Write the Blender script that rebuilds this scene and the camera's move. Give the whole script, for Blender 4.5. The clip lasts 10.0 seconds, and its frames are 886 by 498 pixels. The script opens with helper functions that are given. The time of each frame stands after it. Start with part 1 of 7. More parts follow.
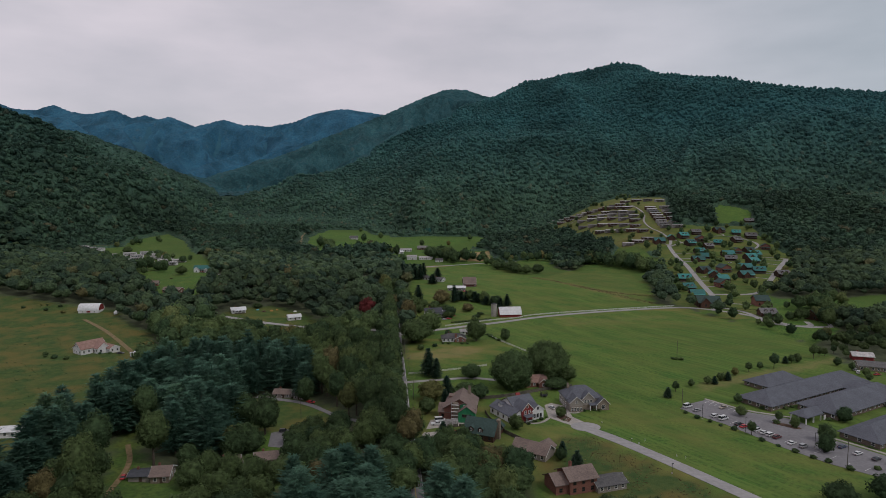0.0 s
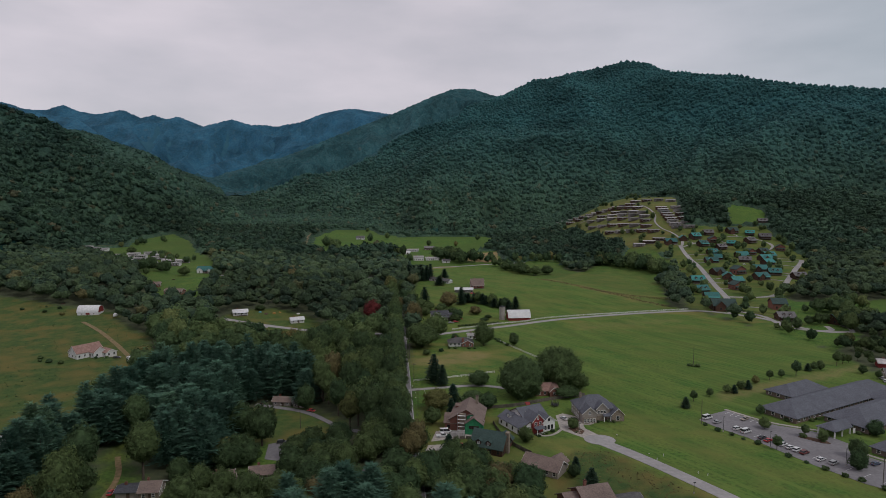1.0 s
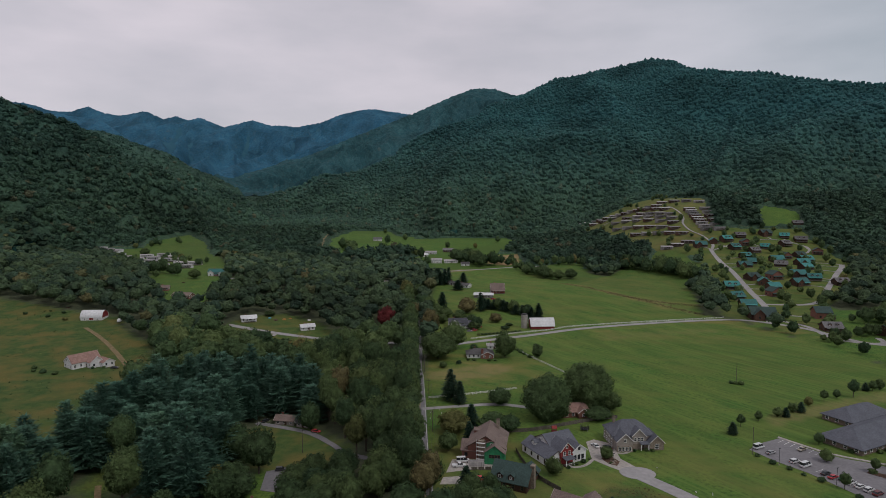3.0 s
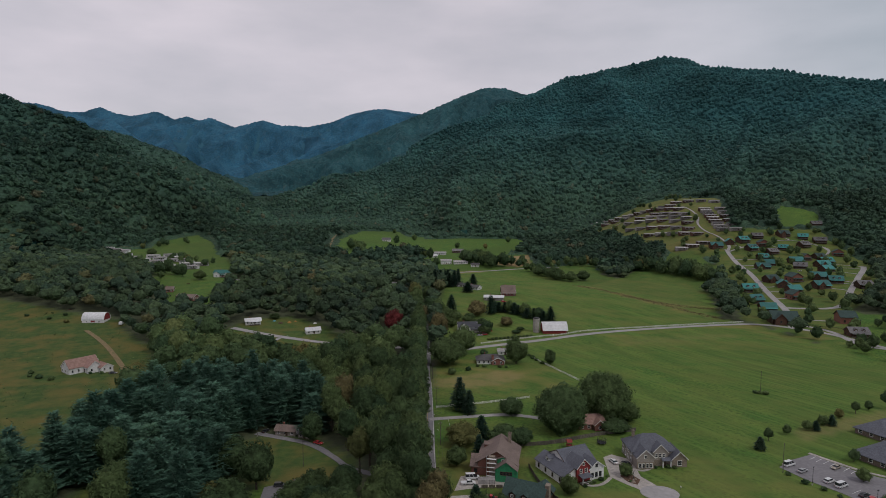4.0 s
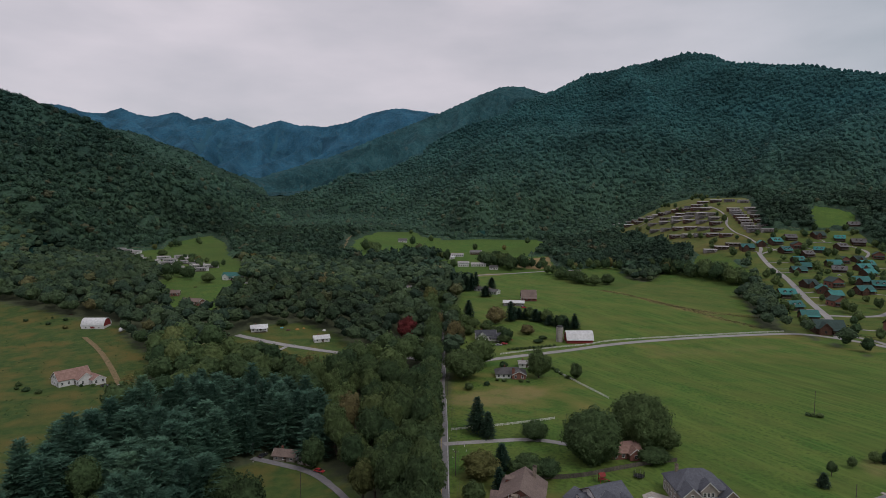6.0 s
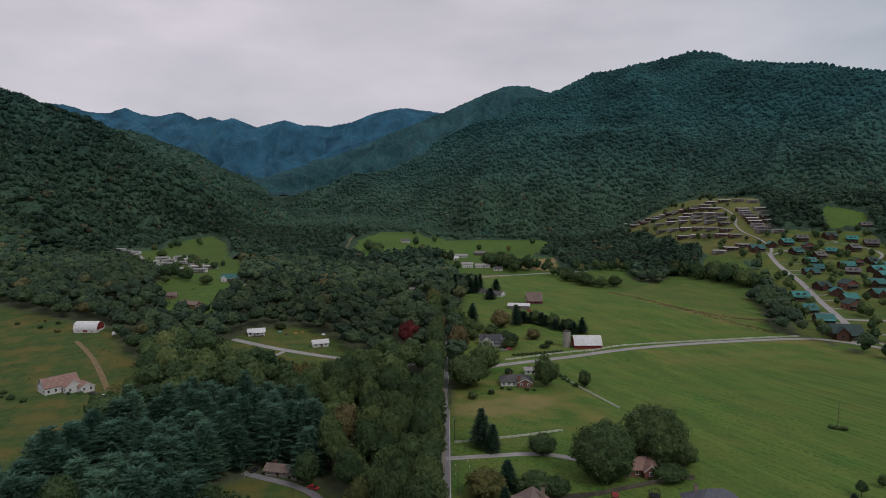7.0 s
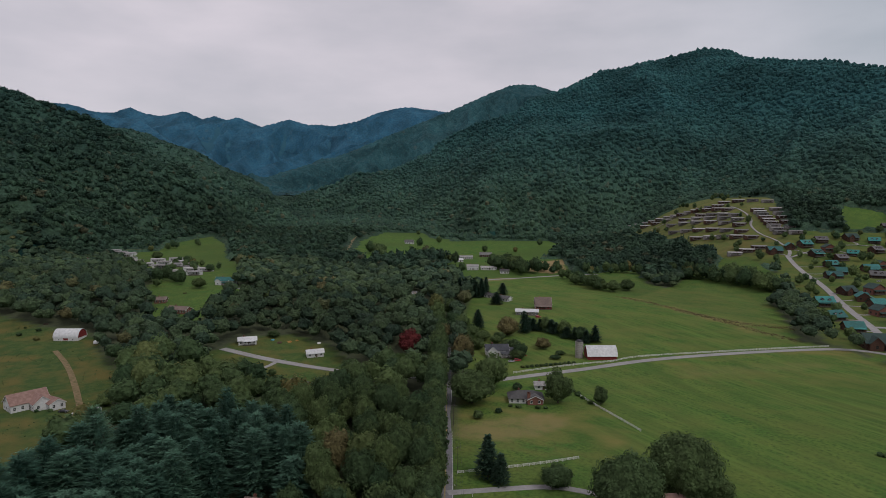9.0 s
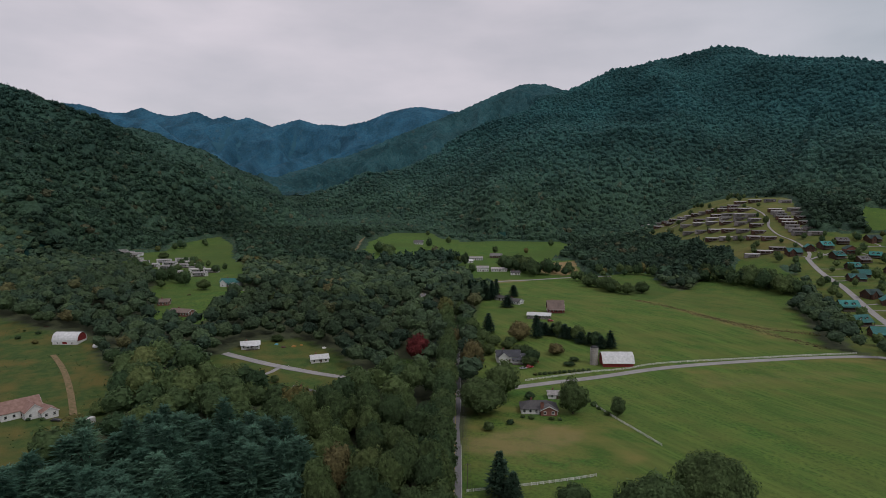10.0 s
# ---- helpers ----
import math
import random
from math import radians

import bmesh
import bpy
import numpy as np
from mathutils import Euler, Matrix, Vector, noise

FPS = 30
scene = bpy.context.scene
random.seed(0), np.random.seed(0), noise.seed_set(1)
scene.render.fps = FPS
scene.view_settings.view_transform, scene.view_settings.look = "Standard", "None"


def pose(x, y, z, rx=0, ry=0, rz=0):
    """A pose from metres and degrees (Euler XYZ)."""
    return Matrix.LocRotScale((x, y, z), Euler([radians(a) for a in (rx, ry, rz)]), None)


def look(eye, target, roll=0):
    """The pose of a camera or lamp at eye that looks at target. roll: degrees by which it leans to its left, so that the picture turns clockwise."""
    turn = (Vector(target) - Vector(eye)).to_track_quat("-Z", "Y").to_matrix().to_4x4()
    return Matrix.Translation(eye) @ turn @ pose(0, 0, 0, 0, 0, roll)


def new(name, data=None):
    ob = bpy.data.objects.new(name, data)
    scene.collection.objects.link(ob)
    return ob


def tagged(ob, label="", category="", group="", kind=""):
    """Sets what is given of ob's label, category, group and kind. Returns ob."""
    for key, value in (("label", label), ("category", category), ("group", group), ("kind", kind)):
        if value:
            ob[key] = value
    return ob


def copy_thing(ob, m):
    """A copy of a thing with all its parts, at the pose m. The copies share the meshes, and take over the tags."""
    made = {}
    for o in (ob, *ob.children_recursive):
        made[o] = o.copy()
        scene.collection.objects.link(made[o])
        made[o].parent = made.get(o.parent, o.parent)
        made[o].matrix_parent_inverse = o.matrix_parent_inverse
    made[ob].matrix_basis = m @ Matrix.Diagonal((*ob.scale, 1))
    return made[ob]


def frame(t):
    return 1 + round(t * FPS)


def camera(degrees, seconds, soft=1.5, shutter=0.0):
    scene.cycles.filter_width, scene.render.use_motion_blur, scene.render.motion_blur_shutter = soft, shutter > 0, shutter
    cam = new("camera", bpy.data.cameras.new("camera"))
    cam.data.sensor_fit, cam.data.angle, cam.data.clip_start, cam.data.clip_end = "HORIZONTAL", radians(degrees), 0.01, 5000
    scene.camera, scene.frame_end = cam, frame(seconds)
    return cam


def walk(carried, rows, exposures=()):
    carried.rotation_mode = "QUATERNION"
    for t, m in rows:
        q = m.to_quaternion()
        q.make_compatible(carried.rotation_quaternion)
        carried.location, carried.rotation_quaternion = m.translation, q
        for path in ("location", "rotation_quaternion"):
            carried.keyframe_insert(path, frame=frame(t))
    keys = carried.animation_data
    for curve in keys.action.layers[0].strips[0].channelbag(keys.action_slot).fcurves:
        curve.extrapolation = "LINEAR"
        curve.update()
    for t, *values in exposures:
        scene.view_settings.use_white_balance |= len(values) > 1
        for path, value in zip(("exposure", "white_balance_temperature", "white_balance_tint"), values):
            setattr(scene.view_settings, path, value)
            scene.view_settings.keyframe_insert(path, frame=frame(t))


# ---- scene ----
cam = camera(72.33, 10.0, soft=0.8)
PATH = [
    (0, (0.00, -0.00, 108.2), (0.00, 99.64, 99.75), -0.04),
    (0.5, (0.43, 7.45, 108.2), (-0.23, 107.09, 99.72), -0.03),
    (1, (0.69, 14.88, 108.2), (-0.57, 114.51, 99.71), -0.02),
    (1.5, (0.87, 22.13, 108.2), (-1.16, 121.75, 99.74), 0.01),
    (2, (1.06, 29.59, 108.2), (-1.77, 129.20, 99.76), -0.01),
    (2.5, (1.19, 37.24, 108.2), (-2.48, 136.82, 99.80), -0.00),
    (4, (1.03, 59.82, 108.2), (-5.09, 159.28, 99.80), 0.02),
    (4.5, (0.86, 67.49, 108.2), (-6.09, 166.89, 99.78), 0.02),
    (5, (0.48, 75.05, 108.2), (-7.23, 174.39, 99.76), 0.04),
    (5.5, (0.15, 82.64, 108.2), (-8.30, 181.92, 99.77), 0.01),
    (7, (-0.62, 105.38, 108.2), (-10.34, 204.55, 99.76), -0.02),
    (7.5, (-1.04, 112.90, 108.2), (-10.89, 212.06, 99.74), -0.00),
    (8, (-1.35, 120.54, 108.2), (-11.31, 219.68, 99.73), 0.01),
    (8.5, (-1.82, 127.81, 108.2), (-12.01, 226.93, 99.71), 0.02),
    (9, (-2.15, 134.81, 108.2), (-12.76, 233.88, 99.72), -0.00),
    (9.5, (-2.67, 142.26, 108.2), (-14.01, 241.25, 99.72), -0.01),
    (10, (-3.38, 149.96, 108.2), (-15.60, 248.85, 99.71), 0.02),
]
walk(cam, [(t, look(eye, target, roll)) for t, eye, target, roll in PATH])

# ---- sky and sun: an overcast late summer day ----
world = bpy.data.worlds.new("overcast_sky")
scene.world = world
world.use_nodes = True
wn, wl = world.node_tree.nodes, world.node_tree.links
wn.clear()
sky = wn.new("ShaderNodeTexSky")
sky.sky_type, sky.sun_disc, sky.sun_elevation, sky.sun_rotation = "NISHITA", False, radians(51), radians(127)
dim = wn.new("ShaderNodeVectorMath")
dim.operation = "SCALE"
dim.inputs["Scale"].default_value = 0.09
wl.new(sky.outputs[0], dim.inputs[0])
coord, flat, puff, ramp = (wn.new("ShaderNode" + k) for k in ("TexCoord", "Mapping", "TexNoise", "ValToRGB"))
flat.inputs["Scale"].default_value = (2.2, 2.2, 7.0)
flat.inputs["Rotation"].default_value = (0.10, 0.0, 0.5)
puff.inputs["Scale"].default_value, puff.inputs["Detail"].default_value, puff.inputs["Roughness"].default_value = 1.6, 5.0, 0.5
ramp.color_ramp.elements[0].position, ramp.color_ramp.elements[0].color = 0.30, (0.51, 0.495, 0.545, 1)
ramp.color_ramp.elements[1].position, ramp.color_ramp.elements[1].color = 0.72, (0.70, 0.645, 0.70, 1)
cover = wn.new("ShaderNodeMix")
cover.data_type, cover.inputs[0].default_value = "RGBA", 0.9
backg, wout = wn.new("ShaderNodeBackground"), wn.new("ShaderNodeOutputWorld")
wl.new(coord.outputs["Generated"], flat.inputs[0])
wl.new(flat.outputs[0], puff.inputs["Vector"])
wl.new(puff.outputs["Fac"], ramp.inputs[0])
wl.new(dim.outputs[0], cover.inputs[6])
wl.new(ramp.outputs[0], cover.inputs[7])
# the cloud thins to a cooler grey towards the east
split, across, cool, both = (wn.new("ShaderNode" + k) for k in ("SeparateXYZ", "MapRange", "ValToRGB", "Mix"))
across.inputs["From Min"].default_value, across.inputs["From Max"].default_value = 0.0, 0.75
cool.color_ramp.elements[0].color, cool.color_ramp.elements[1].color = (1.0, 1.0, 1.0, 1), (0.66, 0.80, 0.82, 1)
both.data_type, both.blend_type, both.inputs[0].default_value = "RGBA", "MULTIPLY", 1.0
wl.new(coord.outputs["Generated"], split.inputs[0])
wl.new(split.outputs["X"], across.inputs["Value"])
wl.new(across.outputs[0], cool.inputs[0])
wl.new(cover.outputs[2], both.inputs[6])
wl.new(cool.outputs[0], both.inputs[7])
wl.new(both.outputs[2], backg.inputs["Color"])
wl.new(backg.outputs[0], wout.inputs["Surface"])
sun_data = bpy.data.lights.new("sun", "SUN")
sun_data.energy, sun_data.angle, sun_data.color = 0.95, radians(18), (1.0, 0.95, 0.88)
sun = new("sun", sun_data)
sun.matrix_world = look((0, 0, 0), (-0.5, 0.38, -0.78))


# ---- materials ----
def material(name, colour, other=None, scale=1.0, rough=0.8, bump=0.0, metal=0.0, spec=0.25, detail=4.0, spread=(0.35, 0.65), vary=0.0, big=0.0, bump_scale=None):
    """A surface whose two colours mingle by noise of the given size (in waves a metre), with larger stains and per-thing variation."""
    m = bpy.data.materials.new(name)
    m.use_nodes = True
    n, l = m.node_tree.nodes, m.node_tree.links
    b = n["Principled BSDF"]
    b.inputs["Roughness"].default_value, b.inputs["Metallic"].default_value = rough, metal
    b.inputs["Specular IOR Level"].default_value = spec
    geo = n.new("ShaderNodeNewGeometry")
    tex = n.new("ShaderNodeTexNoise")
    tex.inputs["Scale"].default_value, tex.inputs["Detail"].default_value = scale, detail
    l.new(geo.outputs["Position"], tex.inputs["Vector"])
    r = n.new("ShaderNodeValToRGB")
    other = other or tuple(c * 0.75 for c in colour)
    for e, p, c in zip(r.color_ramp.elements, spread, (other, colour)):
        e.position, e.color = p, (*c, 1)
    l.new(tex.outputs["Fac"], r.inputs[0])
    out = r.outputs[0]
    if vary or big:
        hsv = n.new("ShaderNodeHueSaturation")
        l.new(out, hsv.inputs["Color"])
        total = None
        if vary:
            info, ran = n.new("ShaderNodeObjectInfo"), n.new("ShaderNodeMapRange")
            ran.inputs["To Min"].default_value, ran.inputs["To Max"].default_value = 1 - vary, 1 + vary
            l.new(info.outputs["Random"], ran.inputs["Value"])
            total = ran.outputs[0]
        if big:
            wide, ran = n.new("ShaderNodeTexNoise"), n.new("ShaderNodeMapRange")
            wide.inputs["Scale"].default_value, wide.inputs["Detail"].default_value = scale * 0.13, 3.0
            ran.inputs["From Min"].default_value, ran.inputs["From Max"].default_value = 0.3, 0.7
            ran.inputs["To Min"].default_value, ran.inputs["To Max"].default_value = 1 - big, 1 + big
            l.new(geo.outputs["Position"], wide.inputs["Vector"])
            l.new(wide.outputs["Fac"], ran.inputs["Value"])
            if total is None:
                total = ran.outputs[0]
            else:
                mul = n.new("ShaderNodeMath")
                mul.operation = "MULTIPLY"
                l.new(total, mul.inputs[0])
                l.new(ran.outputs[0], mul.inputs[1])
                total = mul.outputs[0]
        l.new(total, hsv.inputs["Value"])
        out = hsv.outputs[0]
    l.new(out, b.inputs["Base Color"])
    if bump:
        fine, bp = n.new("ShaderNodeTexNoise"), n.new("ShaderNodeBump")
        fine.inputs["Scale"].default_value, fine.inputs["Detail"].default_value = bump_scale or scale * 3, 4.0
        bp.inputs["Strength"].default_value, bp.inputs["Distance"].default_value = min(1.0, bump), 0.15
        l.new(geo.outputs["Position"], fine.inputs["Vector"])
        l.new(fine.outputs["Fac"], bp.inputs["Height"])
        l.new(bp.outputs[0], b.inputs["Normal"])
    return m


def foliage(name, dark, light, accent, scale=0.35, size=0.9, haze_blue=None, thin=0.0, mottle=0.45):
    """Leaves: each tree leans to one of its colours by its own tint, with mottling inside the crown."""
    m = bpy.data.materials.new(name)
    m.use_nodes = True
    n, l = m.node_tree.nodes, m.node_tree.links
    b = n["Principled BSDF"]
    b.inputs["Roughness"].default_value, b.inputs["Specular IOR Level"].default_value = 0.7, 0.06
    tint = n.new("ShaderNodeAttribute")
    tint.attribute_name = "tint"
    info, add, wrap = n.new("ShaderNodeObjectInfo"), n.new("ShaderNodeMath"), n.new("ShaderNodeMath")
    l.new(tint.outputs["Fac"], add.inputs[0])
    l.new(info.outputs["Random"], add.inputs[1])
    wrap.operation = "FRACT"
    l.new(add.outputs[0], wrap.inputs[0])
    r = n.new("ShaderNodeValToRGB")
    r.color_ramp.elements[0].color, r.color_ramp.elements[1].color = (*dark, 1), (*accent, 1)
    r.color_ramp.elements[1].position = 1.0
    e = r.color_ramp.elements.new(0.95)
    e.color = (*light, 1)
    l.new(wrap.outputs[0], r.inputs[0])
    colour = r.outputs[0]
    if haze_blue:  # haze painted in: the leaf colour turns blue-green with height
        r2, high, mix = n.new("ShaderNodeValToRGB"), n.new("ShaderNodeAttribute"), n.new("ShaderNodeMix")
        for e, c in zip(r2.color_ramp.elements, haze_blue):
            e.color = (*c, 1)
        high.attribute_name, mix.data_type = "haze_blue", "RGBA"
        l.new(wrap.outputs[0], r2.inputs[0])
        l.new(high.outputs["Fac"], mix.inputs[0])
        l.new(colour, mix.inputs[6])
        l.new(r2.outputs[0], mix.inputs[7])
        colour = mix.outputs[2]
    geo, tex, ran, hsv = (n.new("ShaderNode" + k) for k in ("NewGeometry", "TexNoise", "MapRange", "HueSaturation"))
    tex.inputs["Scale"].default_value, tex.inputs["Detail"].default_value = scale, 6.0
    ran.inputs["From Min"].default_value, ran.inputs["From Max"].default_value = 0.3, 0.7
    ran.inputs["To Min"].default_value, ran.inputs["To Max"].default_value = 1 - mottle, 1 + mottle
    l.new(geo.outputs["Position"], tex.inputs["Vector"])
    l.new(tex.outputs["Fac"], ran.inputs["Value"])
    wide, wran, mul = n.new("ShaderNodeTexNoise"), n.new("ShaderNodeMapRange"), n.new("ShaderNodeMath")
    wide.inputs["Scale"].default_value, wide.inputs["Detail"].default_value = 0.008, 5.0
    wran.inputs["From Min"].default_value, wran.inputs["From Max"].default_value = 0.32, 0.68
    wran.inputs["To Min"].default_value, wran.inputs["To Max"].default_value = 0.70, 1.30
    mul.operation = "MULTIPLY"
    l.new(geo.outputs["Position"], wide.inputs["Vector"])
    l.new(wide.outputs["Fac"], wran.inputs["Value"])
    l.new(wran.outputs[0], mul.inputs[0])
    l.new(ran.outputs[0], mul.inputs[1])
    l.new(mul.outputs[0], hsv.inputs["Value"])
    l.new(colour, hsv.inputs["Color"])
    l.new(hsv.outputs[0], b.inputs["Base Color"])
    bp, fine = n.new("ShaderNodeBump"), n.new("ShaderNodeTexNoise")
    fine.inputs["Scale"].default_value, fine.inputs["Detail"].default_value = size, 5.0
    bp.inputs["Strength"].default_value, bp.inputs["Distance"].default_value = 1.0, 0.8 / size
    l.new(geo.outputs["Position"], fine.inputs["Vector"])
    l.new(fine.outputs["Fac"], bp.inputs["Height"])
    l.new(bp.outputs[0], b.inputs["Normal"])
    if thin:  # leaves let some light through
        through_leaf, both = n.new("ShaderNodeBsdfTranslucent"), n.new("ShaderNodeMixShader")
        l.new(hsv.outputs[0], through_leaf.inputs["Color"])
        both.inputs[0].default_value = thin
        l.new(b.outputs[0], both.inputs[1])
        l.new(through_leaf.outputs[0], both.inputs[2])
        l.new(both.outputs[0], n["Material Output"].inputs["Surface"])
    return m


LEAVES = foliage("broad_leaves", (0.054, 0.096, 0.048), (0.122, 0.168, 0.066), (0.176, 0.152, 0.060), 0.5, thin=0.42)
# hill woods: bluish haze in the base colours, strongest in the last pair
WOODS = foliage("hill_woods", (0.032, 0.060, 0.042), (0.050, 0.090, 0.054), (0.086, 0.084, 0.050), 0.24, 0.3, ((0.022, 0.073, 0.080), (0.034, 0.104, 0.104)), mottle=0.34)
VALLEY_WOODS = foliage("valley_woods", (0.030, 0.053, 0.036), (0.066, 0.098, 0.048), (0.104, 0.096, 0.045), 0.6, 0.6)
# distance haze is mixed into the leaf colour of this ridge
RIDGE_HAZE_WOODS = foliage("ridge_haze_woods", (0.018, 0.062, 0.074), (0.034, 0.090, 0.100), (0.052, 0.086, 0.088), 0.13, 0.3, mottle=0.25)
# aerial haze is painted into this base colour as blue
FAR_HAZE_WOODS = foliage("far_haze_woods", (0.024, 0.092, 0.152), (0.036, 0.110, 0.168), (0.050, 0.108, 0.150), 0.11, 0.25, mottle=0.22)
NEEDLES = foliage("pine_needles", (0.064, 0.135, 0.098), (0.112, 0.208, 0.146), (0.120, 0.205, 0.120), 0.8, thin=0.45)
SPRUCE = foliage("spruce_needles", (0.026, 0.056, 0.038), (0.044, 0.080, 0.050), (0.050, 0.082, 0.044), 0.7)
RED_LEAVES = foliage("red_leaves", (0.10, 0.022, 0.022), (0.13, 0.03, 0.03), (0.10, 0.02, 0.02))
RUST_LEAVES = foliage("rusty_leaves", (0.098, 0.088, 0.042), (0.128, 0.108, 0.048), (0.13, 0.11, 0.05))
BARK = material("bark", (0.12, 0.095, 0.075), (0.06, 0.05, 0.04), 3.0, 0.95, 0.6)
ASPHALT = material("asphalt", (0.205, 0.195, 0.205), (0.165, 0.158, 0.168), 0.8, 0.9, 0.3, big=0.12)
LANE = material("pale_road", (0.315, 0.30, 0.30), (0.26, 0.248, 0.248), 0.5, 0.9, 0.3, big=0.1)
CONCRETE = material("concrete", (0.40, 0.36, 0.33), (0.28, 0.26, 0.24), 0.9, 0.85, 0.2, big=0.15)
DIRT = material("dirt_track", (0.24, 0.165, 0.095), (0.13, 0.11, 0.05), 0.6, 0.95, 0.4)
PAINT_WHITE = material("white_paint", (0.74, 0.73, 0.72), (0.62, 0.61, 0.60), 0.7, 0.6, 0.05)
YELLOW = material("yellow_line", (0.45, 0.33, 0.07), (0.32, 0.24, 0.07), 0.8, 0.8)


def ground_material():
    """Turf, mown bands, dry patches and leaf litter, told apart by the sheet's own land cover, with haze blue painted
    on the ridges.
    """
    m = bpy.data.materials.new("valley_ground")
    m.use_nodes = True
    n, l = m.node_tree.nodes, m.node_tree.links
    b = n["Principled BSDF"]
    b.inputs["Roughness"].default_value, b.inputs["Specular IOR Level"].default_value = 0.95, 0.1
    geo = n.new("ShaderNodeNewGeometry")

    def noisy(scale, detail, lo, hi, stretch=None):
        tex, ran = n.new("ShaderNodeTexNoise"), n.new("ShaderNodeMapRange")
        tex.inputs["Scale"].default_value, tex.inputs["Detail"].default_value = scale, detail
        ran.inputs["From Min"].default_value, ran.inputs["From Max"].default_value = lo, hi
        if stretch:
            mp = n.new("ShaderNodeMapping")
            mp.vector_type = "TEXTURE"
            mp.inputs["Rotation"].default_value, mp.inputs["Scale"].default_value = (0, 0, stretch[0]), (1 / stretch[1], 1 / stretch[2], 1)
            l.new(geo.outputs["Position"], mp.inputs[0])
            l.new(mp.outputs[0], tex.inputs["Vector"])
        else:
            l.new(geo.outputs["Position"], tex.inputs["Vector"])
        l.new(tex.outputs["Fac"], ran.inputs["Value"])
        return ran.outputs[0]

    def mixed(fac, one, two):
        mix = n.new("ShaderNodeMix")
        mix.data_type = "RGBA"
        l.new(fac, mix.inputs[0])
        for k, v in ((6, one), (7, two)):
            if isinstance(v, tuple):
                mix.inputs[k].default_value = (*v, 1)
            else:
                l.new(v, mix.inputs[k])
        return mix.outputs[2]

    def cover(name):
        a = n.new("ShaderNodeAttribute")
        a.attribute_name = name
        return a.outputs["Fac"]

    def times(a, c):
        mul = n.new("ShaderNodeMath")
        mul.operation, mul.use_clamp = "MULTIPLY", True
        l.new(a, mul.inputs[0])
        l.new(c, mul.inputs[1])
        return mul.outputs[0]

    turf = mixed(noisy(0.02, 4, 0.35, 0.65), (0.092, 0.146, 0.030), (0.058, 0.148, 0.030))
    turf = mixed(noisy(0.09, 5, 0.40, 0.62), turf, (0.112, 0.176, 0.036))
    turf = mixed(noisy(0.6, 7, 0.40, 0.66), turf, (0.046, 0.088, 0.022))
    turf = mixed(noisy(0.007, 3, 0.48, 0.66), turf, (0.066, 0.112, 0.026))
    bands = noisy(0.42, 6, 0.46, 0.62, (radians(-55), 0.03, 1.0))
    turf = mixed(times(bands, cover("mown")), turf, (0.102, 0.168, 0.038))
    swaths = noisy(0.10, 6, 0.44, 0.80, (radians(-72), 0.05, 1.0))
    turf = mixed(times(swaths, cover("mown")), turf, (0.062, 0.112, 0.026))
    turf = mixed(times(noisy(0.07, 7, 0.38, 0.66, (radians(-20), 0.5, 1.0)), cover("dry")), turf, (0.168, 0.158, 0.050))
    turf = mixed(times(noisy(0.15, 6, 0.2, 0.5), cover("tan")), turf, (0.27, 0.195, 0.10))
    rough = mixed(noisy(0.22, 6, 0.38, 0.62), (0.040, 0.074, 0.024), (0.072, 0.098, 0.030))
    rough = mixed(noisy(0.06, 6, 0.44, 0.66), rough, (0.128, 0.105, 0.036))
    turf = mixed(cover("rough"), turf, rough)
    litter = mixed(noisy(0.25, 5, 0.35, 0.65), (0.060, 0.072, 0.044), (0.085, 0.096, 0.054))
    turf = mixed(cover("woods"), turf, litter)
    # slope ground painted dark so that gaps between the crowns don't stand out
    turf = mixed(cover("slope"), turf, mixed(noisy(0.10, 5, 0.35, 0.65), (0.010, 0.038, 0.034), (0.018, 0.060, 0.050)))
    # ridge ground is tinted towards haze blue
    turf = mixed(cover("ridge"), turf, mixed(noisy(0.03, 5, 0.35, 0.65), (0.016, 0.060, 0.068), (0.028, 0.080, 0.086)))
    # the farthest ground takes the same painted haze blue
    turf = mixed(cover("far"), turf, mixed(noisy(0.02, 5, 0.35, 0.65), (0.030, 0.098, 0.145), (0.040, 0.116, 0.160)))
    l.new(turf, b.inputs["Base Color"])
    bp, fine = n.new("ShaderNodeBump"), n.new("ShaderNodeTexNoise")
    fine.inputs["Scale"].default_value, fine.inputs["Detail"].default_value = 1.6, 6.0
    bp.inputs["Strength"].default_value, bp.inputs["Distance"].default_value = 0.6, 0.4
    l.new(geo.outputs["Position"], fine.inputs["Vector"])
    l.new(fine.outputs["Fac"], bp.inputs["Height"])
    l.new(bp.outputs[0], b.inputs["Normal"])
    return m


GROUND = ground_material()

# ---- the lie of the land ----


# Crest lines of the mountains: across, ahead and height in metres, then the reach of the slope.
RIGHT_CREST = [(-640, 1850, 95, 240), (-529, 1950, 138, 330), (-373, 2050, 199, 450), (-200, 2120, 267, 560), (-18, 2170, 340, 680), (73, 2180, 396, 780), (165, 2180, 447, 880), (302, 2220, 531, 950), (350, 2240, 536, 950), (455, 2240, 560, 960),
               (640, 2270, 603, 1000), (697, 2225, 588, 990), (760, 2200, 556, 980), (860, 2040, 510, 900), (897, 2010, 506, 900), (1060, 1980, 474, 880),
               (1400, 1900, 432, 900), (2300, 1800, 500, 900), (3600, 1500, 500, 900)]
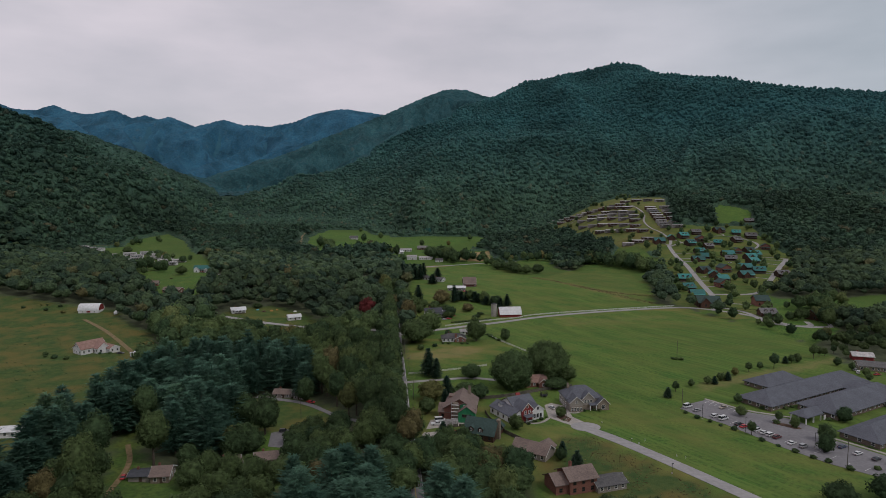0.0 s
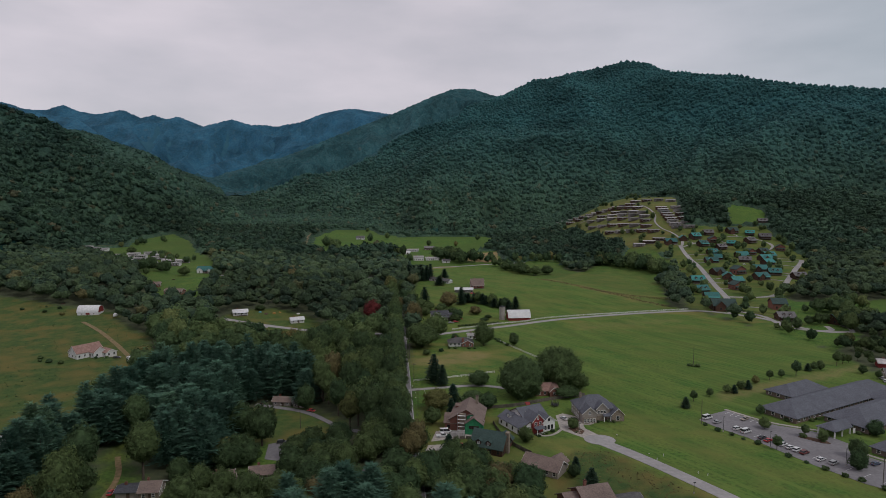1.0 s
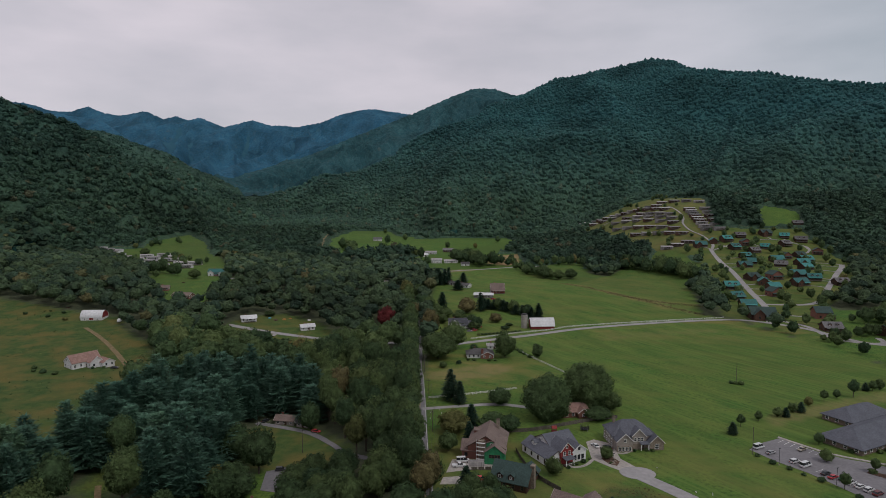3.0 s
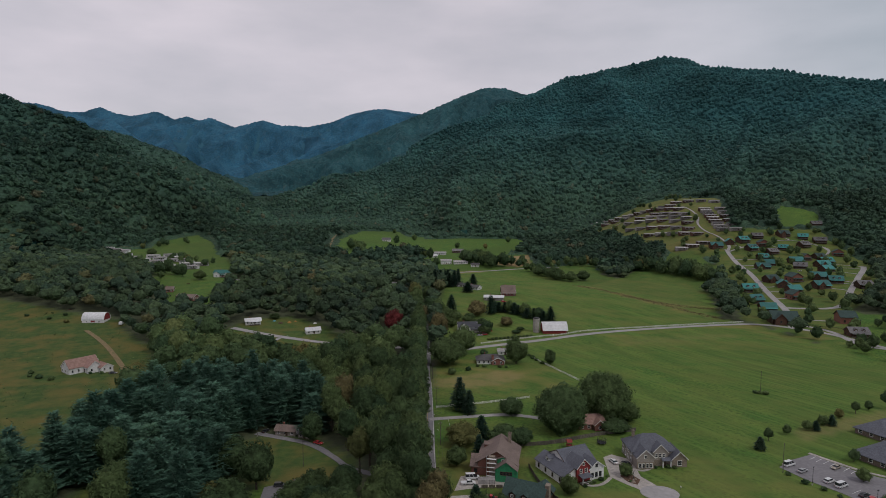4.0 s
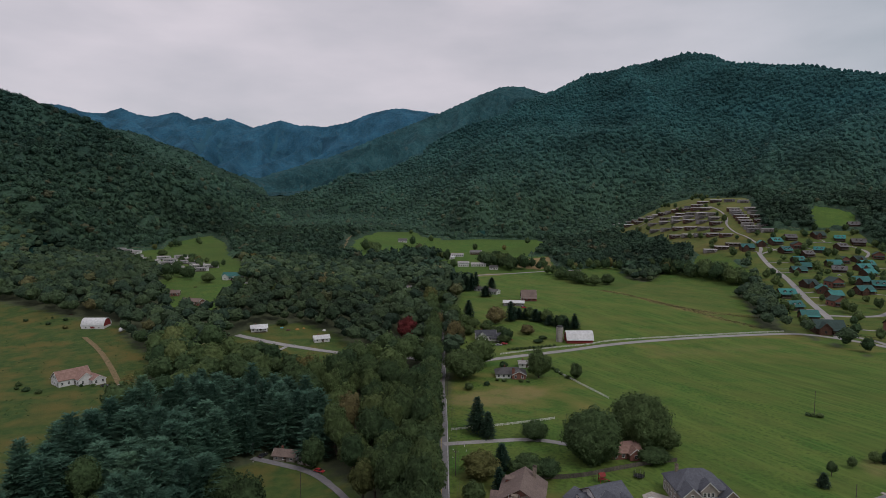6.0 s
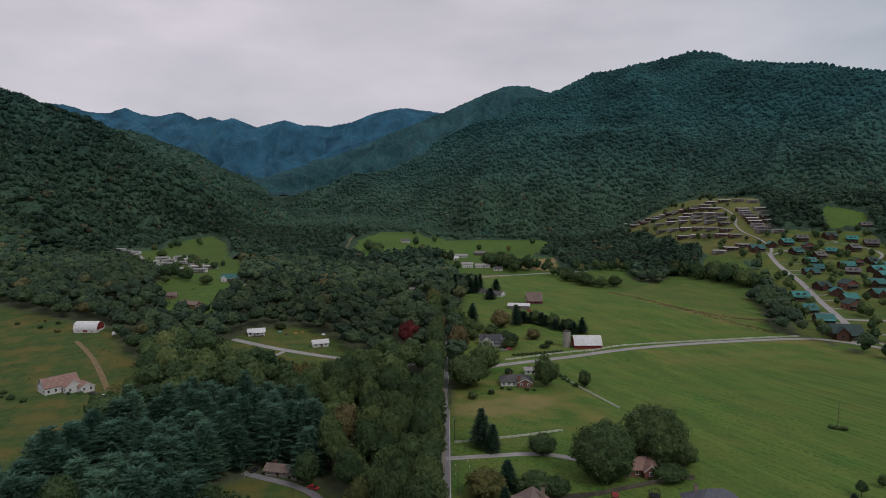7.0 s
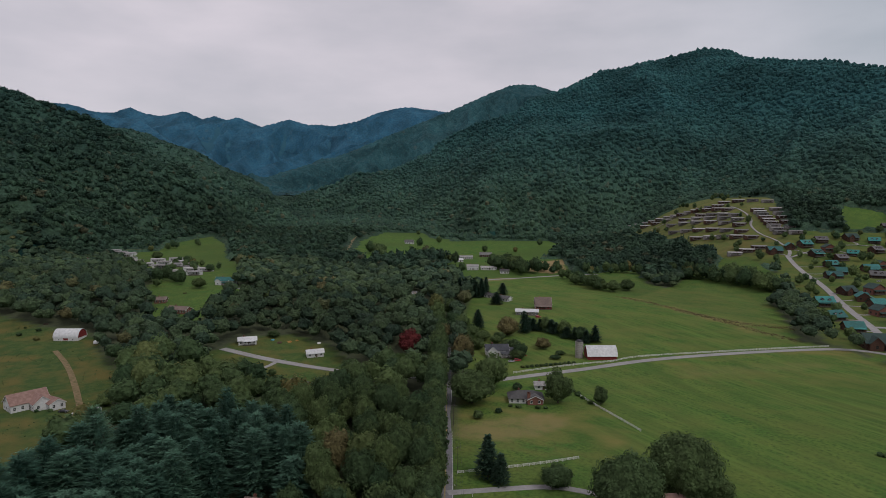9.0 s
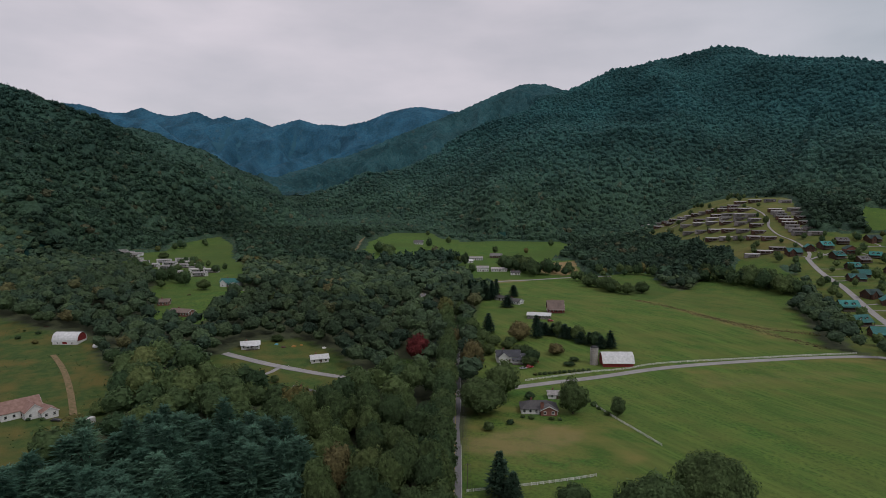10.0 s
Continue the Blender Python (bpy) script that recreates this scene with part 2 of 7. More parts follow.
PEAK_CREST = [(-1065, 2450, 132, 260), (-1057, 2850, 214, 420), (-905, 3250, 313, 560), (-662, 3550, 463, 760), (-370, 3830, 622, 900),
              (-70, 4020, 780, 1000), (18, 4070, 818, 1050), (89, 4100, 826, 1100), (159, 4080, 816, 1100), (315, 4050, 762, 1000), (900, 3900, 700, 1000)]
FAR_CREST = [(-5200, 4350, 900, 1200), (-3240, 4480, 762, 1000), (-2964, 4480, 745, 950), (-2835, 4480, 786, 950), (-2701, 4480, 732, 900), (-2581, 4480, 714, 900), (-2401, 4480, 746, 900),
             (-2257, 4480, 688, 880), (-2168, 4480, 709, 880), (-2072, 4480, 677, 880), (-1997, 4480, 699, 880), (-1804, 4480, 626, 850), (-1596, 4480, 677, 850), (-1469, 4480, 640, 850), (-1258, 4480, 628, 850),
             (-1090, 4480, 655, 880), (-965, 4480, 706, 950), (-841, 4480, 736, 950), (-719, 4480, 751, 950), (-597, 4480, 736, 950), (-400, 4480, 705, 950), (1500, 4480, 690, 1000)]
LEFT_CREST = [(-2600, 300, 560, 900), (-1500, 800, 490, 800), (-1220, 1100, 415, 740), (-1100, 1316, 352, 700), (-1063, 1452, 322, 680),
              (-1060, 1577, 312, 660), (-1078, 1690, 298, 620), (-1089, 1830, 262, 560), (-1091, 1980, 221, 480), (-1079, 2130, 172, 380), (-1043, 2260, 126, 280), (-1011, 2340, 90, 200)]
# Spurs that run down from the crests and interlock over the valley.
SPUR_CREST = [(-3300, 3700, 730, 900), (-2731, 3700, 690, 850), (-2470, 3700, 612, 800), (-2234, 3650, 580, 740), (-2016, 3550, 456, 600), (-1822, 3450, 378, 520), (-1613, 3300, 282, 420), (-1417, 3150, 192, 300)]
FAR_SPURS = [[(-2401, 4480, 742, 504), (-2215, 4250, 576, 403), (-1988, 3950, 409, 316), (-1773, 3650, 311, 273)],
             [(-1997, 4480, 690, 432), (-1983, 4200, 529, 345), (-1916, 3900, 398, 273)],
             [(-1596, 4480, 670, 460), (-1657, 4200, 522, 360), (-1666, 3850, 374, 288), (-1631, 3500, 263, 230)],
             [(-1090, 4480, 652, 460), (-1233, 4250, 514, 360), (-1369, 3950, 379, 288), (-1472, 3650, 282, 237), (-1494, 3350, 204, 187)],
             [(-719, 4480, 742, 504), (-837, 4250, 567, 374), (-972, 4000, 441, 309), (-1120, 3750, 340, 259)]]
PEAK_SPURS = [[(-70, 4020, 774, 700), (-223, 3650, 541, 520), (-341, 3250, 380, 400), (-420, 2900, 280, 300)], [(-662, 3550, 460, 460), (-720, 3250, 330, 340), (-740, 2950, 240, 260)]]
RIGHT_SPURS = [[(302, 2220, 528, 520), (215, 2080, 414, 430), (119, 1900, 302, 330), (29, 1700, 205, 240), (-37, 1540, 138, 160)],
               [(605, 2260, 594, 560), (516, 2080, 452, 440), (413, 1880, 322, 330), (350, 1730, 240, 230)],
               [(858, 2030, 500, 480), (774, 1850, 378, 380), (669, 1650, 264, 280), (600, 1520, 200, 200)],
               [(202, 1640, 175, 220), (114, 1540, 150, 170), (50, 1470, 112, 110)],
               [(-200, 2120, 264, 300), (-285, 1950, 186, 230), (-337, 1780, 123, 160)]]
LEFT_SPURS = [[(-1032, 1430, 325, 400), (-880, 1330, 232, 300), (-763, 1230, 158, 220), (-670, 1150, 104, 150)], [(-1083, 1770, 276, 330), (-913, 1650, 172, 240), (-784, 1530, 116, 160)]]
RANGES = {"right": [RIGHT_CREST] + RIGHT_SPURS, "peak": [PEAK_CREST] + PEAK_SPURS, "far": [FAR_CREST, SPUR_CREST] + FAR_SPURS, "left": [LEFT_CREST] + LEFT_SPURS}


def waves(x, y, size, seed):
    """Smooth pseudo-random relief between about -1 and 1."""
    rng = np.random.default_rng(seed)
    total = 0 * x
    for k in range(7):
        a, b = rng.uniform(0, 2 * math.pi, 2)
        g = 2 * math.pi / size * rng.uniform(0.6, 1.5)
        total = total + np.sin((x * math.cos(a) + y * math.sin(a)) * g + b + 1.3 * np.sin((y * math.cos(a) - x * math.sin(a)) * g * 0.6 + a))
    return total / 3.6


def mountain(x, y, crest):
    """How high the land rises towards a crest, and how far down its flank a place lies."""
    best, fall = np.zeros(x.shape), np.ones(x.shape)
    for (x0, y0, z0, w0), (x1, y1, z1, w1) in zip(crest, crest[1:]):
        dx, dy = x1 - x0, y1 - y0
        t = np.clip(((x - x0) * dx + (y - y0) * dy) / (dx * dx + dy * dy), 0, 1)
        d = np.hypot(x - x0 - t * dx, y - y0 - t * dy)
        z, w = z0 + t * (z1 - z0), w0 + t * (w1 - w0)
        s = np.clip(d / w, 0, 1)
        rise = z * (1 - s) ** 1.25 * (1 + 0.35 * s)
        keep = rise > best
        best, fall = np.where(keep, rise, best), np.where(keep, s, fall)
    return best, fall


def massif(x, y, key):
    """A mountain with the spurs that run down from it, creased by small valleys."""
    x, y = np.asarray(x, float), np.asarray(y, float)
    shape, x, y = x.shape, x.ravel(), y.ravel()
    seed, out = 20 + 3 * list(RANGES).index(key), np.zeros(x.size)
    todo = []
    for crest in RANGES[key]:
        cx, cy, _, cw = np.array(crest, float).T
        near = np.flatnonzero((x > (cx - cw).min()) & (x < (cx + cw).max()) & (y > (cy - cw).min()) & (y < (cy + cw).max()))
        if near.size:
            todo.append((crest, near))
    if todo:
        at = np.unique(np.concatenate([near for _, near in todo]))
        folds = np.zeros(x.size)
        folds[at] = (95 if key in ("far", "peak") else 56) * (0.75 - 2 * np.abs(waves(x[at], y[at], 760, seed))) + 13 * waves(x[at], y[at], 210, seed + 1)
        for crest, near in todo:
            best, fall = mountain(x[near], y[near], crest)
            out[near] = np.maximum(out[near], best + np.clip(4 * fall * (1 - fall), 0, 1) * (best > 0) * folds[near])
    return out.reshape(shape)


def ground(x, y):
    x, y = np.asarray(x, float), np.asarray(y, float)
    smooth = lambda a, b, v: (lambda s: s * s * (3 - 2 * s))(np.clip((v - a) / (b - a), 0, 1))
    z = 1.2 * waves(x, y, 260, 5) * smooth(100, 700, np.hypot(x, y - 300))
    z = z + 8 * smooth(470, 700, y) * (1 - 0.6 * smooth(100, 250, x)) + 13 * smooth(700, 1300, y) + 84 * smooth(1380, 2500, y)
    z = z + smooth(-60, -330, x) * (4 + 10 * smooth(350, 760, y)) - 5 * smooth(-20, -80, x) * smooth(-170, -110, x) * smooth(520, 400, y)
    z = z + smooth(150, 420, x) * (16 * smooth(640, 830, y) + 75 * smooth(850, 1250, y))
    hill = np.maximum.reduce([massif(x, y, k) for k in RANGES])
    hill = hill - 12 - 30 * smooth(150, 0, hill)
    return 0.5 * (z + hill + np.sqrt((z - hill) ** 2 + 14 ** 2)) - 14 ** 2 / (4 * np.maximum(np.abs(z - hill), 30))
# Open land in plan: pastures, lawns, hamlets.
LEFT_PASTURE = [(-610, 628), (-431, 584), (-345, 548), (-312, 538), (-288, 528), (-272, 500), (-226, 462), (-188, 381), (-178, 286), (-172, 235), (-190, 150), (-700, 150)]
UPPER_PASTURE = [(-575, 955), (-530, 990), (-568, 1108), (-549, 1216), (-469, 1106), (-381, 927), (-320, 830), (-269, 705), (-284, 680), (-258, 626), (-286, 600), (-335, 673), (-395, 760), (-470, 840)]
CREEK_LAWN = [(-198, 520), (-188, 552), (-162, 566), (-122, 540), (-98, 500), (-98, 470), (-104, 448), (-128, 446), (-165, 466), (-200, 496)]
LANE_LAWN = [(-104, 336), (-90, 333), (-74, 329), (-56, 312), (-49, 293), (-60, 281), (-80, 279), (-92, 288), (-112, 297), (-114, 318)]
TRACK_GLADE = [(-150, 290), (-140, 274), (-134, 260), (-126, 247), (-118, 244), (-107, 238), (-100, 228), (-90, 200), (-116, 200), (-130, 222), (-138, 240), (-147, 262)]
HUT_PASTURE = [(-236, 1034), (-267, 1196), (-264, 1395), (-189, 1480), (-149, 1354), (-114, 1377), (-106, 1157), (-132, 1086), (-140, 1030), (-165, 975), (-215, 970)]
MID_PASTURE = [(-132, 1086), (-109, 1315), (-50, 1370), (83, 1384), (104, 1242), (78, 1141), (56, 1062), (30, 1043), (-94, 1040), (-110, 1043)]
TAN_FIELD = [(28, 925), (31, 1011), (81, 1050), (76, 950), (54, 905)]
FARM_YARDS = [(-101, 950), (-80, 1048), (-28, 1068), (30, 1045), (82, 1059), (80, 935), (95, 894), (81, 840), (-29, 825), (-50, 842), (-62, 889)]
PASTURE_RISE = [(66, 860), (95, 905), (114, 918), (146, 957), (166, 933), (161, 857), (177, 822), (234, 942), (259, 931), (287, 1002), (318, 967), (314, 868), (276, 788), (249, 747), (219, 660), (130, 740)]
LOW_LAWN = [(-335, 652), (-356, 698), (-351, 732), (-338, 759), (-289, 702), (-262, 704), (-240, 713), (-239, 667), (-262, 638), (-278, 605), (-287, 599), (-316, 635)]
NORTH_FIELD = [(-40, 690), (-30, 823), (13, 868), (69, 851), (125, 755), (177, 836), (236, 823), (249, 725), (212, 598), (236, 582), (-28, 473)]
SOUTH_FIELD = [(-31, 475), (234, 586), (260, 487), (272, 438), (262, 385), (287, 385), (330, 360), (330, 140), (60, 140), (44, 207), (28, 228), (0, 262), (-14, 268), (-22, 318)]
VILLAGE = [(292, 1021), (383, 1037), (525, 1031), (510, 876), (420, 719), (350, 650), (290, 528), (254, 553), (230, 599), (272, 722), (325, 916)]
TRAILER_SLOPE = [(210, 1300), (297, 1400), (410, 1420), (470, 1293), (400, 1071), (389, 1026), (359, 969), (289, 979), (270, 1046), (225, 1250)]
HIGH_MEADOW = [(501, 1132), (529, 1159), (568, 1119), (537, 1045), (470, 1037)]
SIDE_FIELD = [(387, 612), (483, 654), (501, 614), (410, 532), (350, 533)]
SIDE_LANE = [(286, 508), (333, 518), (312, 467), (274, 447), (260, 480)]
YARDS = [(-17, 322), (-12, 262), (-4, 248), (10, 240), (30, 226), (45, 205), (48, 262), (12, 332)]
HAMLET_GREEN = [(235, 600), (300, 625), (350, 648), (338, 590), (326, 555), (334, 520), (325, 490), (275, 440), (258, 480), (250, 540)]
# house, tan, road, red and cedar glades are cleared to fit the camera's view
HOUSE_GLADE = [(-300, 612), (-292, 572), (-250, 560), (-238, 600), (-245, 640)]
TAN_GLADE = [(-138, 470), (-136, 436), (-98, 424), (-92, 452), (-98, 478)]
ROAD_GLADE = [(-62, 456), (-62, 430), (-42, 428), (-42, 456)]
EAST_GREEN = [(236, 588), (294, 651), (337, 658), (353, 628), (390, 621), (443, 614), (381, 528), (323, 514), (300, 470), (278, 465), (262, 510)]
COURT = [(-84, 284), (-72, 292), (-64, 288), (-67, 272), (-65, 256), (-72, 232), (-62, 226), (-76, 224), (-84, 240)]
RED_GLADE = [(-80, 536), (-80, 506), (-56, 506), (-56, 536)]
CEDAR_GLADE = [(30, 222), (34, 190), (50, 168), (64, 168), (62, 222)]
COARSE = [(44, 258), (54, 268), (68, 267), (84, 240), (104, 210), (128, 168), (100, 165), (76, 205), (58, 226), (50, 240)]
OPEN_LAND = [COARSE, CEDAR_GLADE, RED_GLADE, EAST_GREEN, COURT, HOUSE_GLADE, TAN_GLADE, ROAD_GLADE, FARM_YARDS, PASTURE_RISE, LOW_LAWN, YARDS, HAMLET_GREEN, LEFT_PASTURE, UPPER_PASTURE, CREEK_LAWN, LANE_LAWN, TRACK_GLADE, HUT_PASTURE, MID_PASTURE, TAN_FIELD, NORTH_FIELD, SOUTH_FIELD,
             VILLAGE, TRAILER_SLOPE, HIGH_MEADOW, SIDE_FIELD, SIDE_LANE]

# Roads in plan, with their width.
MAIN_ROAD = [(-6, 150), (-10, 220), (-19, 290), (-24, 345), (-31, 420), (-36, 470), (-42, 530), (-50, 600), (-57, 640), (-66, 665), (-84, 700), (-100, 760)]
CROSS_ROAD = [(-35, 473), (8, 497), (47, 515), (84, 536), (140, 556), (199, 575), (238, 583), (262, 566), (280, 548), (288, 521), (299, 497), (325, 500)]
HAMLET_ROAD = [(258, 568), (276, 610), (292, 649), (311, 726), (335, 840), (357, 955)]
HAMLET_LOOP = [(295, 655), (334, 652), (360, 672), (383, 708), (430, 772), (467, 822), (488, 858)]
HAMLET_TOP = [(357, 950), (382, 964), (422, 979), (449, 988), (474, 982), (492, 963), (494, 945), (480, 928)]
TRAILER_ROAD = [(357, 953), (369, 975), (368, 1016), (357, 1044), (358, 1085), (369, 1106), (373, 1147), (369, 1205), (343, 1243), (300, 1276), (260, 1282)]
MID_ROAD = [(-95, 790), (-49, 837), (-18, 861), (15, 872), (58, 891), (110, 905)]
HUT_TRACK = [(-290, 1290), (-282, 1209), (-258, 1102), (-246, 1028), (-190, 946), (-120, 850)]
CUL_DE_SAC_ROAD = [(68, 276), (80, 261), (96, 236), (111, 211), (135, 172), (160, 130)]
CREEK_ROAD = [(-195, 523), (-180, 517), (-152, 507), (-112, 498), (-75, 492), (-40, 490)]
LANES = [(MAIN_ROAD, 6.0), (MID_ROAD, 5.0), (HUT_TRACK, 4.0), (CROSS_ROAD, 5.5), (HAMLET_ROAD, 7.5), (HAMLET_LOOP, 7.5), (HAMLET_TOP, 5), (TRAILER_ROAD, 4.2), (CUL_DE_SAC_ROAD, 6.5), (CREEK_ROAD, 6.0)]


def inside(x, y, poly):
    hit = np.zeros(x.shape, bool)
    for (x0, y0), (x1, y1) in zip(poly, poly[1:] + poly[:1]):
        hit ^= ((y0 > y) != (y1 > y)) & (x < (x1 - x0) * (y - y0) / (y1 - y0 + 1e-9) + x0)
    return hit


def from_line(x, y, line):
    best = np.full(x.shape, 1e9)
    for (x0, y0), (x1, y1) in zip(line, line[1:]):
        dx, dy = x1 - x0, y1 - y0
        t = np.clip(((x - x0) * dx + (y - y0) * dy) / (dx * dx + dy * dy), 0, 1)
        best = np.minimum(best, np.hypot(x - x0 - t * dx, y - y0 - t * dy))
    return best


def is_open(x, y):
    hit = np.zeros(x.shape, bool)
    for poly in OPEN_LAND:
        hit |= inside(x, y, poly)
    return hit


def height(x, y):
    return float(ground(x, y))


def mesh_of(name, verts, faces, mat, smooth=False, tint=None):
    me = bpy.data.meshes.new(name)
    verts, faces = np.asarray(verts, np.float32), np.asarray(faces, np.int32)
    k = faces.shape[1]
    me.vertices.add(len(verts))
    me.vertices.foreach_set("co", verts.ravel())
    me.loops.add(faces.size)
    me.loops.foreach_set("vertex_index", faces.ravel())
    me.polygons.add(len(faces))
    me.polygons.foreach_set("loop_start", np.arange(0, faces.size, k, dtype=np.int32))
    me.polygons.foreach_set("use_smooth", np.full(len(faces), smooth))
    if tint is not None:
        me.attributes.new("tint", "FLOAT", "POINT").data.foreach_set("value", np.asarray(tint, np.float32))
    me.update(calc_edges=True)
    if mat:
        me.materials.append(mat)
    return me


def spaced(edges):
    """Coordinates that step from the first to the last edge: (edge, step up to the next edge)."""
    out = []
    for (a, step), (b, _) in zip(edges, edges[1:]):
        out.append(np.arange(a, b, step))
    return np.concatenate(out + [[edges[-1][0]]])


gx = spaced([(-4900, 120), (-2000, 40), (-700, 12), (-420, 6), (560, 12), (900, 40), (2400, 120), (4900, 0)])
gy = spaced([(-1500, 120), (-200, 25), (120, 6), (900, 9), (1400, 20), (2500, 40), (4980, 0)])
mx, my = np.meshgrid(gx, gy)
mz = ground(mx, my)
idx = np.arange(mx.size).reshape(mx.shape)
quads = np.stack([idx[:-1, :-1], idx[:-1, 1:], idx[1:, 1:], idx[1:, :-1]], -1).reshape(-1, 4)
me = mesh_of("ground", np.stack([mx.ravel(), my.ravel(), mz.ravel()], -1), quads, GROUND, True)
open_land = is_open(mx, my)
cover_of = {
    "woods": ~open_land,
    # on LANE_LAWN the rough cover also paints in the lawn's shade
    "rough": inside(mx, my, LEFT_PASTURE) * 0.9 + inside(mx, my, UPPER_PASTURE) * 0.2 + inside(mx, my, PASTURE_RISE) * 0.25 + inside(mx, my, TRAILER_SLOPE) * 0.3 + inside(mx, my, LANE_LAWN) * 0.9 + inside(mx, my, CREEK_LAWN) * 0.75 + inside(mx, my, YARDS) * 0.3 + inside(mx, my, VILLAGE) * 0.3 + inside(mx, my, TRACK_GLADE) * 0.5 + inside(mx, my, COARSE) * 1.0 + (from_line(mx, my, [(52, 232), (66, 240), (80, 215), (60, 215)]) < 14) * 0.9,
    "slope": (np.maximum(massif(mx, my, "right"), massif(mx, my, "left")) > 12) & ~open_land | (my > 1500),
    # ridge: ground given the haze tint from this distance on
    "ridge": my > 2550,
    # far: where the ground is painted haze blue
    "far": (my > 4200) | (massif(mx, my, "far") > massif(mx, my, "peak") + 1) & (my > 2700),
    "tan": inside(mx, my, TAN_FIELD) * 1.0 + inside(mx, my, TRAILER_SLOPE) * 0.25 + (from_line(mx, my, [(-55, 840), (0, 866)]) < 9) * 0.5 + (from_line(mx, my, [(150, 340), (200, 366), (262, 398)]) < 5) * 0.35
            + (from_line(mx, my, [(112, 752), (147, 706), (178, 655), (210, 600)]) < 4) * 0.3 + (from_line(mx, my, [(150, 692), (172, 668), (200, 648)]) < 6) * 0.3 + (from_line(mx, my, [(-15, 408), (16, 423)]) < 12) * 0.42 + (from_line(mx, my, [(110, 514), (196, 539)]) < 7) * 0.12,
    "mown": inside(mx, my, SOUTH_FIELD) & (mx > 40) | inside(mx, my, NORTH_FIELD),
    "dry": (inside(mx, my, TAN_FIELD) * 1.0 + inside(mx, my, SOUTH_FIELD) * 0.28 + inside(mx, my, NORTH_FIELD) * 0.45 + (from_line(mx, my, [(90, 290), (130, 262), (160, 205)]) < 22) * 0.25 + (from_line(mx, my, [(50, 262), (64, 245), (78, 226)]) < 20) * 0.8 + inside(mx, my, YARDS) * 0.7 + inside(mx, my, LANE_LAWN) * 0.3 + (from_line(mx, my, [(5, 400), (40, 395)]) < 30) * 0.15 + (from_line(mx, my, [(-15, 425), (20, 420)]) < 36) * 0.75
            + (from_line(mx, my, [(215, 570), (285, 530)]) < 16) * 0.8 + (from_line(mx, my, [(60, 240), (80, 215)]) < 16) * 0.7 + inside(mx, my, TRAILER_SLOPE) * 0.75
            + (from_line(mx, my, [(120, 754), (147, 709), (162, 677), (186, 628)]) < 6) * 1.0 + (from_line(mx, my, [(150, 690), (185, 655), (240, 640)]) < 8) * 0.7 + inside(mx, my, VILLAGE) * 0.65 + (from_line(mx, my, [(120, 520), (250, 520)]) < 25) * 0.3),
}
for key, value in cover_of.items():
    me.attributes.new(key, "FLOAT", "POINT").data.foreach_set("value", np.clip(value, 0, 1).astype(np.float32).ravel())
tagged(new("ground", me), "green valley floor rising to wooded mountains", "ground", kind="structure")


def along(line, step):
    """Points at even steps along a rounded line, with the way at each."""
    pts = np.array(line, float)
    for _ in range(2):
        a, b = pts[:-1] * 0.75 + pts[1:] * 0.25, pts[:-1] * 0.25 + pts[1:] * 0.75
        pts = np.concatenate([pts[:1], np.stack([a, b], 1).reshape(-1, 2), pts[-1:]])
    d = np.r_[0, np.cumsum(np.hypot(*np.diff(pts, axis=0).T))]
    s = np.linspace(0, d[-1], max(2, int(d[-1] / step) + 1))
    p = np.stack([np.interp(s, d, pts[:, 0]), np.interp(s, d, pts[:, 1])], -1)
    way = np.gradient(p, axis=0)
    return p, way / np.linalg.norm(way, axis=1, keepdims=True)


def ribbon(name, line, width, mat, lift=0.12, offset=0.0, step=4.0):
    """A strip of paving that lies on the land, with its edges turned down into it."""
    p, way = along(line, step)
    side = np.stack([way[:, 1], -way[:, 0]], -1)
    rows = []
    for s, down in ((-0.5, 0.5), (-0.5, 0), (0.5, 0), (0.5, 0.5)):
        q = p + side * (offset + s * width)
        rows.append(np.c_[q, ground(p[:, 0], p[:, 1]) + lift - down])
    v, n = np.stack(rows, 1).reshape(-1, 3), len(p)
    f = [(4 * i + k, 4 * i + k + 1, 4 * i + 5 + k, 4 * i + 4 + k) for i in range(n - 1) for k in range(3)]
    return mesh_of(name, v, f, mat)


main_road = tagged(new("road", ribbon("road", MAIN_ROAD, 6.2, ASPHALT)), "grey two-lane country road lined with trees", "road", kind="structure")
for shift, mat in ((-2.75, PAINT_WHITE), (2.75, PAINT_WHITE), (-0.12, YELLOW), (0.12, YELLOW)):
    line = new("lane_line", ribbon("lane_line", MAIN_ROAD, 0.13, mat, 0.135, shift))
    line.parent = main_road
tagged(new("road", ribbon("road", CROSS_ROAD, 5.6, LANE)), "pale paved lane along a white fence", "road", kind="structure")
tagged(new("road", ribbon("road", HAMLET_ROAD, 6.2, LANE, 0.18)), "pale paved street climbing through the cabins", "road", kind="structure")
tagged(new("road", ribbon("road", HAMLET_LOOP, 6.2, LANE, 0.15)), "pale paved loop round the cabins", "road", kind="structure")
tagged(new("road", ribbon("road", HAMLET_TOP, 5.0, LANE, 0.15)), "pale paved upper street of the cabin hamlet", "road", kind="structure")
tagged(new("road", ribbon("road", TRAILER_ROAD, 4.2, LANE, 0.2)), "pale paved lane winding up the trailer slope", "road", kind="structure")
tagged(new("road", ribbon("road", CUL_DE_SAC_ROAD, 6.5, LANE)), "grey lane ending in a turning circle", "road", kind="structure")
tagged(new("road", ribbon("road", CREEK_ROAD, 6.0, LANE)), "pale lane past the white cottage", "road", kind="structure")
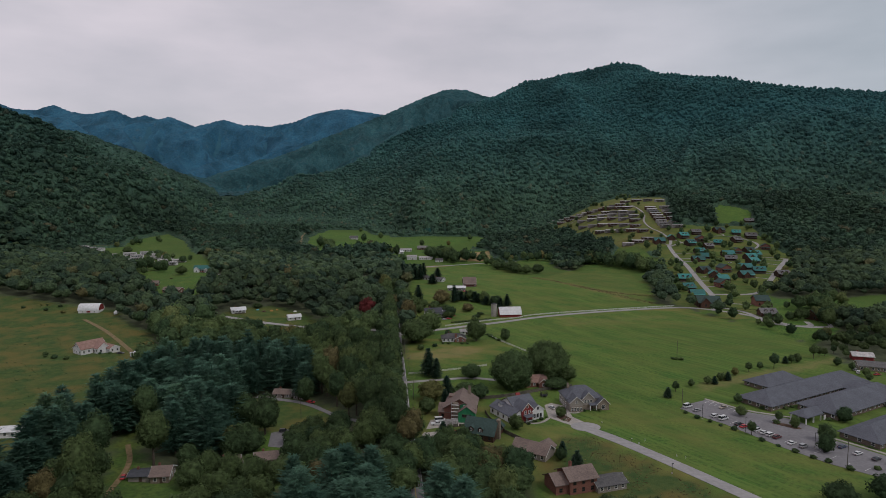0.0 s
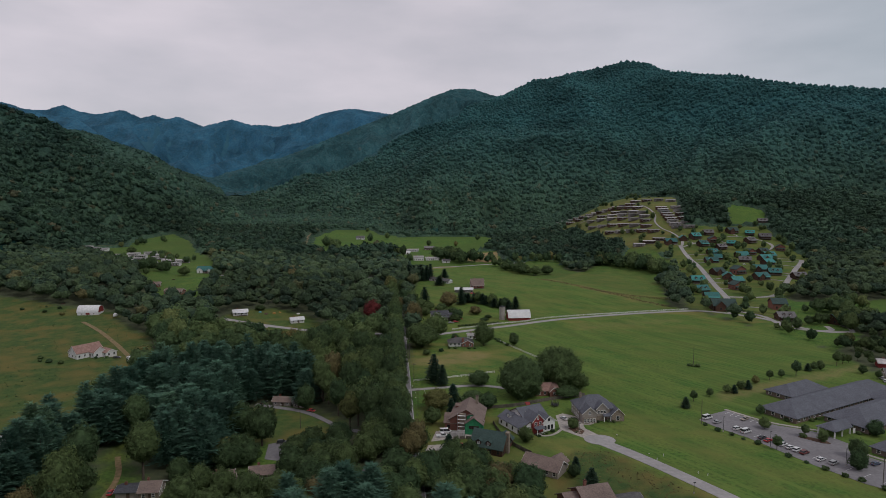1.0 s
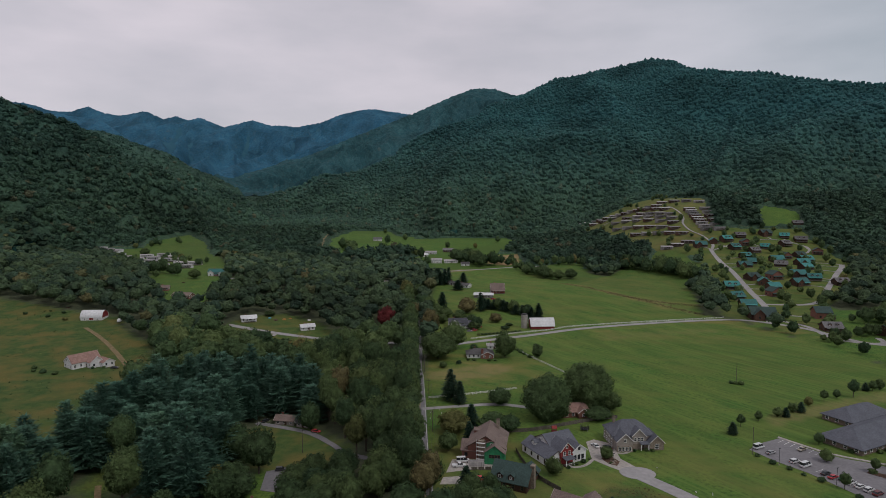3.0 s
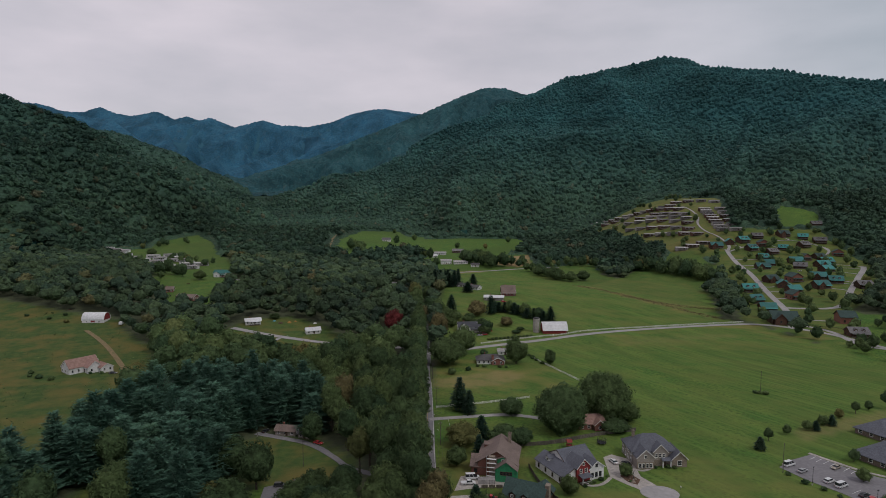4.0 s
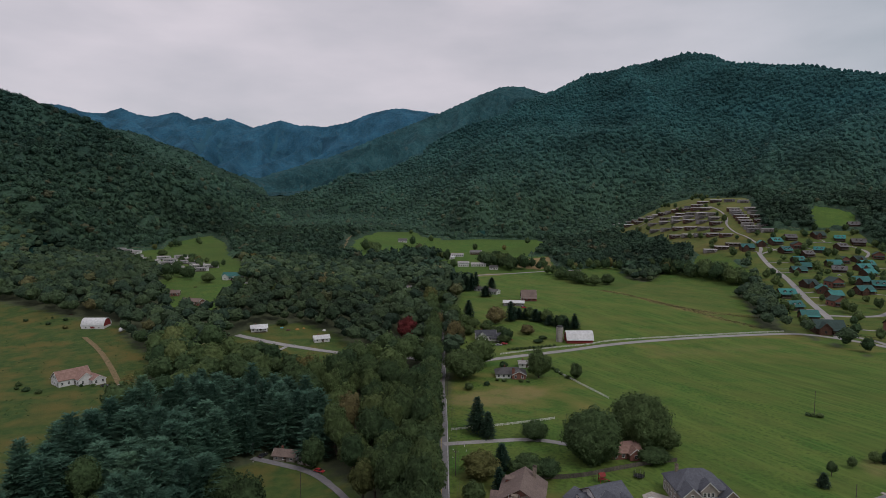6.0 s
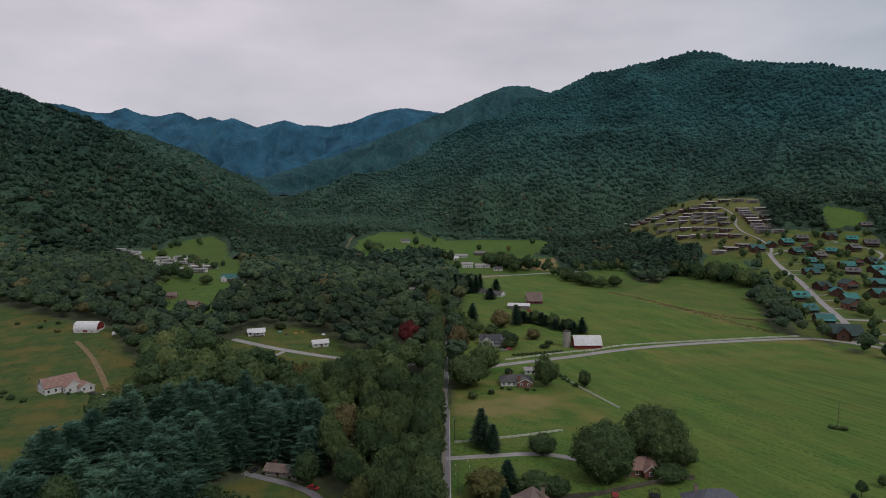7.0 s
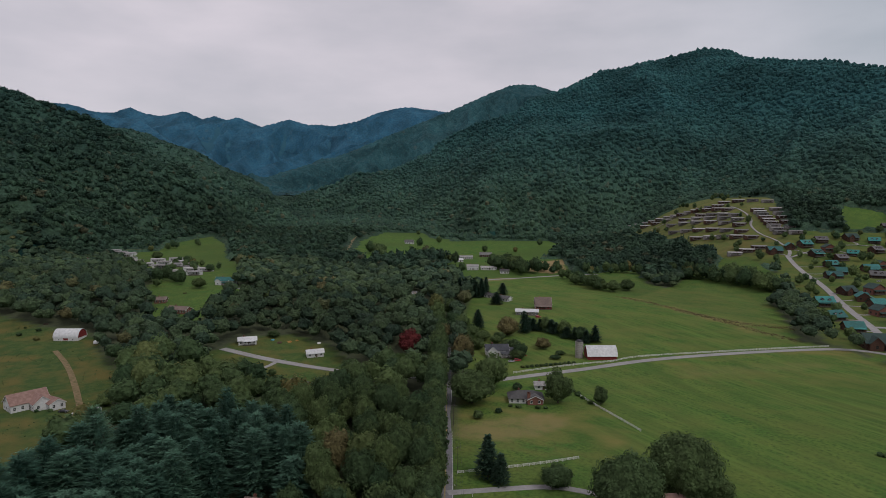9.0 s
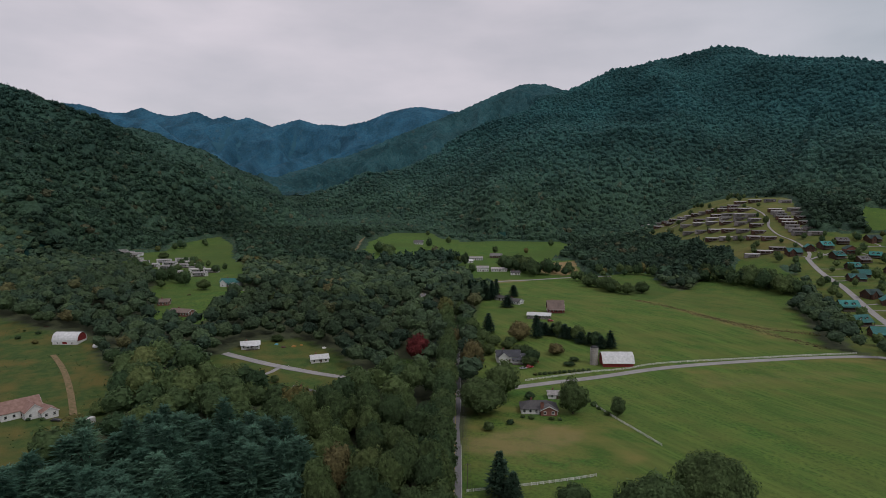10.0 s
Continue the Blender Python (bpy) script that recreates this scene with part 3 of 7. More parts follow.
tagged(new("road", ribbon("road", MID_ROAD, 5.0, LANE, 0.2)), "pale farm road at the far end of the field", "road", kind="structure")
tagged(new("dirt_track", ribbon("dirt_track", HUT_TRACK, 4.0, DIRT, 0.2)), "bare brown track winding up the far pasture", "track", kind="structure")
tagged(new("dirt_track", ribbon("dirt_track", [(-300, 500), (-272, 475), (-240, 440), (-213, 408)], 3.2, DIRT, 0.1)), "bare brown track across the pasture", "track", kind="structure")
tagged(new("dirt_track", ribbon("dirt_track", [(-141, 262), (-131, 245), (-128, 225), (-124, 195)], 3.0, DIRT, 0.1)), "bare brown track among the pines", "track", kind="structure")
# ---- woods ----
BUILT = []  # ground plans of buildings and cleared spots: x, y, radius; trees keep off


def sphere_of(level):
    bm = bmesh.new()
    bmesh.ops.create_icosphere(bm, subdivisions=level, radius=1)
    v = np.array([x.co[:] for x in bm.verts])
    f = np.array([[x.index for x in g.verts] for g in bm.faces])
    bm.free()
    return v, f


BALLS = {k: sphere_of(k) for k in (1, 2, 3)}


def lumps(rng, count, deep=0.35, tight=0.42):
    """A crown's outline: how far it reaches in each direction, with billows and gaps."""
    way = rng.normal(size=(count, 3))
    way[:, 2] = np.abs(way[:, 2]) * 0.9 - 0.25
    way /= np.linalg.norm(way, axis=1, keepdims=True)
    push = rng.uniform(0.5, 1.0, count)

    def reach(d):
        near = np.exp(-((1 - d @ way.T) / tight ** 2 * 2)) * push
        return 1 - deep + deep * near.max(1) * 1.25
    return reach, way


def crown(rng, level, leaves, leaf=0.9, lobes=16, squash=0.95, deep=0.35, tight=0.42):
    """A broad crown of about unit radius round the origin: an inner mass with sprays of leaves all over it."""
    reach, bosses = lumps(rng, lobes, deep, tight)
    v, f = BALLS[level]
    core = v * reach(v)[:, None]
    core[:, 2] = np.where(core[:, 2] < 0, core[:, 2] * 0.95, core[:, 2]) * squash
    verts, faces = [core], [f]
    if leaves:
        core *= 0.93
        d = rng.normal(size=(leaves, 3))
        d[:, 2] = d[:, 2] * 0.9 + 0.12
        d /= np.linalg.norm(d, axis=1, keepdims=True)
        at = d * (reach(d) * rng.uniform(0.88, 1.07, leaves))[:, None]
        at[:, 2] = np.where(at[:, 2] < 0, at[:, 2] * 0.95, at[:, 2]) * squash
        out = d - bosses[(d @ bosses.T).argmax(1)] * 0.86
        up = d * 0.35 + out / np.linalg.norm(out, axis=1, keepdims=True) + rng.normal(size=d.shape) * 0.3 + (0, 0, 0.25)
        one = np.cross(up, rng.normal(size=d.shape))
        one /= np.linalg.norm(one, axis=1, keepdims=True)
        two = np.cross(up / np.linalg.norm(up, axis=1, keepdims=True), one)
        size = (leaf * rng.uniform(0.6, 1.3, leaves))[:, None]
        tri = np.stack([at + one * size, at - one * size * 0.6 + two * size * 0.8, at - one * size * 0.5 - two * size * 0.9], 1).reshape(-1, 3)
        faces.append(np.arange(3 * leaves).reshape(-1, 3) + len(core))
        verts.append(tri)
    return np.concatenate(verts), np.concatenate(faces)


def wood(name, x, y, size, kinds, mat, label, category="woods", sink=0.35, smooth=False, stretch=1.0):
    """Many crowns in one mesh: what nobody could count."""
    rng = np.random.default_rng(len(x))
    z = ground(x, y)
    pick, turn, tint = rng.integers(0, len(kinds), len(x)), rng.uniform(0, 2 * math.pi, len(x)), rng.uniform(0, 1, len(x))
    tall = rng.uniform(0.82, 1.12, len(x)) * stretch
    vs, fs, ts, base = [], [], [], 0
    for k, (v, f) in enumerate(kinds):
        who = np.where(pick == k)[0]
        if not len(who):
            continue
        c, s = np.cos(turn[who])[:, None], np.sin(turn[who])[:, None]
        r = size[who][:, None]
        px = (v[:, 0] * c - v[:, 1] * s) * r + x[who][:, None]
        py = (v[:, 0] * s + v[:, 1] * c) * r + y[who][:, None]
        pz = v[:, 2] * r * tall[who][:, None] + (z[who] + size[who] * sink * tall[who])[:, None]
        vs.append(np.stack([px, py, pz], -1).reshape(-1, 3))
        fs.append((f[None] + (np.arange(len(who)) * len(v))[:, None, None] + base).reshape(-1, 3))
        ts.append(np.repeat(tint[who], len(v)))
        base += len(who) * len(v)
    me = mesh_of(name, np.concatenate(vs), np.concatenate(fs), mat, smooth, np.concatenate(ts))
    at = np.concatenate(vs)
    me.attributes.new("haze_blue", "FLOAT", "POINT").data.foreach_set("value", haze_blue(at[:, 2] - 6, at[:, 1], at[:, 0]))
    return tagged(new(name, me), label, category, kind="stuff")


def scatter(x0, x1, y0, y1, step, seed, wild=0.42):
    rng = np.random.default_rng(seed)
    x, y = np.meshgrid(np.arange(x0, x1, step), np.arange(y0, y1, step))
    x, y = x.ravel() + rng.uniform(-wild, wild, x.size) * step, y.ravel() + rng.uniform(-wild, wild, y.size) * step
    return x, y


def wooded(x, y, gap=4.0):
    """Whether a tree may stand there: off the open land, the roads and the buildings."""
    ok = ~is_open(x, y)
    for line, width in LANES:
        ok &= from_line(x, y, line) > width / 2 + gap
    for bx, by, r in BUILT:
        ok &= np.hypot(x - bx, y - by) > r + 2
    return ok


def haze_blue(z, y, x):
    """How much haze blue is painted into the woods' colour, by height, distance and side."""
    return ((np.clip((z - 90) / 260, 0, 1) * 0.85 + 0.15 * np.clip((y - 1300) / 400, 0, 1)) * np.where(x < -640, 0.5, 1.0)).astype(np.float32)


def canopy(name, x0, x1, y0, y1, step, gap, tall, mat, label, where, fuzz=0.7):
    """An unbroken roof of crowns: great and lesser trees, each a dome of its own width, height and tint, with creases where they meet."""
    rng = np.random.default_rng(int(abs(x0) + y0))
    gx, gy = np.meshgrid(np.arange(x0, x1, step), np.arange(y0, y1, step))
    shape = gx.shape
    idx = np.arange(gx.size).reshape(shape)
    gx, gy = gx + rng.uniform(-0.3, 0.3, shape) * step, gy + rng.uniform(-0.3, 0.3, shape) * step
    todo = np.flatnonzero(where(gx, gy).ravel())
    px, py = gx.ravel()[todo], gy.ravel()[todo]
    best, tone = np.zeros(px.size), np.zeros(px.size)
    for space, high in ((gap, tall), (gap * 0.72, tall * 0.8)):
        nx, ny = int((x1 - x0) / space) + 4, int((y1 - y0) / space) + 4
        tx = x0 + (np.arange(nx)[None] + rng.uniform(-0.9, 0.1, (ny, nx))) * space
        ty = y0 + (np.arange(ny)[:, None] + rng.uniform(-0.9, 0.1, (ny, nx))) * space
        tr, th, tint = space * rng.uniform(0.55, 1.0, (ny, nx)), high * rng.uniform(0.66, 1.22, (ny, nx)), rng.uniform(0, 1, (ny, nx))
        oval = rng.uniform(0.8, 1.2, (ny, nx))
        stands = where(tx, ty) & where(tx + 3, ty) & where(tx - 3, ty) & where(tx, ty + 3) & where(tx, ty - 3)
        ci, cj = np.floor((px - x0) / space).astype(int), np.floor((py - y0) / space).astype(int)
        for di in (-1, 0, 1, 2):
            for dj in (-1, 0, 1, 2):
                i, j = np.clip(ci + di, 0, nx - 1), np.clip(cj + dj, 0, ny - 1)
                d2 = (((px - tx[j, i]) * oval[j, i]) ** 2 + ((py - ty[j, i]) / oval[j, i]) ** 2) / tr[j, i] ** 2
                dome = np.where((d2 < 1) & stands[j, i], th[j, i] * (0.48 + 0.52 * np.sqrt(np.clip(1 - d2, 0, 1))), 0)
                more = dome > best
                best, tone = np.where(more, dome, best), np.where(more, tint[j, i], tone)
    # young growth closes the gaps between the trees
    best = np.maximum(best, tall * 0.38 * rng.uniform(0.8, 1.2, best.size))
    z = ground(px, py)
    top, shade, high = np.zeros(gx.size), np.zeros(gx.size), np.zeros(gx.size)
    top[todo] = z + best * (1 + rng.normal(0, 0.05 * fuzz, best.size)) + rng.uniform(-fuzz, fuzz, best.size) * 0.5
    shade[todo], high[todo] = tone, haze_blue(z, py, px)
    grown = np.zeros(gx.size, bool)
    grown[todo] = True
    quads = np.stack([idx[:-1, :-1], idx[:-1, 1:], idx[1:, 1:], idx[1:, :-1]], -1).reshape(-1, 4)
    quads = quads[grown[quads].any(1)]
    rim = np.setdiff1d(quads.ravel(), todo)
    top[rim] = ground(gx.ravel()[rim], gy.ravel()[rim]) - 0.4
    used, back = np.unique(quads, return_inverse=True)
    v = np.stack([gx.ravel(), gy.ravel(), top], -1)[used]
    me = mesh_of(name, v, back.reshape(-1, 4), mat, True, shade[used])
    me.attributes.new("haze_blue", "FLOAT", "POINT").data.foreach_set("value", high[used].astype(np.float32))
    return tagged(new(name, me), label, "woods", kind="stuff")


# ---- building kit ----
def part(name, bm, mat, parent, label=""):
    """Links a bmesh, or shared mesh data, as one part under a thing or part."""
    if isinstance(bm, bmesh.types.BMesh):
        me = bpy.data.meshes.new(name)
        bm.to_mesh(me)
        bm.free()
        me.materials.append(mat)
    else:
        me = bm
    ob = new(name, me)
    ob.parent = parent
    if label:
        ob["label"] = label
    return ob


def thing(name, x, y, turn=0.0, label="", category="", group="", z=None):
    ob = new(name)
    ob.matrix_basis = pose(x, y, height(x, y) if z is None else z, 0, 0, turn)
    return tagged(ob, label, category, group)


def solid(bm, verts, faces):
    vs = [bm.verts.new(v) for v in verts]
    for f in faces:
        bm.faces.new([vs[k] for k in f])


def block(bm, x0, x1, y0, y1, z0, z1):
    solid(bm, [(x, y, z) for z in (z0, z1) for y in (y0, y1) for x in (x0, x1)],
          [(0, 2, 3, 1), (4, 5, 7, 6), (0, 1, 5, 4), (2, 6, 7, 3), (0, 4, 6, 2), (1, 3, 7, 5)])


def tube(bm, x, y, z0, z1, r0, r1=None, sides=10):
    r1 = r0 if r1 is None else r1
    ring = [(math.cos(2 * math.pi * k / sides), math.sin(2 * math.pi * k / sides)) for k in range(sides)]
    lo = [bm.verts.new((x + c * r0, y + s * r0, z0)) for c, s in ring]
    hi = [bm.verts.new((x + c * r1, y + s * r1, z1)) for c, s in ring]
    for k in range(sides):
        bm.faces.new((lo[k], lo[(k + 1) % sides], hi[(k + 1) % sides], hi[k]))
    bm.faces.new(lo[::-1])
    bm.faces.new(hi)


def extruded(bm, outline, x0, x1):
    """A prism along x of an outline in y and z, given counter-clockwise seen from +x."""
    n = len(outline)
    a = [bm.verts.new((x0, *p)) for p in outline]
    b = [bm.verts.new((x1, *p)) for p in outline]
    for k in range(n):
        bm.faces.new((a[k], b[k], b[(k + 1) % n], a[(k + 1) % n])[::-1])
    bm.faces.new(a[::-1])
    bm.faces.new(b)


WALL_WHITE = material("white_siding", (0.66, 0.65, 0.65), (0.56, 0.55, 0.55), 1.4, 0.7, 0.15, big=0.08)
WALL_LOG = material("brown_logs", (0.085, 0.042, 0.028), (0.05, 0.028, 0.02), 1.6, 0.8, 0.5, vary=0.35)
WALL_RED = material("barn_red", (0.25, 0.035, 0.035), (0.17, 0.03, 0.03), 1.2, 0.75, 0.2)
WALL_BRICK = material("red_brick", (0.23, 0.105, 0.08), (0.17, 0.075, 0.06), 4.0, 0.85, 0.4)
WALL_TAN = material("tan_stone", (0.27, 0.22, 0.17), (0.16, 0.13, 0.11), 2.2, 0.9, 0.6)
WALL_GREY = material("grey_siding", (0.30, 0.265, 0.24), (0.24, 0.21, 0.19), 1.5, 0.75, 0.15)
WALL_GREEN = material("green_sheathing", (0.035, 0.24, 0.11), (0.03, 0.17, 0.08), 0.9, 0.7, 0.1)
WALL_TRAILER = material("weathered_siding", (0.24, 0.22, 0.21), (0.17, 0.16, 0.15), 0.8, 0.7, 0.1, vary=0.5)
ROOF_GREY = material("charcoal_shingles", (0.075, 0.078, 0.09), (0.05, 0.052, 0.06), 1.8, 0.85, 0.5, big=0.15)
ROOF_SLATE = material("blue_grey_shingles", (0.122, 0.127, 0.150), (0.084, 0.088, 0.106), 1.8, 0.85, 0.5, big=0.12)
ROOF_BROWN = material("brown_shingles", (0.20, 0.15, 0.13), (0.14, 0.105, 0.095), 1.8, 0.85, 0.5, big=0.15)
ROOF_TEAL = material("teal_metal_roof", (0.018, 0.150, 0.136), (0.016, 0.098, 0.092), 0.9, 0.5, 0.1, spec=0.4, vary=0.5, big=0.15)
ROOF_GREEN = material("dark_green_shingles", (0.045, 0.075, 0.068), (0.03, 0.052, 0.048), 1.8, 0.8, 0.4, big=0.15)
ROOF_ASH = material("weathered_shingles", (0.125, 0.12, 0.12), (0.085, 0.082, 0.085), 1.3, 0.85, 0.4, vary=0.35, big=0.15)
ROOF_METAL = material("bright_metal_roof", (0.62, 0.62, 0.63), (0.50, 0.50, 0.51), 0.7, 0.5, 0.08, spec=0.5, big=0.08)
ROOF_PINK = material("faded_red_roof", (0.30, 0.19, 0.16), (0.22, 0.13, 0.11), 0.8, 0.8, 0.3)
ROOF_PALE = material("pale_trailer_roof", (0.36, 0.34, 0.335), (0.23, 0.22, 0.22), 0.6, 0.6, 0.1, vary=0.5)
TRIM = material("white_trim", (0.72, 0.71, 0.70), (0.62, 0.61, 0.60), 2.0, 0.6)
WOOD_DARK = material("stained_wood", (0.10, 0.065, 0.045), (0.06, 0.04, 0.03), 2.0, 0.8, 0.3)
WOOD_GREY = material("weathered_boards", (0.135, 0.12, 0.10), (0.08, 0.07, 0.06), 1.5, 0.9, 0.4, vary=0.2)
WALL_CARE = material("brown_grey_brick", (0.19, 0.145, 0.12), (0.13, 0.10, 0.085), 3.0, 0.85, 0.4)
GLASS = material("window_glass", (0.025, 0.03, 0.035), (0.02, 0.022, 0.026), 1.0, 0.08, spec=0.6)
STEEL = material("galvanised_steel", (0.42, 0.42, 0.42), (0.32, 0.32, 0.32), 2.0, 0.45, metal=0.6)
BLACK = material("black_metal", (0.03, 0.03, 0.032), (0.02, 0.02, 0.022), 2.0, 0.5)
RUBBER = material("tyre_rubber", (0.02, 0.02, 0.02), (0.03, 0.03, 0.03), 4.0, 0.9)
MULCH = material("mulch", (0.13, 0.075, 0.05), (0.08, 0.05, 0.035), 2.5, 0.95, 0.5)
SILO_STONE = material("silo_staves", (0.36, 0.33, 0.30), (0.27, 0.25, 0.23), 1.5, 0.9, 0.4, big=0.15)

WINDOW_KIT = {}


def window(parent, x, y, z, side, w=1.1, h=1.5, trim=None, name="window"):
    """A framed window on a wall: side is the wall's outward way (f, b, l or r), z its sill."""
    trim = trim or TRIM
    key = (w, h, trim.name)
    if key not in WINDOW_KIT:
        bm = bmesh.new()
        block(bm, -w / 2 - 0.12, -w / 2, -0.12, 0.10, -0.12, h + 0.12)
        block(bm, w / 2, w / 2 + 0.12, -0.12, 0.10, -0.12, h + 0.12)
        block(bm, -w / 2, w / 2, -0.12, 0.10, h, h + 0.12)
        block(bm, -w / 2, w / 2, -0.16, 0.10, -0.12, 0)
        block(bm, -w / 2, w / 2, -0.07, 0.05, h / 2 - 0.04, h / 2 + 0.04)
        frame_me = bpy.data.meshes.new("window")
        bm.to_mesh(frame_me)
        frame_me.materials.append(trim)
        bm = bmesh.new()
        block(bm, -w / 2, w / 2, -0.03, 0.02, 0, h / 2 - 0.04)
        block(bm, -w / 2, w / 2, -0.03, 0.02, h / 2 + 0.04, h)
        pane_me = bpy.data.meshes.new("pane")
        bm.to_mesh(pane_me)
        pane_me.materials.append(GLASS)
        WINDOW_KIT[key] = frame_me, pane_me
    fr = part(name, WINDOW_KIT[key][0], None, parent)
    fr.matrix_basis = pose(x, y, z, 0, 0, {"f": 0, "r": 90, "b": 180, "l": -90}[side])
    part("pane", WINDOW_KIT[key][1], None, fr)
    return fr


def row_of_windows(parent, box, side, h, storeys=1, gap=3.0, size=(1.1, 1.4), trim=None, sill=0.9):
    """Evenly spaced windows along one wall of the box (x0, x1, y0, y1)."""
    x0, x1, y0, y1 = box
    a, b = (x0, x1) if side in "fb" else (y0, y1)
    n = max(1, int((b - a) / gap))
    for s in range(storeys):
        for k in range(n):
            v = a + (k + 0.5) * (b - a) / n
            px, py = {"f": (v, y0), "b": (v, y1), "l": (x0, v), "r": (x1, v)}[side]
            window(parent, px, py, sill + 2.8 * s, side, *size, trim)


def wing(parent, x, y, w, d, h, rise, ridge="x", hip=False, wall=None, roof=None, over=0.5, windows="", storeys=1, gap=3.0, size=(1.1, 1.4), trim=None, roof_label="", deep=0.6, fascia=True):
    """One body of a house with its roof. w runs along x, d along y, h to the eaves; ridge along x or y."""
    x0, x1, y0, y1 = x - w / 2, x + w / 2, y - d / 2, y + d / 2
    flip = ridge == "y"
    ww, dd = (d, w) if flip else (w, d)

    def put(px, py):
        return (x - py, y + px) if flip else (x + px, y + py)

    def build(outline, a, b):
        bm = bmesh.new()
        extruded(bm, outline, a, b)
        for v in bm.verts:
            v.co.x, v.co.y = put(v.co.x, v.co.y)
        bmesh.ops.recalc_face_normals(bm, faces=bm.faces)
        return bm

    slope = rise / (dd / 2)
    body = [(-dd / 2, -deep), (dd / 2, -deep), (dd / 2, h)] + ([] if hip else [(0, h + rise - 0.02)]) + [(-dd / 2, h)]
    wl_ = part("wall", build(body, -ww / 2, ww / 2), wall, parent)
    e, lift = dd / 2 + over, 0.24
    ez, rz = h - over * slope, h + rise
    if hip:
        bm, inset = bmesh.new(), min(dd / 2, ww / 2 - 0.2)
        b = [(-ww / 2 - over, -e), (ww / 2 + over, -e), (ww / 2 + over, e), (-ww / 2 - over, e)]
        top = [(-ww / 2 + inset, 0), (ww / 2 - inset, 0)]
        pts = [(*put(*p), ez) for p in b] + [(*put(*p), ez + lift) for p in b] + [(*put(*p), rz + lift) for p in top]
        solid(bm, pts, [(3, 2, 1, 0), (0, 1, 5, 4), (1, 2, 6, 5), (2, 3, 7, 6), (3, 0, 4, 7), (4, 5, 9, 8), (5, 6, 9), (6, 7, 8, 9), (7, 4, 8)])
        bmesh.ops.recalc_face_normals(bm, faces=bm.faces)
    else:
        bm = build([(-e, ez), (0, rz), (e, ez), (e, ez + lift), (0, rz + lift), (-e, ez + lift)], -ww / 2 - over, ww / 2 + over)
    rf = part("roof", bm, roof, parent, roof_label)
    if fascia and not hip:
        for end in (-1, 1):
            a = end * (ww / 2 + over)
            bm = build([(-e, ez - 0.12), (0, rz - 0.12), (e, ez - 0.12), (e, ez + lift - 0.04), (0, rz + lift - 0.04), (-e, ez + lift - 0.04)], a - 0.02, a + 0.06 * end)
            part("bargeboard", bm, trim or TRIM, rf)
    for side in windows:
        row_of_windows(parent, (x0, x1, y0, y1), side, h, storeys, gap, size, trim)
    return wl_, rf


def chimney(roof, x, y, z0, z1, mat, w=0.9):
    bm = bmesh.new()
    block(bm, x - w / 2, x + w / 2, y - w / 2, y + w / 2, z0, z1)
    block(bm, x - w / 2 - 0.1, x + w / 2 + 0.1, y - w / 2 - 0.1, y + w / 2 + 0.1, z1 - 0.25, z1)
    tube(bm, x, y, z1, z1 + 0.35, 0.22, 0.2)
    return part("chimney", bm, mat, roof)


def door(parent, x, y, side="f", w=1.0, h=2.1, mat=None, name="door"):
    bm = bmesh.new()
    block(bm, -w / 2 - 0.1, w / 2 + 0.1, -0.05, 0.06, 0, h + 0.1)
    block(bm, -w / 2, w / 2, -0.11, 0.0, 0.02, h)
    ob = part(name, bm, mat or WOOD_DARK, parent)
    ob.matrix_basis = pose(x, y, 0.05, 0, 0, {"f": 0, "r": 90, "b": 180, "l": -90}[side])
    bm = bmesh.new()
    block(bm, w / 2 - 0.2, w / 2 - 0.12, -0.17, -0.11, 0.98, 1.08)
    part("door_handle", bm, STEEL, ob)
    return ob


def porch(parent, x0, x1, y0, y1, h, roof, post_mat, rise=0.7, deck=0.35):
    """A roofed porch on posts, its high side at y1."""
    bm = bmesh.new()
    block(bm, x0, x1, y0, y1, -0.4, deck)
    part("porch_deck", bm, WOOD_GREY, parent)
    bm = bmesh.new()
    extruded(bm, [(y0 - 0.3, h), (y1, h + rise), (y1, h + rise + 0.18), (y0 - 0.3, h + 0.18)], x0 - 0.3, x1 + 0.3)
    bmesh.ops.recalc_face_normals(bm, faces=bm.faces)
    part("porch_roof", bm, roof, parent)
    n = max(2, int((x1 - x0) / 2.6) + 1)
    for k in range(n):
        bm = bmesh.new()
        px = x0 + 0.15 + k * (x1 - x0 - 0.3) / (n - 1)
        block(bm, px - 0.1, px + 0.1, y0 + 0.05, y0 + 0.25, deck, h + 0.1)
        part("post", bm, post_mat, parent)
    bm = bmesh.new()
    block(bm, x0, x1, y0 + 0.1, y0 + 0.16, deck + 0.85, deck + 0.95)
    block(bm, x0, x1, y0 + 0.1, y0 + 0.16, deck + 0.15, deck + 0.22)
    for k in range(int((x1 - x0) / 0.5)):
        block(bm, x0 + 0.5 * k, x0 + 0.5 * k + 0.06, y0 + 0.1, y0 + 0.16, deck + 0.2, deck + 0.9)
    part("railing", bm, post_mat, parent)


def dormer(parent, x, y, z, w, d, wall, roof, side="f"):
    """A small gabled dormer that looks out of a roof, window and all."""
    ob = new("dormer")
    ob.parent = parent
    ob.matrix_basis = pose(x, y, z, 0, 0, {"f": 0, "r": 90, "b": 180, "l": -90}[side])
    wing(ob, 0, 0, w, d, 1.3, 0.8, "y", False, wall, roof, 0.25, deep=0.5, fascia=False)
    window(ob, 0, -d / 2, 0.2, "f", 0.8, 0.9)
    return ob


# ---- the near houses by the turning circle ----
def site(x, y, r):
    BUILT.append((x, y, r))


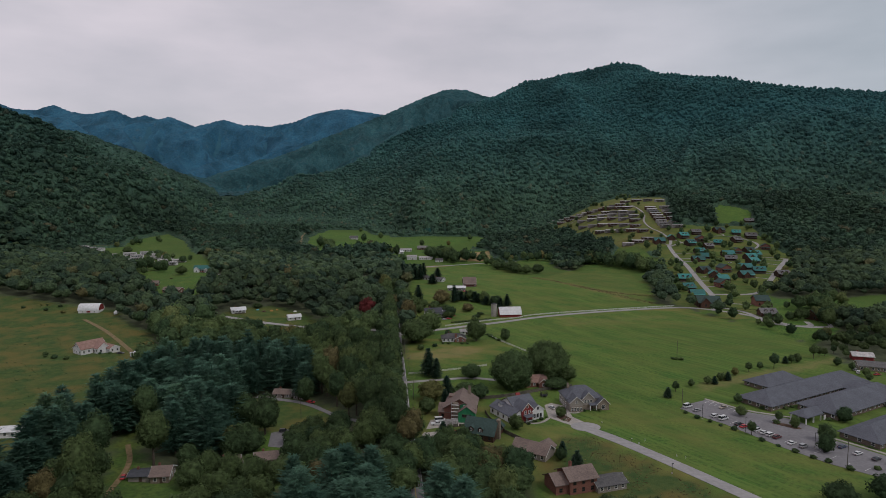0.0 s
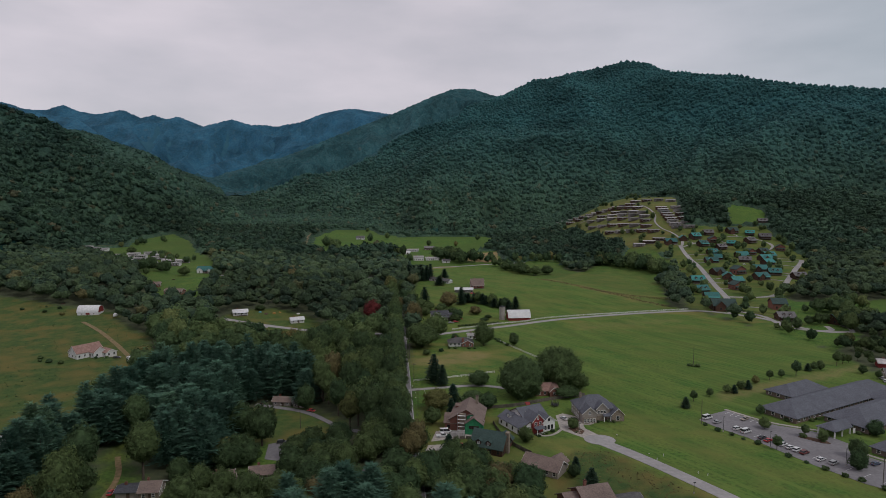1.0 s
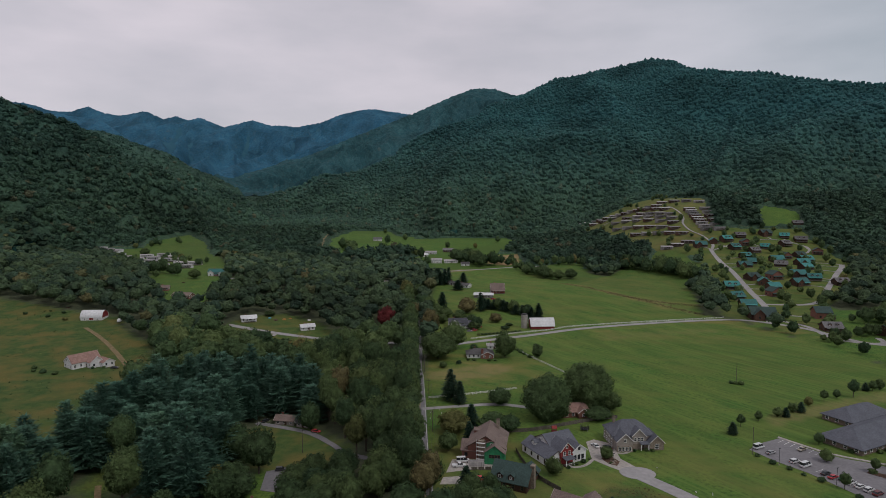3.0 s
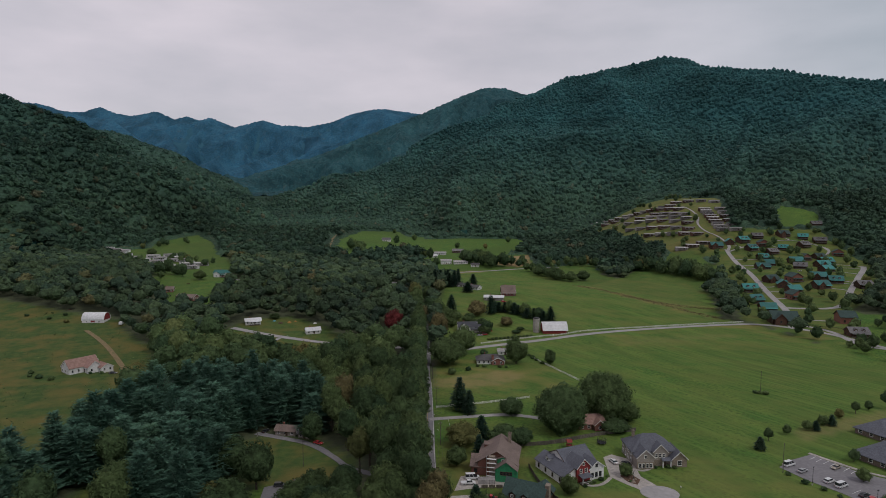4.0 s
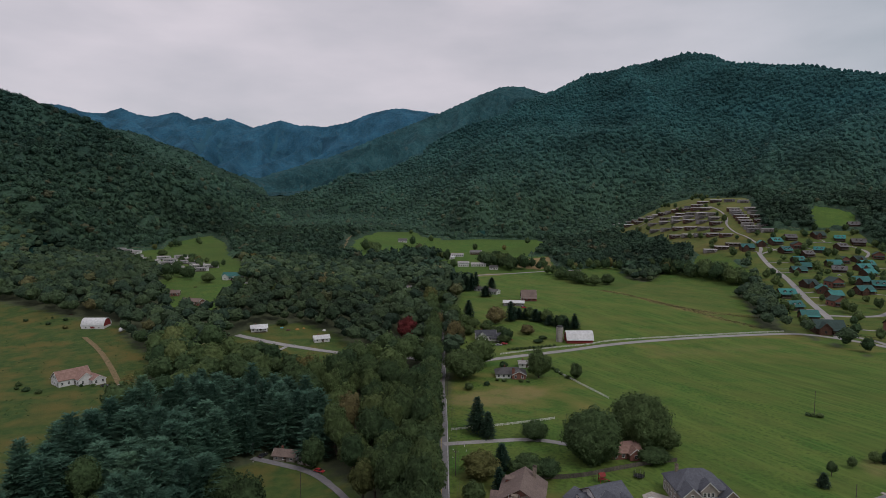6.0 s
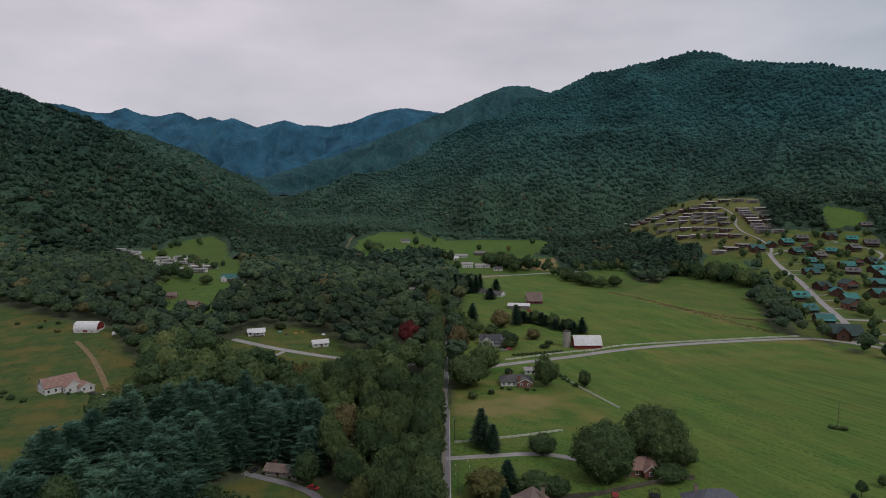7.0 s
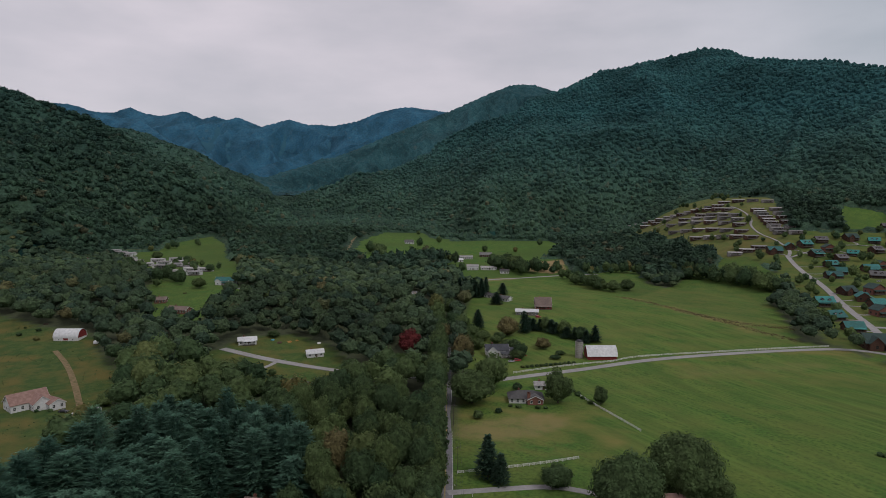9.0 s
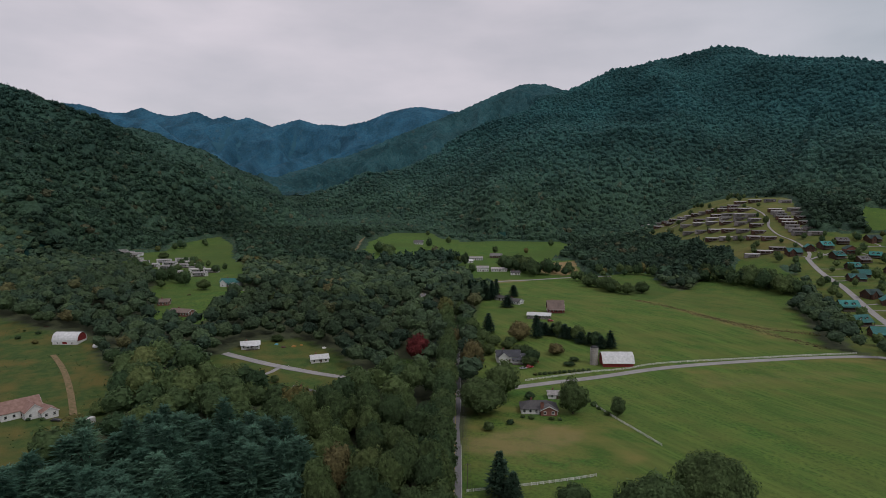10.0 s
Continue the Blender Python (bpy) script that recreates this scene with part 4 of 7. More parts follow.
def brown_house():
    h = thing("house", 9, 296, -8, "brown-roofed house with green sheathed gable and brick scaffold tower", "house")
    _, rf = wing(h, 0, 1, 15, 17, 5.6, 4.6, "y", False, WALL_BRICK, ROOF_BROWN, 0.8, "lr", 2, trim=WOOD_DARK)
    wing(h, 4.0, -8.8, 8.2, 6, 5.0, 3.0, "y", False, WALL_GREEN, ROOF_BROWN, 0.5, fascia=False)
    for k in range(4):
        window(h, 2.3 + 1.15 * k, -11.8, 2.9, "f", 0.9, 1.2, WOOD_DARK)
    wing(h, -6.6, -3, 7, 8, 3.6, 3.0, "x", False, WALL_BRICK, ROOF_BROWN, 0.6, "f", trim=WOOD_DARK)
    dormer(h, -4.2, 5.6, 6.4, 2.6, 4.5, WALL_BRICK, ROOF_BROWN, "l")
    dormer(h, 2.4, -5.8, 6.2, 4.2, 5.0, WALL_GREEN, ROOF_BROWN, "f")
    chimney(rf, 3.6, 7.4, 7.5, 12.2, WALL_TAN, 1.3)
    bm = bmesh.new()
    block(bm, -2.9, -0.5, -9.9, -7.9, -0.4, 8.8)
    part("brick_tower", bm, WALL_TAN, h, "unfinished brick stack")
    for k in range(5):
        bm = bmesh.new()
        block(bm, -3.6, 0.1, -10.7, -9.95, 1.3 + 1.7 * k, 1.4 + 1.7 * k)
        part("scaffold_deck", bm, TRIM, h, "pale scaffold boards")
    for px in (-3.6, 0.05):
        for py in (-10.7, -9.95):
            bm = bmesh.new()
            tube(bm, px, py, -0.4, 9.4, 0.05, sides=6)
            part("scaffold_pole", bm, STEEL, h)
    site(9, 296, 12)


def white_house():
    h = thing("house", 36.5, 294.5, 29, "white house with red gabled entry bay and dark slate-grey roof", "house")
    wing(h, -4.6, 0.4, 9, 18.5, 3.4, 2.6, "y", False, WALL_WHITE, ROOF_SLATE, 0.5, "l", 1, 4.5, (0.8, 1.5), WOOD_DARK)
    _, rf = wing(h, 2.4, 2.0, 13, 13, 5.4, 3.6, "x", False, WALL_WHITE, ROOF_SLATE, 0.5, "r", 2, trim=WOOD_DARK)
    wing(h, 6.0, -6.0, 7.2, 7, 4.6, 2.6, "y", False, WALL_WHITE, ROOF_SLATE, 0.5)
    wing(h, -0.4, -6.0, 6.2, 7.4, 6.2, 3.0, "y", False, WALL_RED, ROOF_SLATE, 0.5, roof_label="slate-grey entry gable")
    dormer(h, -5.4, 4.0, 4.4, 2.4, 4.0, WALL_WHITE, ROOF_SLATE, "l")
    for k in range(3):
        window(h, 4.0 + 1.9 * k, -9.5, 1.0, "f", 1.0, 1.7, BLACK)
    window(h, 6.0, -9.5, 4.9, "f", 0.9, 1.0, BLACK)
    for k in range(2):
        window(h, -1.6 + 2.4 * k, -9.7, 3.9, "f", 1.1, 1.5)
    window(h, -0.4, -9.7, 6.8, "f", 0.8, 1.0)
    door(h, -0.4, -9.72)
    porch(h, -2.6, 1.8, -12.2, -9.75, 2.9, ROOF_SLATE, TRIM, 0.5)
    site(36.5, 294.5, 14)


def stone_house():
    h = thing("house", 72.5, 309, 6, "tan stone house with grey gables and blue-grey roof", "house")
    _, rf = wing(h, -0.8, 1.0, 18, 12.5, 5.8, 4.6, "x", True, WALL_GREY, ROOF_SLATE, 0.6, "lb", 2)
    wing(h, -6.0, -6.6, 6.8, 6, 5.0, 3.0, "y", False, WALL_GREY, ROOF_SLATE, 0.5)
    wing(h, 1.0, -5.2, 5.6, 3.6, 6.2, 2.8, "y", False, WALL_GREY, ROOF_SLATE, 0.5)
    wing(h, 8.4, -4.0, 6.0, 9, 3.6, 2.8, "y", False, WALL_TAN, ROOF_SLATE, 0.5)
    bm = bmesh.new()
    block(bm, -9.5, -2.5, -9.75, -9.55, -0.4, 2.9)
    block(bm, -2.3, 5.3, -7.2, -6.95, -0.4, 2.6)
    part("stone_facing", bm, WALL_TAN, h, "tan stacked stone facing")
    for k in range(4):
        window(h, -8.3 + 1.5 * k, -9.8, 0.7, "f", 0.9, 1.6)
    for k in range(3):
        window(h, -0.6 + 1.5 * k, -7.0, 3.7, "f", 0.9, 1.4)
    window(h, -6.0, -9.62, 4.4, "f", 0.9, 1.2)
    window(h, 8.4, -8.52, 0.8, "f", 1.6, 1.9)
    door(h, 2.6, -7.25)
    for px in (1.6, 4.8):
        bm = bmesh.new()
        block(bm, px - 0.18, px + 0.18, -8.8, -8.45, -0.3, 2.9)
        part("column", bm, TRIM, h)
    bm = bmesh.new()
    extruded(bm, [(-9.1, 2.8), (-6.9, 3.5), (-6.9, 3.7), (-9.1, 3.0)], 1.2, 5.3)
    bmesh.ops.recalc_face_normals(bm, faces=bm.faces)
    part("porch_roof", bm, ROOF_SLATE, h)
    chimney(rf, -6.5, 3.5, 7.0, 11.0, WALL_TAN, 1.0)
    site(72.5, 309, 14)


def log_house():
    h = thing("house", 18, 268, -24, "log house with dark green roof and stone chimney", "house")
    _, rf = wing(h, 0, 0, 14, 11, 3.4, 5.0, "x", False, WALL_LOG, ROOF_GREEN, 0.7, "frlb", 1, trim=WOOD_DARK)
    dormer(h, -3.6, -3.6, 3.9, 2.2, 3.4, WALL_LOG, ROOF_GREEN)
    dormer(h, 0.8, -3.6, 3.9, 2.2, 3.4, WALL_LOG, ROOF_GREEN)
    bm = bmesh.new()
    block(bm, 7.0, 8.4, -1.0, 1.0, -0.5, 8.4)
    block(bm, 6.9, 8.5, -1.15, 1.15, 8.4, 8.9)
    part("stone_chimney", bm, WALL_TAN, h, "tan stone chimney on the gable end")
    wing(h, 3.5, 7.0, 7, 6, 2.8, 2.6, "y", False, WALL_LOG, ROOF_GREEN, 0.5)
    site(18, 268, 11)


def ash_house():
    h = thing("house", 38, 248, -34, "low house under a weathered grey-brown shingle roof", "house")
    wing(h, 0, 0, 15, 8.5, 3.0, 2.8, "x", False, WALL_GREY, ROOF_BROWN, 0.7, "fb")
    wing(h, 3.5, 4.6, 6.5, 6.5, 3.0, 2.2, "y", False, WALL_GREY, ROOF_BROWN, 0.5)
    site(38, 248, 10)


def cedar_house():
    h = thing("house", 50, 219, 18, "reddish wooden house with stepped brown roofs", "house")
    _, rf = wing(h, 0, 0, 11, 10, 5.6, 2.6, "x", False, WALL_BRICK, ROOF_BROWN, 0.8, "fr", 2, trim=WOOD_DARK)
    wing(h, -6.5, 1, 8, 9, 4.0, 2.4, "x", False, WALL_BRICK, ROOF_BROWN, 0.7, "f", trim=WOOD_DARK)
    wing(h, 11, -3, 12, 8, 2.6, 1.8, "x", False, WALL_GREY, ROOF_ASH, 0.6, "f")
    chimney(rf, -2, 1.5, 6, 9.6, WALL_BRICK)
    site(50, 219, 14)


brown_house(), white_house(), stone_house(), log_house(), ash_house(), cedar_house()


# ---- farms and houses along the road ----
def hip_house(x, y, turn, w, d, label, wall, roof, h=2.8, rise=2.6, hip=True, extra=None, windows="fblr", brick=None, r=None):
    ho = thing("house", x, y, turn, label, "house")
    _, rf = wing(ho, 0, 0, w, d, h, rise, "x", hip, wall, roof, 0.6, windows)
    door(ho, 0.6, -d / 2 - 0.02)
    if extra:
        ex, ey, ew, ed, er = extra
        wing(ho, ex, ey, ew, ed, h, er, "y", False, brick or wall, roof, 0.5, "f")
    chimney(rf, -w * 0.2, 0.6, h, h + rise + 1.0, WALL_BRICK, 0.8)
    site(x, y, r or max(w, d) * 0.6)
    return ho


ranch = hip_house(8, 454, 4, 18, 10, "low ranch house with grey hip roof and brick front", WALL_WHITE, ROOF_ASH, extra=(4.5, -5.2, 8, 4, 2.0), brick=WALL_BRICK)
chimney(ranch, 1.2, -5.6, -0.4, 6.2, WALL_BRICK, 1.5)
hip_house(18, 476, 3, 8.5, 5.5, "small white garage with pale grey roof", WALL_WHITE, ROOF_PALE, 2.5, 1.4, False, windows="f")
farm = hip_house(-9, 541, 8, 15, 9, "white farmhouse with dark grey cross-gable roof", WALL_WHITE, ROOF_GREY, 4.2, 3.0, False, (-3.5, -5.0, 6.5, 6, 3.0), r=14)
wing(farm, 10, -2, 8, 8, 3.2, 2.2, "x", False, WALL_WHITE, ROOF_GREY, 0.5, "fr")
porch(farm, 2.0, 12.0, -9.0, -6.05, 2.7, ROOF_GREY, TRIM)
lodge = hip_house(30, 685, 5, 14, 10, "brown house with steep brown roof and red deck", WALL_BRICK, ROOF_BROWN, 3.6, 6.2, False, r=13)
porch(lodge, -6.5, 7, -8.4, -5.1, 2.5, ROOF_BROWN, WALL_RED)
hip_house(15, 658, -4, 19, 9, "long open shed with pale metal roof", WALL_TRAILER, ROOF_METAL, 3.0, 1.6, False, windows="f")
hip_house(-6, 724, -30, 15, 9, "small white house with grey roof beside a round tree", WALL_WHITE, ROOF_ASH, 2.8, 2.2, False)
hip_house(-19, 742, -30, 11, 7, "small white outbuilding with grey roof", WALL_WHITE, ROOF_ASH, 2.6, 1.8, False, windows="f")
hip_house(53, 344, 12, 13, 9, "brick house with faded pink roof behind big trees", WALL_BRICK, ROOF_PINK, 3.0, 2.8, False, (3, -4.5, 5, 4, 2.0))
hip_house(-177, 1203, 4, 16, 9, "white hillside farm shed with dark roof", WALL_WHITE, ROOF_ASH, 3.5, 3.2, False)
cottage = thing("house", -242, 408, -32, "white clapboard farmhouse with faded brown roof", "house")
wing(cottage, 0, 0, 10.5, 17, 3.6, 4.2, "y", False, WALL_WHITE, ROOF_PINK, 0.4, "flr")
window(cottage, -1.6, -8.5, 4.4, "f", 1.0, 1.3)
window(cottage, 1.6, -8.5, 4.4, "f", 1.0, 1.3)
wing(cottage, 6.5, 3.5, 9, 8, 3.4, 3.2, "x", False, WALL_WHITE, ROOF_PINK, 0.4, "fr")
wing(cottage, 11.5, 8.5, 8, 7, 2.8, 2.0, "x", False, WALL_WHITE, ROOF_PINK, 0.4, "fr")
door(cottage, 6.0, -0.52)
site(-242, 408, 14)
creek = hip_house(-184, 538, 25, 12, 8, "small white cottage with pale metal roof", WALL_WHITE, ROOF_METAL, 2.8, 1.8, False)
porch(creek, -3, 5, -6.2, -4.05, 2.4, ROOF_METAL, TRIM)
hip_house(-130, 522, 28, 11, 6, "white shed with ribbed metal roof", WALL_WHITE, ROOF_METAL, 2.6, 2.0, False, windows="f")
green_top = hip_house(-285, 717, 2, 20, 10, "white house with dark teal roof and red porch", WALL_WHITE, ROOF_TEAL, 4.4, 3.2, False, (-6, -5.5, 5.5, 3, 2.0))
porch(green_top, -2.0, 3.5, -7.0, -4.55, 2.6, ROOF_TEAL, WALL_RED)
wing(green_top, 4.8, -5, 5, 3, 3.2, 1.8, "y", False, WALL_WHITE, ROOF_TEAL, 0.4, "f")
hip_house(-370, 752, 8, 20, 10, "long brick house with orange-brown roof", WALL_BRICK, ROOF_PINK, 3.0, 2.4, False)
hip_house(-388, 760, 8, 10, 8, "small white house with teal roof", WALL_WHITE, ROOF_TEAL, 3.0, 2.0, False)
hip_house(-270, 601, -10, 18, 9, "low brown house with brown shingle roof", WALL_BRICK, ROOF_BROWN, 2.8, 2.2, False)
hip_house(-302, 628, 15, 9, 7, "small brick house with brown roof", WALL_BRICK, ROOF_BROWN, 2.8, 2.2, False)
hip_house(-91, 338, -6, 10, 5.5, "low grey cabin with brown shingle roof", WALL_GREY, ROOF_BROWN, 2.5, 1.8, False)
hip_house(-81, 335, -16, 6, 5, "small dark shed with brown roof", WALL_GREY, ROOF_ASH, 2.3, 1.6, False, windows="f")
hip_house(-113, 236, 8, 7, 9, "small pale gabled cottage with brown roof", WALL_TAN, ROOF_BROWN, 3.0, 2.2, False)
hip_house(-121, 235, 6, 8, 7, "dark-roofed carport among the pines", WALL_GREY, ROOF_GREY, 2.4, 1.0, False, windows="")
hip_house(-75, 252, 12, 11, 8, "low house with weathered brown roof under trees", WALL_GREY, ROOF_BROWN, 2.6, 2.0, False)
hip_house(-90, 246, 30, 9, 8, "low dark cottage with brown roof under trees", WALL_GREY, ROOF_BROWN, 2.6, 2.0, False)
hip_house(-119, 463, -25, 14, 9, "tan house with weathered grey roof in the woods", WALL_TAN, ROOF_ASH, 3.0, 2.6, False)
hip_house(-104, 444, -12, 9, 7, "red cabin with green roof in the woods", WALL_RED, ROOF_GREEN, 3.0, 2.2, False)
hip_house(-53, 447, 5, 8, 6, "small house with grey-brown roof by the road", WALL_GREY, ROOF_ASH, 2.6, 2.0, False)
hip_house(-28, 240, 10, 10, 7, "low building with grey roof by the road", WALL_GREY, ROOF_ASH, 2.6, 1.8, False)
hip_house(-166, 485, 20, 7, 5, "small dark shed with pale metal roof", WALL_GREY, ROOF_METAL, 2.4, 1.4, False, windows="f")
hip_house(-48, 930, 5, 15, 9, "white two-storey farmhouse beyond the spruces", WALL_WHITE, ROOF_PALE, 4.8, 2.0, False)
hip_house(-27, 932, 5, 20, 8, "long white building beyond the spruces", WALL_WHITE, ROOF_PALE, 3.0, 1.8, False)
hip_house(-66, 1050, 4, 22, 8, "long low white barn at the wood's edge", WALL_WHITE, ROOF_PALE, 3.0, 2.0, False)
hip_house(-330, 905, 10, 10, 8, "white farm cottage with grey roof", WALL_WHITE, ROOF_ASH, 4.0, 2.2, False)
hip_house(280, 398, -18, 12, 7, "red shed with grey metal roof", WALL_RED, ROOF_PALE, 3.0, 2.0, False, windows="")
hip_house(277, 372, -22, 30, 10, "long low beige outbuilding with grey roof", WALL_TAN, ROOF_ASH, 3.0, 2.2, False)
hip_house(455, 566, 10, 12, 8, "red-roofed house half hidden by trees", WALL_RED, WALL_RED, 3.0, 2.4, False)
hip_house(-207, 262, 10, 40, 7, "long low farm shed with white metal roof", WALL_WHITE, ROOF_METAL, 2.6, 1.4, False, windows="f", r=22)


hip_house(-36, 1077, -6, 18, 10, "dark weathered barn with grey metal roof", WALL_LOG, ROOF_PALE, 3.6, 3.0, False, windows="f")
hip_house(-72, 1016, 20, 9, 7, "small white shed with metal roof", WALL_WHITE, ROOF_METAL, 3.0, 2.0, False, windows="f")
hip_house(-6, 906, 8, 11, 7, "small white cottage by the farm road", WALL_WHITE, ROOF_ASH, 3.0, 2.0, False)
hip_house(-526, 842, 12, 10, 8, "tall white farmhouse at the hill's foot", WALL_WHITE, ROOF_ASH, 5.0, 2.6, False)


def red_barn():
    b = thing("barn", 60, 541, 6, "red barn with white gambrel metal roof beside a silo", "barn")
    w, d, h = 19, 11, 2.4
    outline = [(-d / 2, -0.6), (d / 2, -0.6), (d / 2, h), (3.6, h + 3.8), (0, h + 5.6), (-3.6, h + 3.8), (-d / 2, h)]
    bm = bmesh.new()
    extruded(bm, outline, -w / 2, w / 2)
    bmesh.ops.recalc_face_normals(bm, faces=bm.faces)
    part("wall", bm, WALL_RED, b)
    top = [(-6.3, h - 0.3), (-3.7, h + 3.9), (0, h + 5.75), (3.7, h + 3.9), (6.3, h - 0.3)]
    bm = bmesh.new()
    extruded(bm, top + [(y, z + 0.2) for y, z in top[::-1]], -w / 2 - 0.6, w / 2 + 0.6)
    bmesh.ops.recalc_face_normals(bm, faces=bm.faces)
    rf = part("roof", bm, ROOF_METAL, b, "white ribbed metal roof")
    for k in range(20):
        bm = bmesh.new()
        px = -w / 2 - 0.4 + k * (w + 0.8) / 19
        extruded(bm, [(y, z + 0.2) for y, z in top] + [(y, z + 0.32) for y, z in top[::-1]], px - 0.05, px + 0.05)
        bmesh.ops.recalc_face_normals(bm, faces=bm.faces)
        part("roof_rib", bm, ROOF_METAL, rf)
    door(b, 4, -d / 2 - 0.02, "f", 3.0, 2.4, WALL_RED, "barn_door")
    site(60, 541, 13)
    s = thing("silo", 46, 540, 0, "pale concrete stave silo beside the red barn", "silo")
    bm = bmesh.new()
    tube(bm, 0, 0, -0.6, 11, 2.6, sides=24)
    part("shell", bm, SILO_STONE, s)
    for k in range(9):
        bm = bmesh.new()
        tube(bm, 0, 0, 0.8 + 1.2 * k, 0.9 + 1.2 * k, 2.66, sides=24)
        part("hoop", bm, STEEL, s)
    bm = bmesh.new()
    tube(bm, 0, 0, 11, 11.8, 2.5, 1.9, 24)
    part("cap", bm, BLACK, s)
    site(46, 540, 4)


def arched_barn():
    b = thing("barn", -309, 526, 6, "arched white-roofed barn with red end and stone base", "barn")
    w, r = 17, 5.4
    arc = [(r * math.cos(a), 1.6 + 5.4 * math.sin(a)) for a in (math.pi * k / 14 for k in range(15))]
    bm = bmesh.new()
    extruded(bm, [(-r, 1.6)] + [p for p in arc[::-1][1:-1]][::-1][::-1] + [(r, 1.6)], -w / 2 + 0.1, w / 2 - 0.1)
    bmesh.ops.recalc_face_normals(bm, faces=bm.faces)
    part("gable_wall", bm, WALL_RED, b, "red boarded end walls")
    bm = bmesh.new()
    block(bm, -w / 2, w / 2, -r, r, -0.8, 1.6)
    part("base_wall", bm, WALL_WHITE, b, "whitewashed block base")
    outer = [(y * 1.05, 1.6 + (z - 1.6) * 1.05) for y, z in arc]
    bm = bmesh.new()
    extruded(bm, outer + [(y * 1.02, 1.6 + (z - 1.6) * 1.02) for y, z in arc][::-1], -w / 2 - 0.4, w / 2 + 0.4)
    bmesh.ops.recalc_face_normals(bm, faces=bm.faces)
    part("roof", bm, ROOF_METAL, b, "white curved metal roof")
    door(b, 0, -r - 0.02, "f", 3.0, 2.0, WALL_RED, "barn_door")
    for px in (-5, 5):
        window(b, px, -r, 0.3, "f", 1.0, 0.8)
    site(-309, 526, 11)


red_barn(), arched_barn()
# no buildings: spots cleared so the camera sees the red tree and trailers
site(-67, 530, 9), site(-203, 397, 13), site(-197, 380, 10), site(-188, 366, 6)


# ---- the cabin hamlet ----
def cabin(kind):
    wall, roof, w, d, h, rise = [(WALL_LOG, ROOF_TEAL, 12, 9, 3.2, 3.4), (WALL_LOG, ROOF_TEAL, 15, 10, 3.4, 3.6), (WALL_LOG, ROOF_ASH, 13, 9, 3.2, 3.2),
                                 (WALL_BRICK, ROOF_GREEN, 12, 10, 4.6, 3.4), (WALL_LOG, ROOF_TEAL, 13, 10, 3.2, 3.6), (WALL_LOG, ROOF_GREEN, 14, 10, 3.4, 3.6)][kind]
    name = {ROOF_TEAL: "teal metal", ROOF_ASH: "weathered grey", ROOF_GREEN: "dark green"}[roof]
    what = {WALL_LOG: "dark log", WALL_BRICK: "reddish timber"}[wall]
    c = tagged(new("cabin"), f"{what} cabin with {name} roof and front porch", "cabin", "cabins of the hamlet")
    wing(c, 0, 0, w, d, h, rise, "y" if kind == 3 else "x", False, wall, roof, 0.7, "flr", 1, 3.4, trim=WOOD_DARK, deep=2.5)
    if kind in (1, 5):
        wing(c, -w * 0.22, -d * 0.45, w * 0.42, 4.5, h, rise * 0.8, "y", False, wall, roof, 0.5, "f", trim=WOOD_DARK, deep=2.5)
    if kind in (0, 2):
        dormer(c, -w * 0.2, -d * 0.22, h + 0.5, 2.2, 3.2, wall, roof)
        dormer(c, w * 0.2, -d * 0.22, h + 0.5, 2.2, 3.2, wall, roof)
    porch(c, -w * 0.45 if kind in (0, 2, 3, 4) else 0.4, w * 0.45, -d / 2 - 2.6, -d / 2 - 0.05, 2.4, roof, WOOD_DARK)
    return c


kinds = [cabin(k) for k in range(6)]
used = set()
CABINS = [(370, 982, 0), (390, 984, 0), (416, 997, 2), (457, 1004, 5), (481, 993, 0), (497, 977, 2), (466, 961, 2), (388, 949, 0), (410, 964, 3), (432, 949, 0), (408, 931, 2), (384, 904, 0), (357, 844, 1),
          (437, 901, 3), (415, 880, 4), (460, 909, 5), (453, 879, 0), (401, 840, 2), (418, 814, 4), (388, 776, 1), (359, 771, 3), (335, 774, 5), (337, 750, 0), (338, 729, 4), (325, 700, 3), (397, 757, 0)]
CABINS += [(372, 740, 1), (295, 736, 0), (278, 683, 0), (271, 641, 4), (259, 587, 5), (415, 736, 2), (391, 684, 0), (314, 593, 3), (528, 1047, 2), (493, 924, 3), (295, 545, 2), (332, 533, 1), (348, 974, 1), (376, 868, 4), (436, 856, 1)]
rng = np.random.default_rng(8)
for x, y, k in CABINS:
    turn = float(rng.choice([0, 8, -12, 15, 20, -6, 12, 75, 24, -20])) + float(rng.uniform(-4, 4))
    turn = {(259, 587): -6, (271, 641): -4, (332, 533): 35, (314, 593): 80}.get((x, y), turn)
    m = pose(x, y, height(x, y) + 0.2, 0, 0, turn) @ Matrix.Scale(1.45 if (x, y) == (259, 587) else 1.02 + 0.28 * float(rng.uniform()), 4)
    if k in used:
        copy_thing(kinds[k], m).matrix_basis = m
    else:
        kinds[k].matrix_basis = m
        used.add(k)
    site(x, y, 9)


streets = np.concatenate([along(line, 2.0)[0] for line in (HAMLET_ROAD, HAMLET_LOOP, HAMLET_TOP, CROSS_ROAD)])
for x, y, k in CABINS:
    gap = np.hypot(*(streets - (x, y)).T)
    near = streets[gap.argmin()]
    if 14 < gap.min() < 48:
        aim = (near - (x, y)) / gap.min()
        start = np.array((x, y)) + aim * 8
        bend = (start + near) / 2 + np.array((-aim[1], aim[0])) * 3
        tagged(new("driveway", ribbon("driveway", [tuple(start), tuple(bend), tuple(near)], 3.4, LANE, 0.1, step=3.0)), "pale drive from the street to a cabin", "driveway", kind="structure")


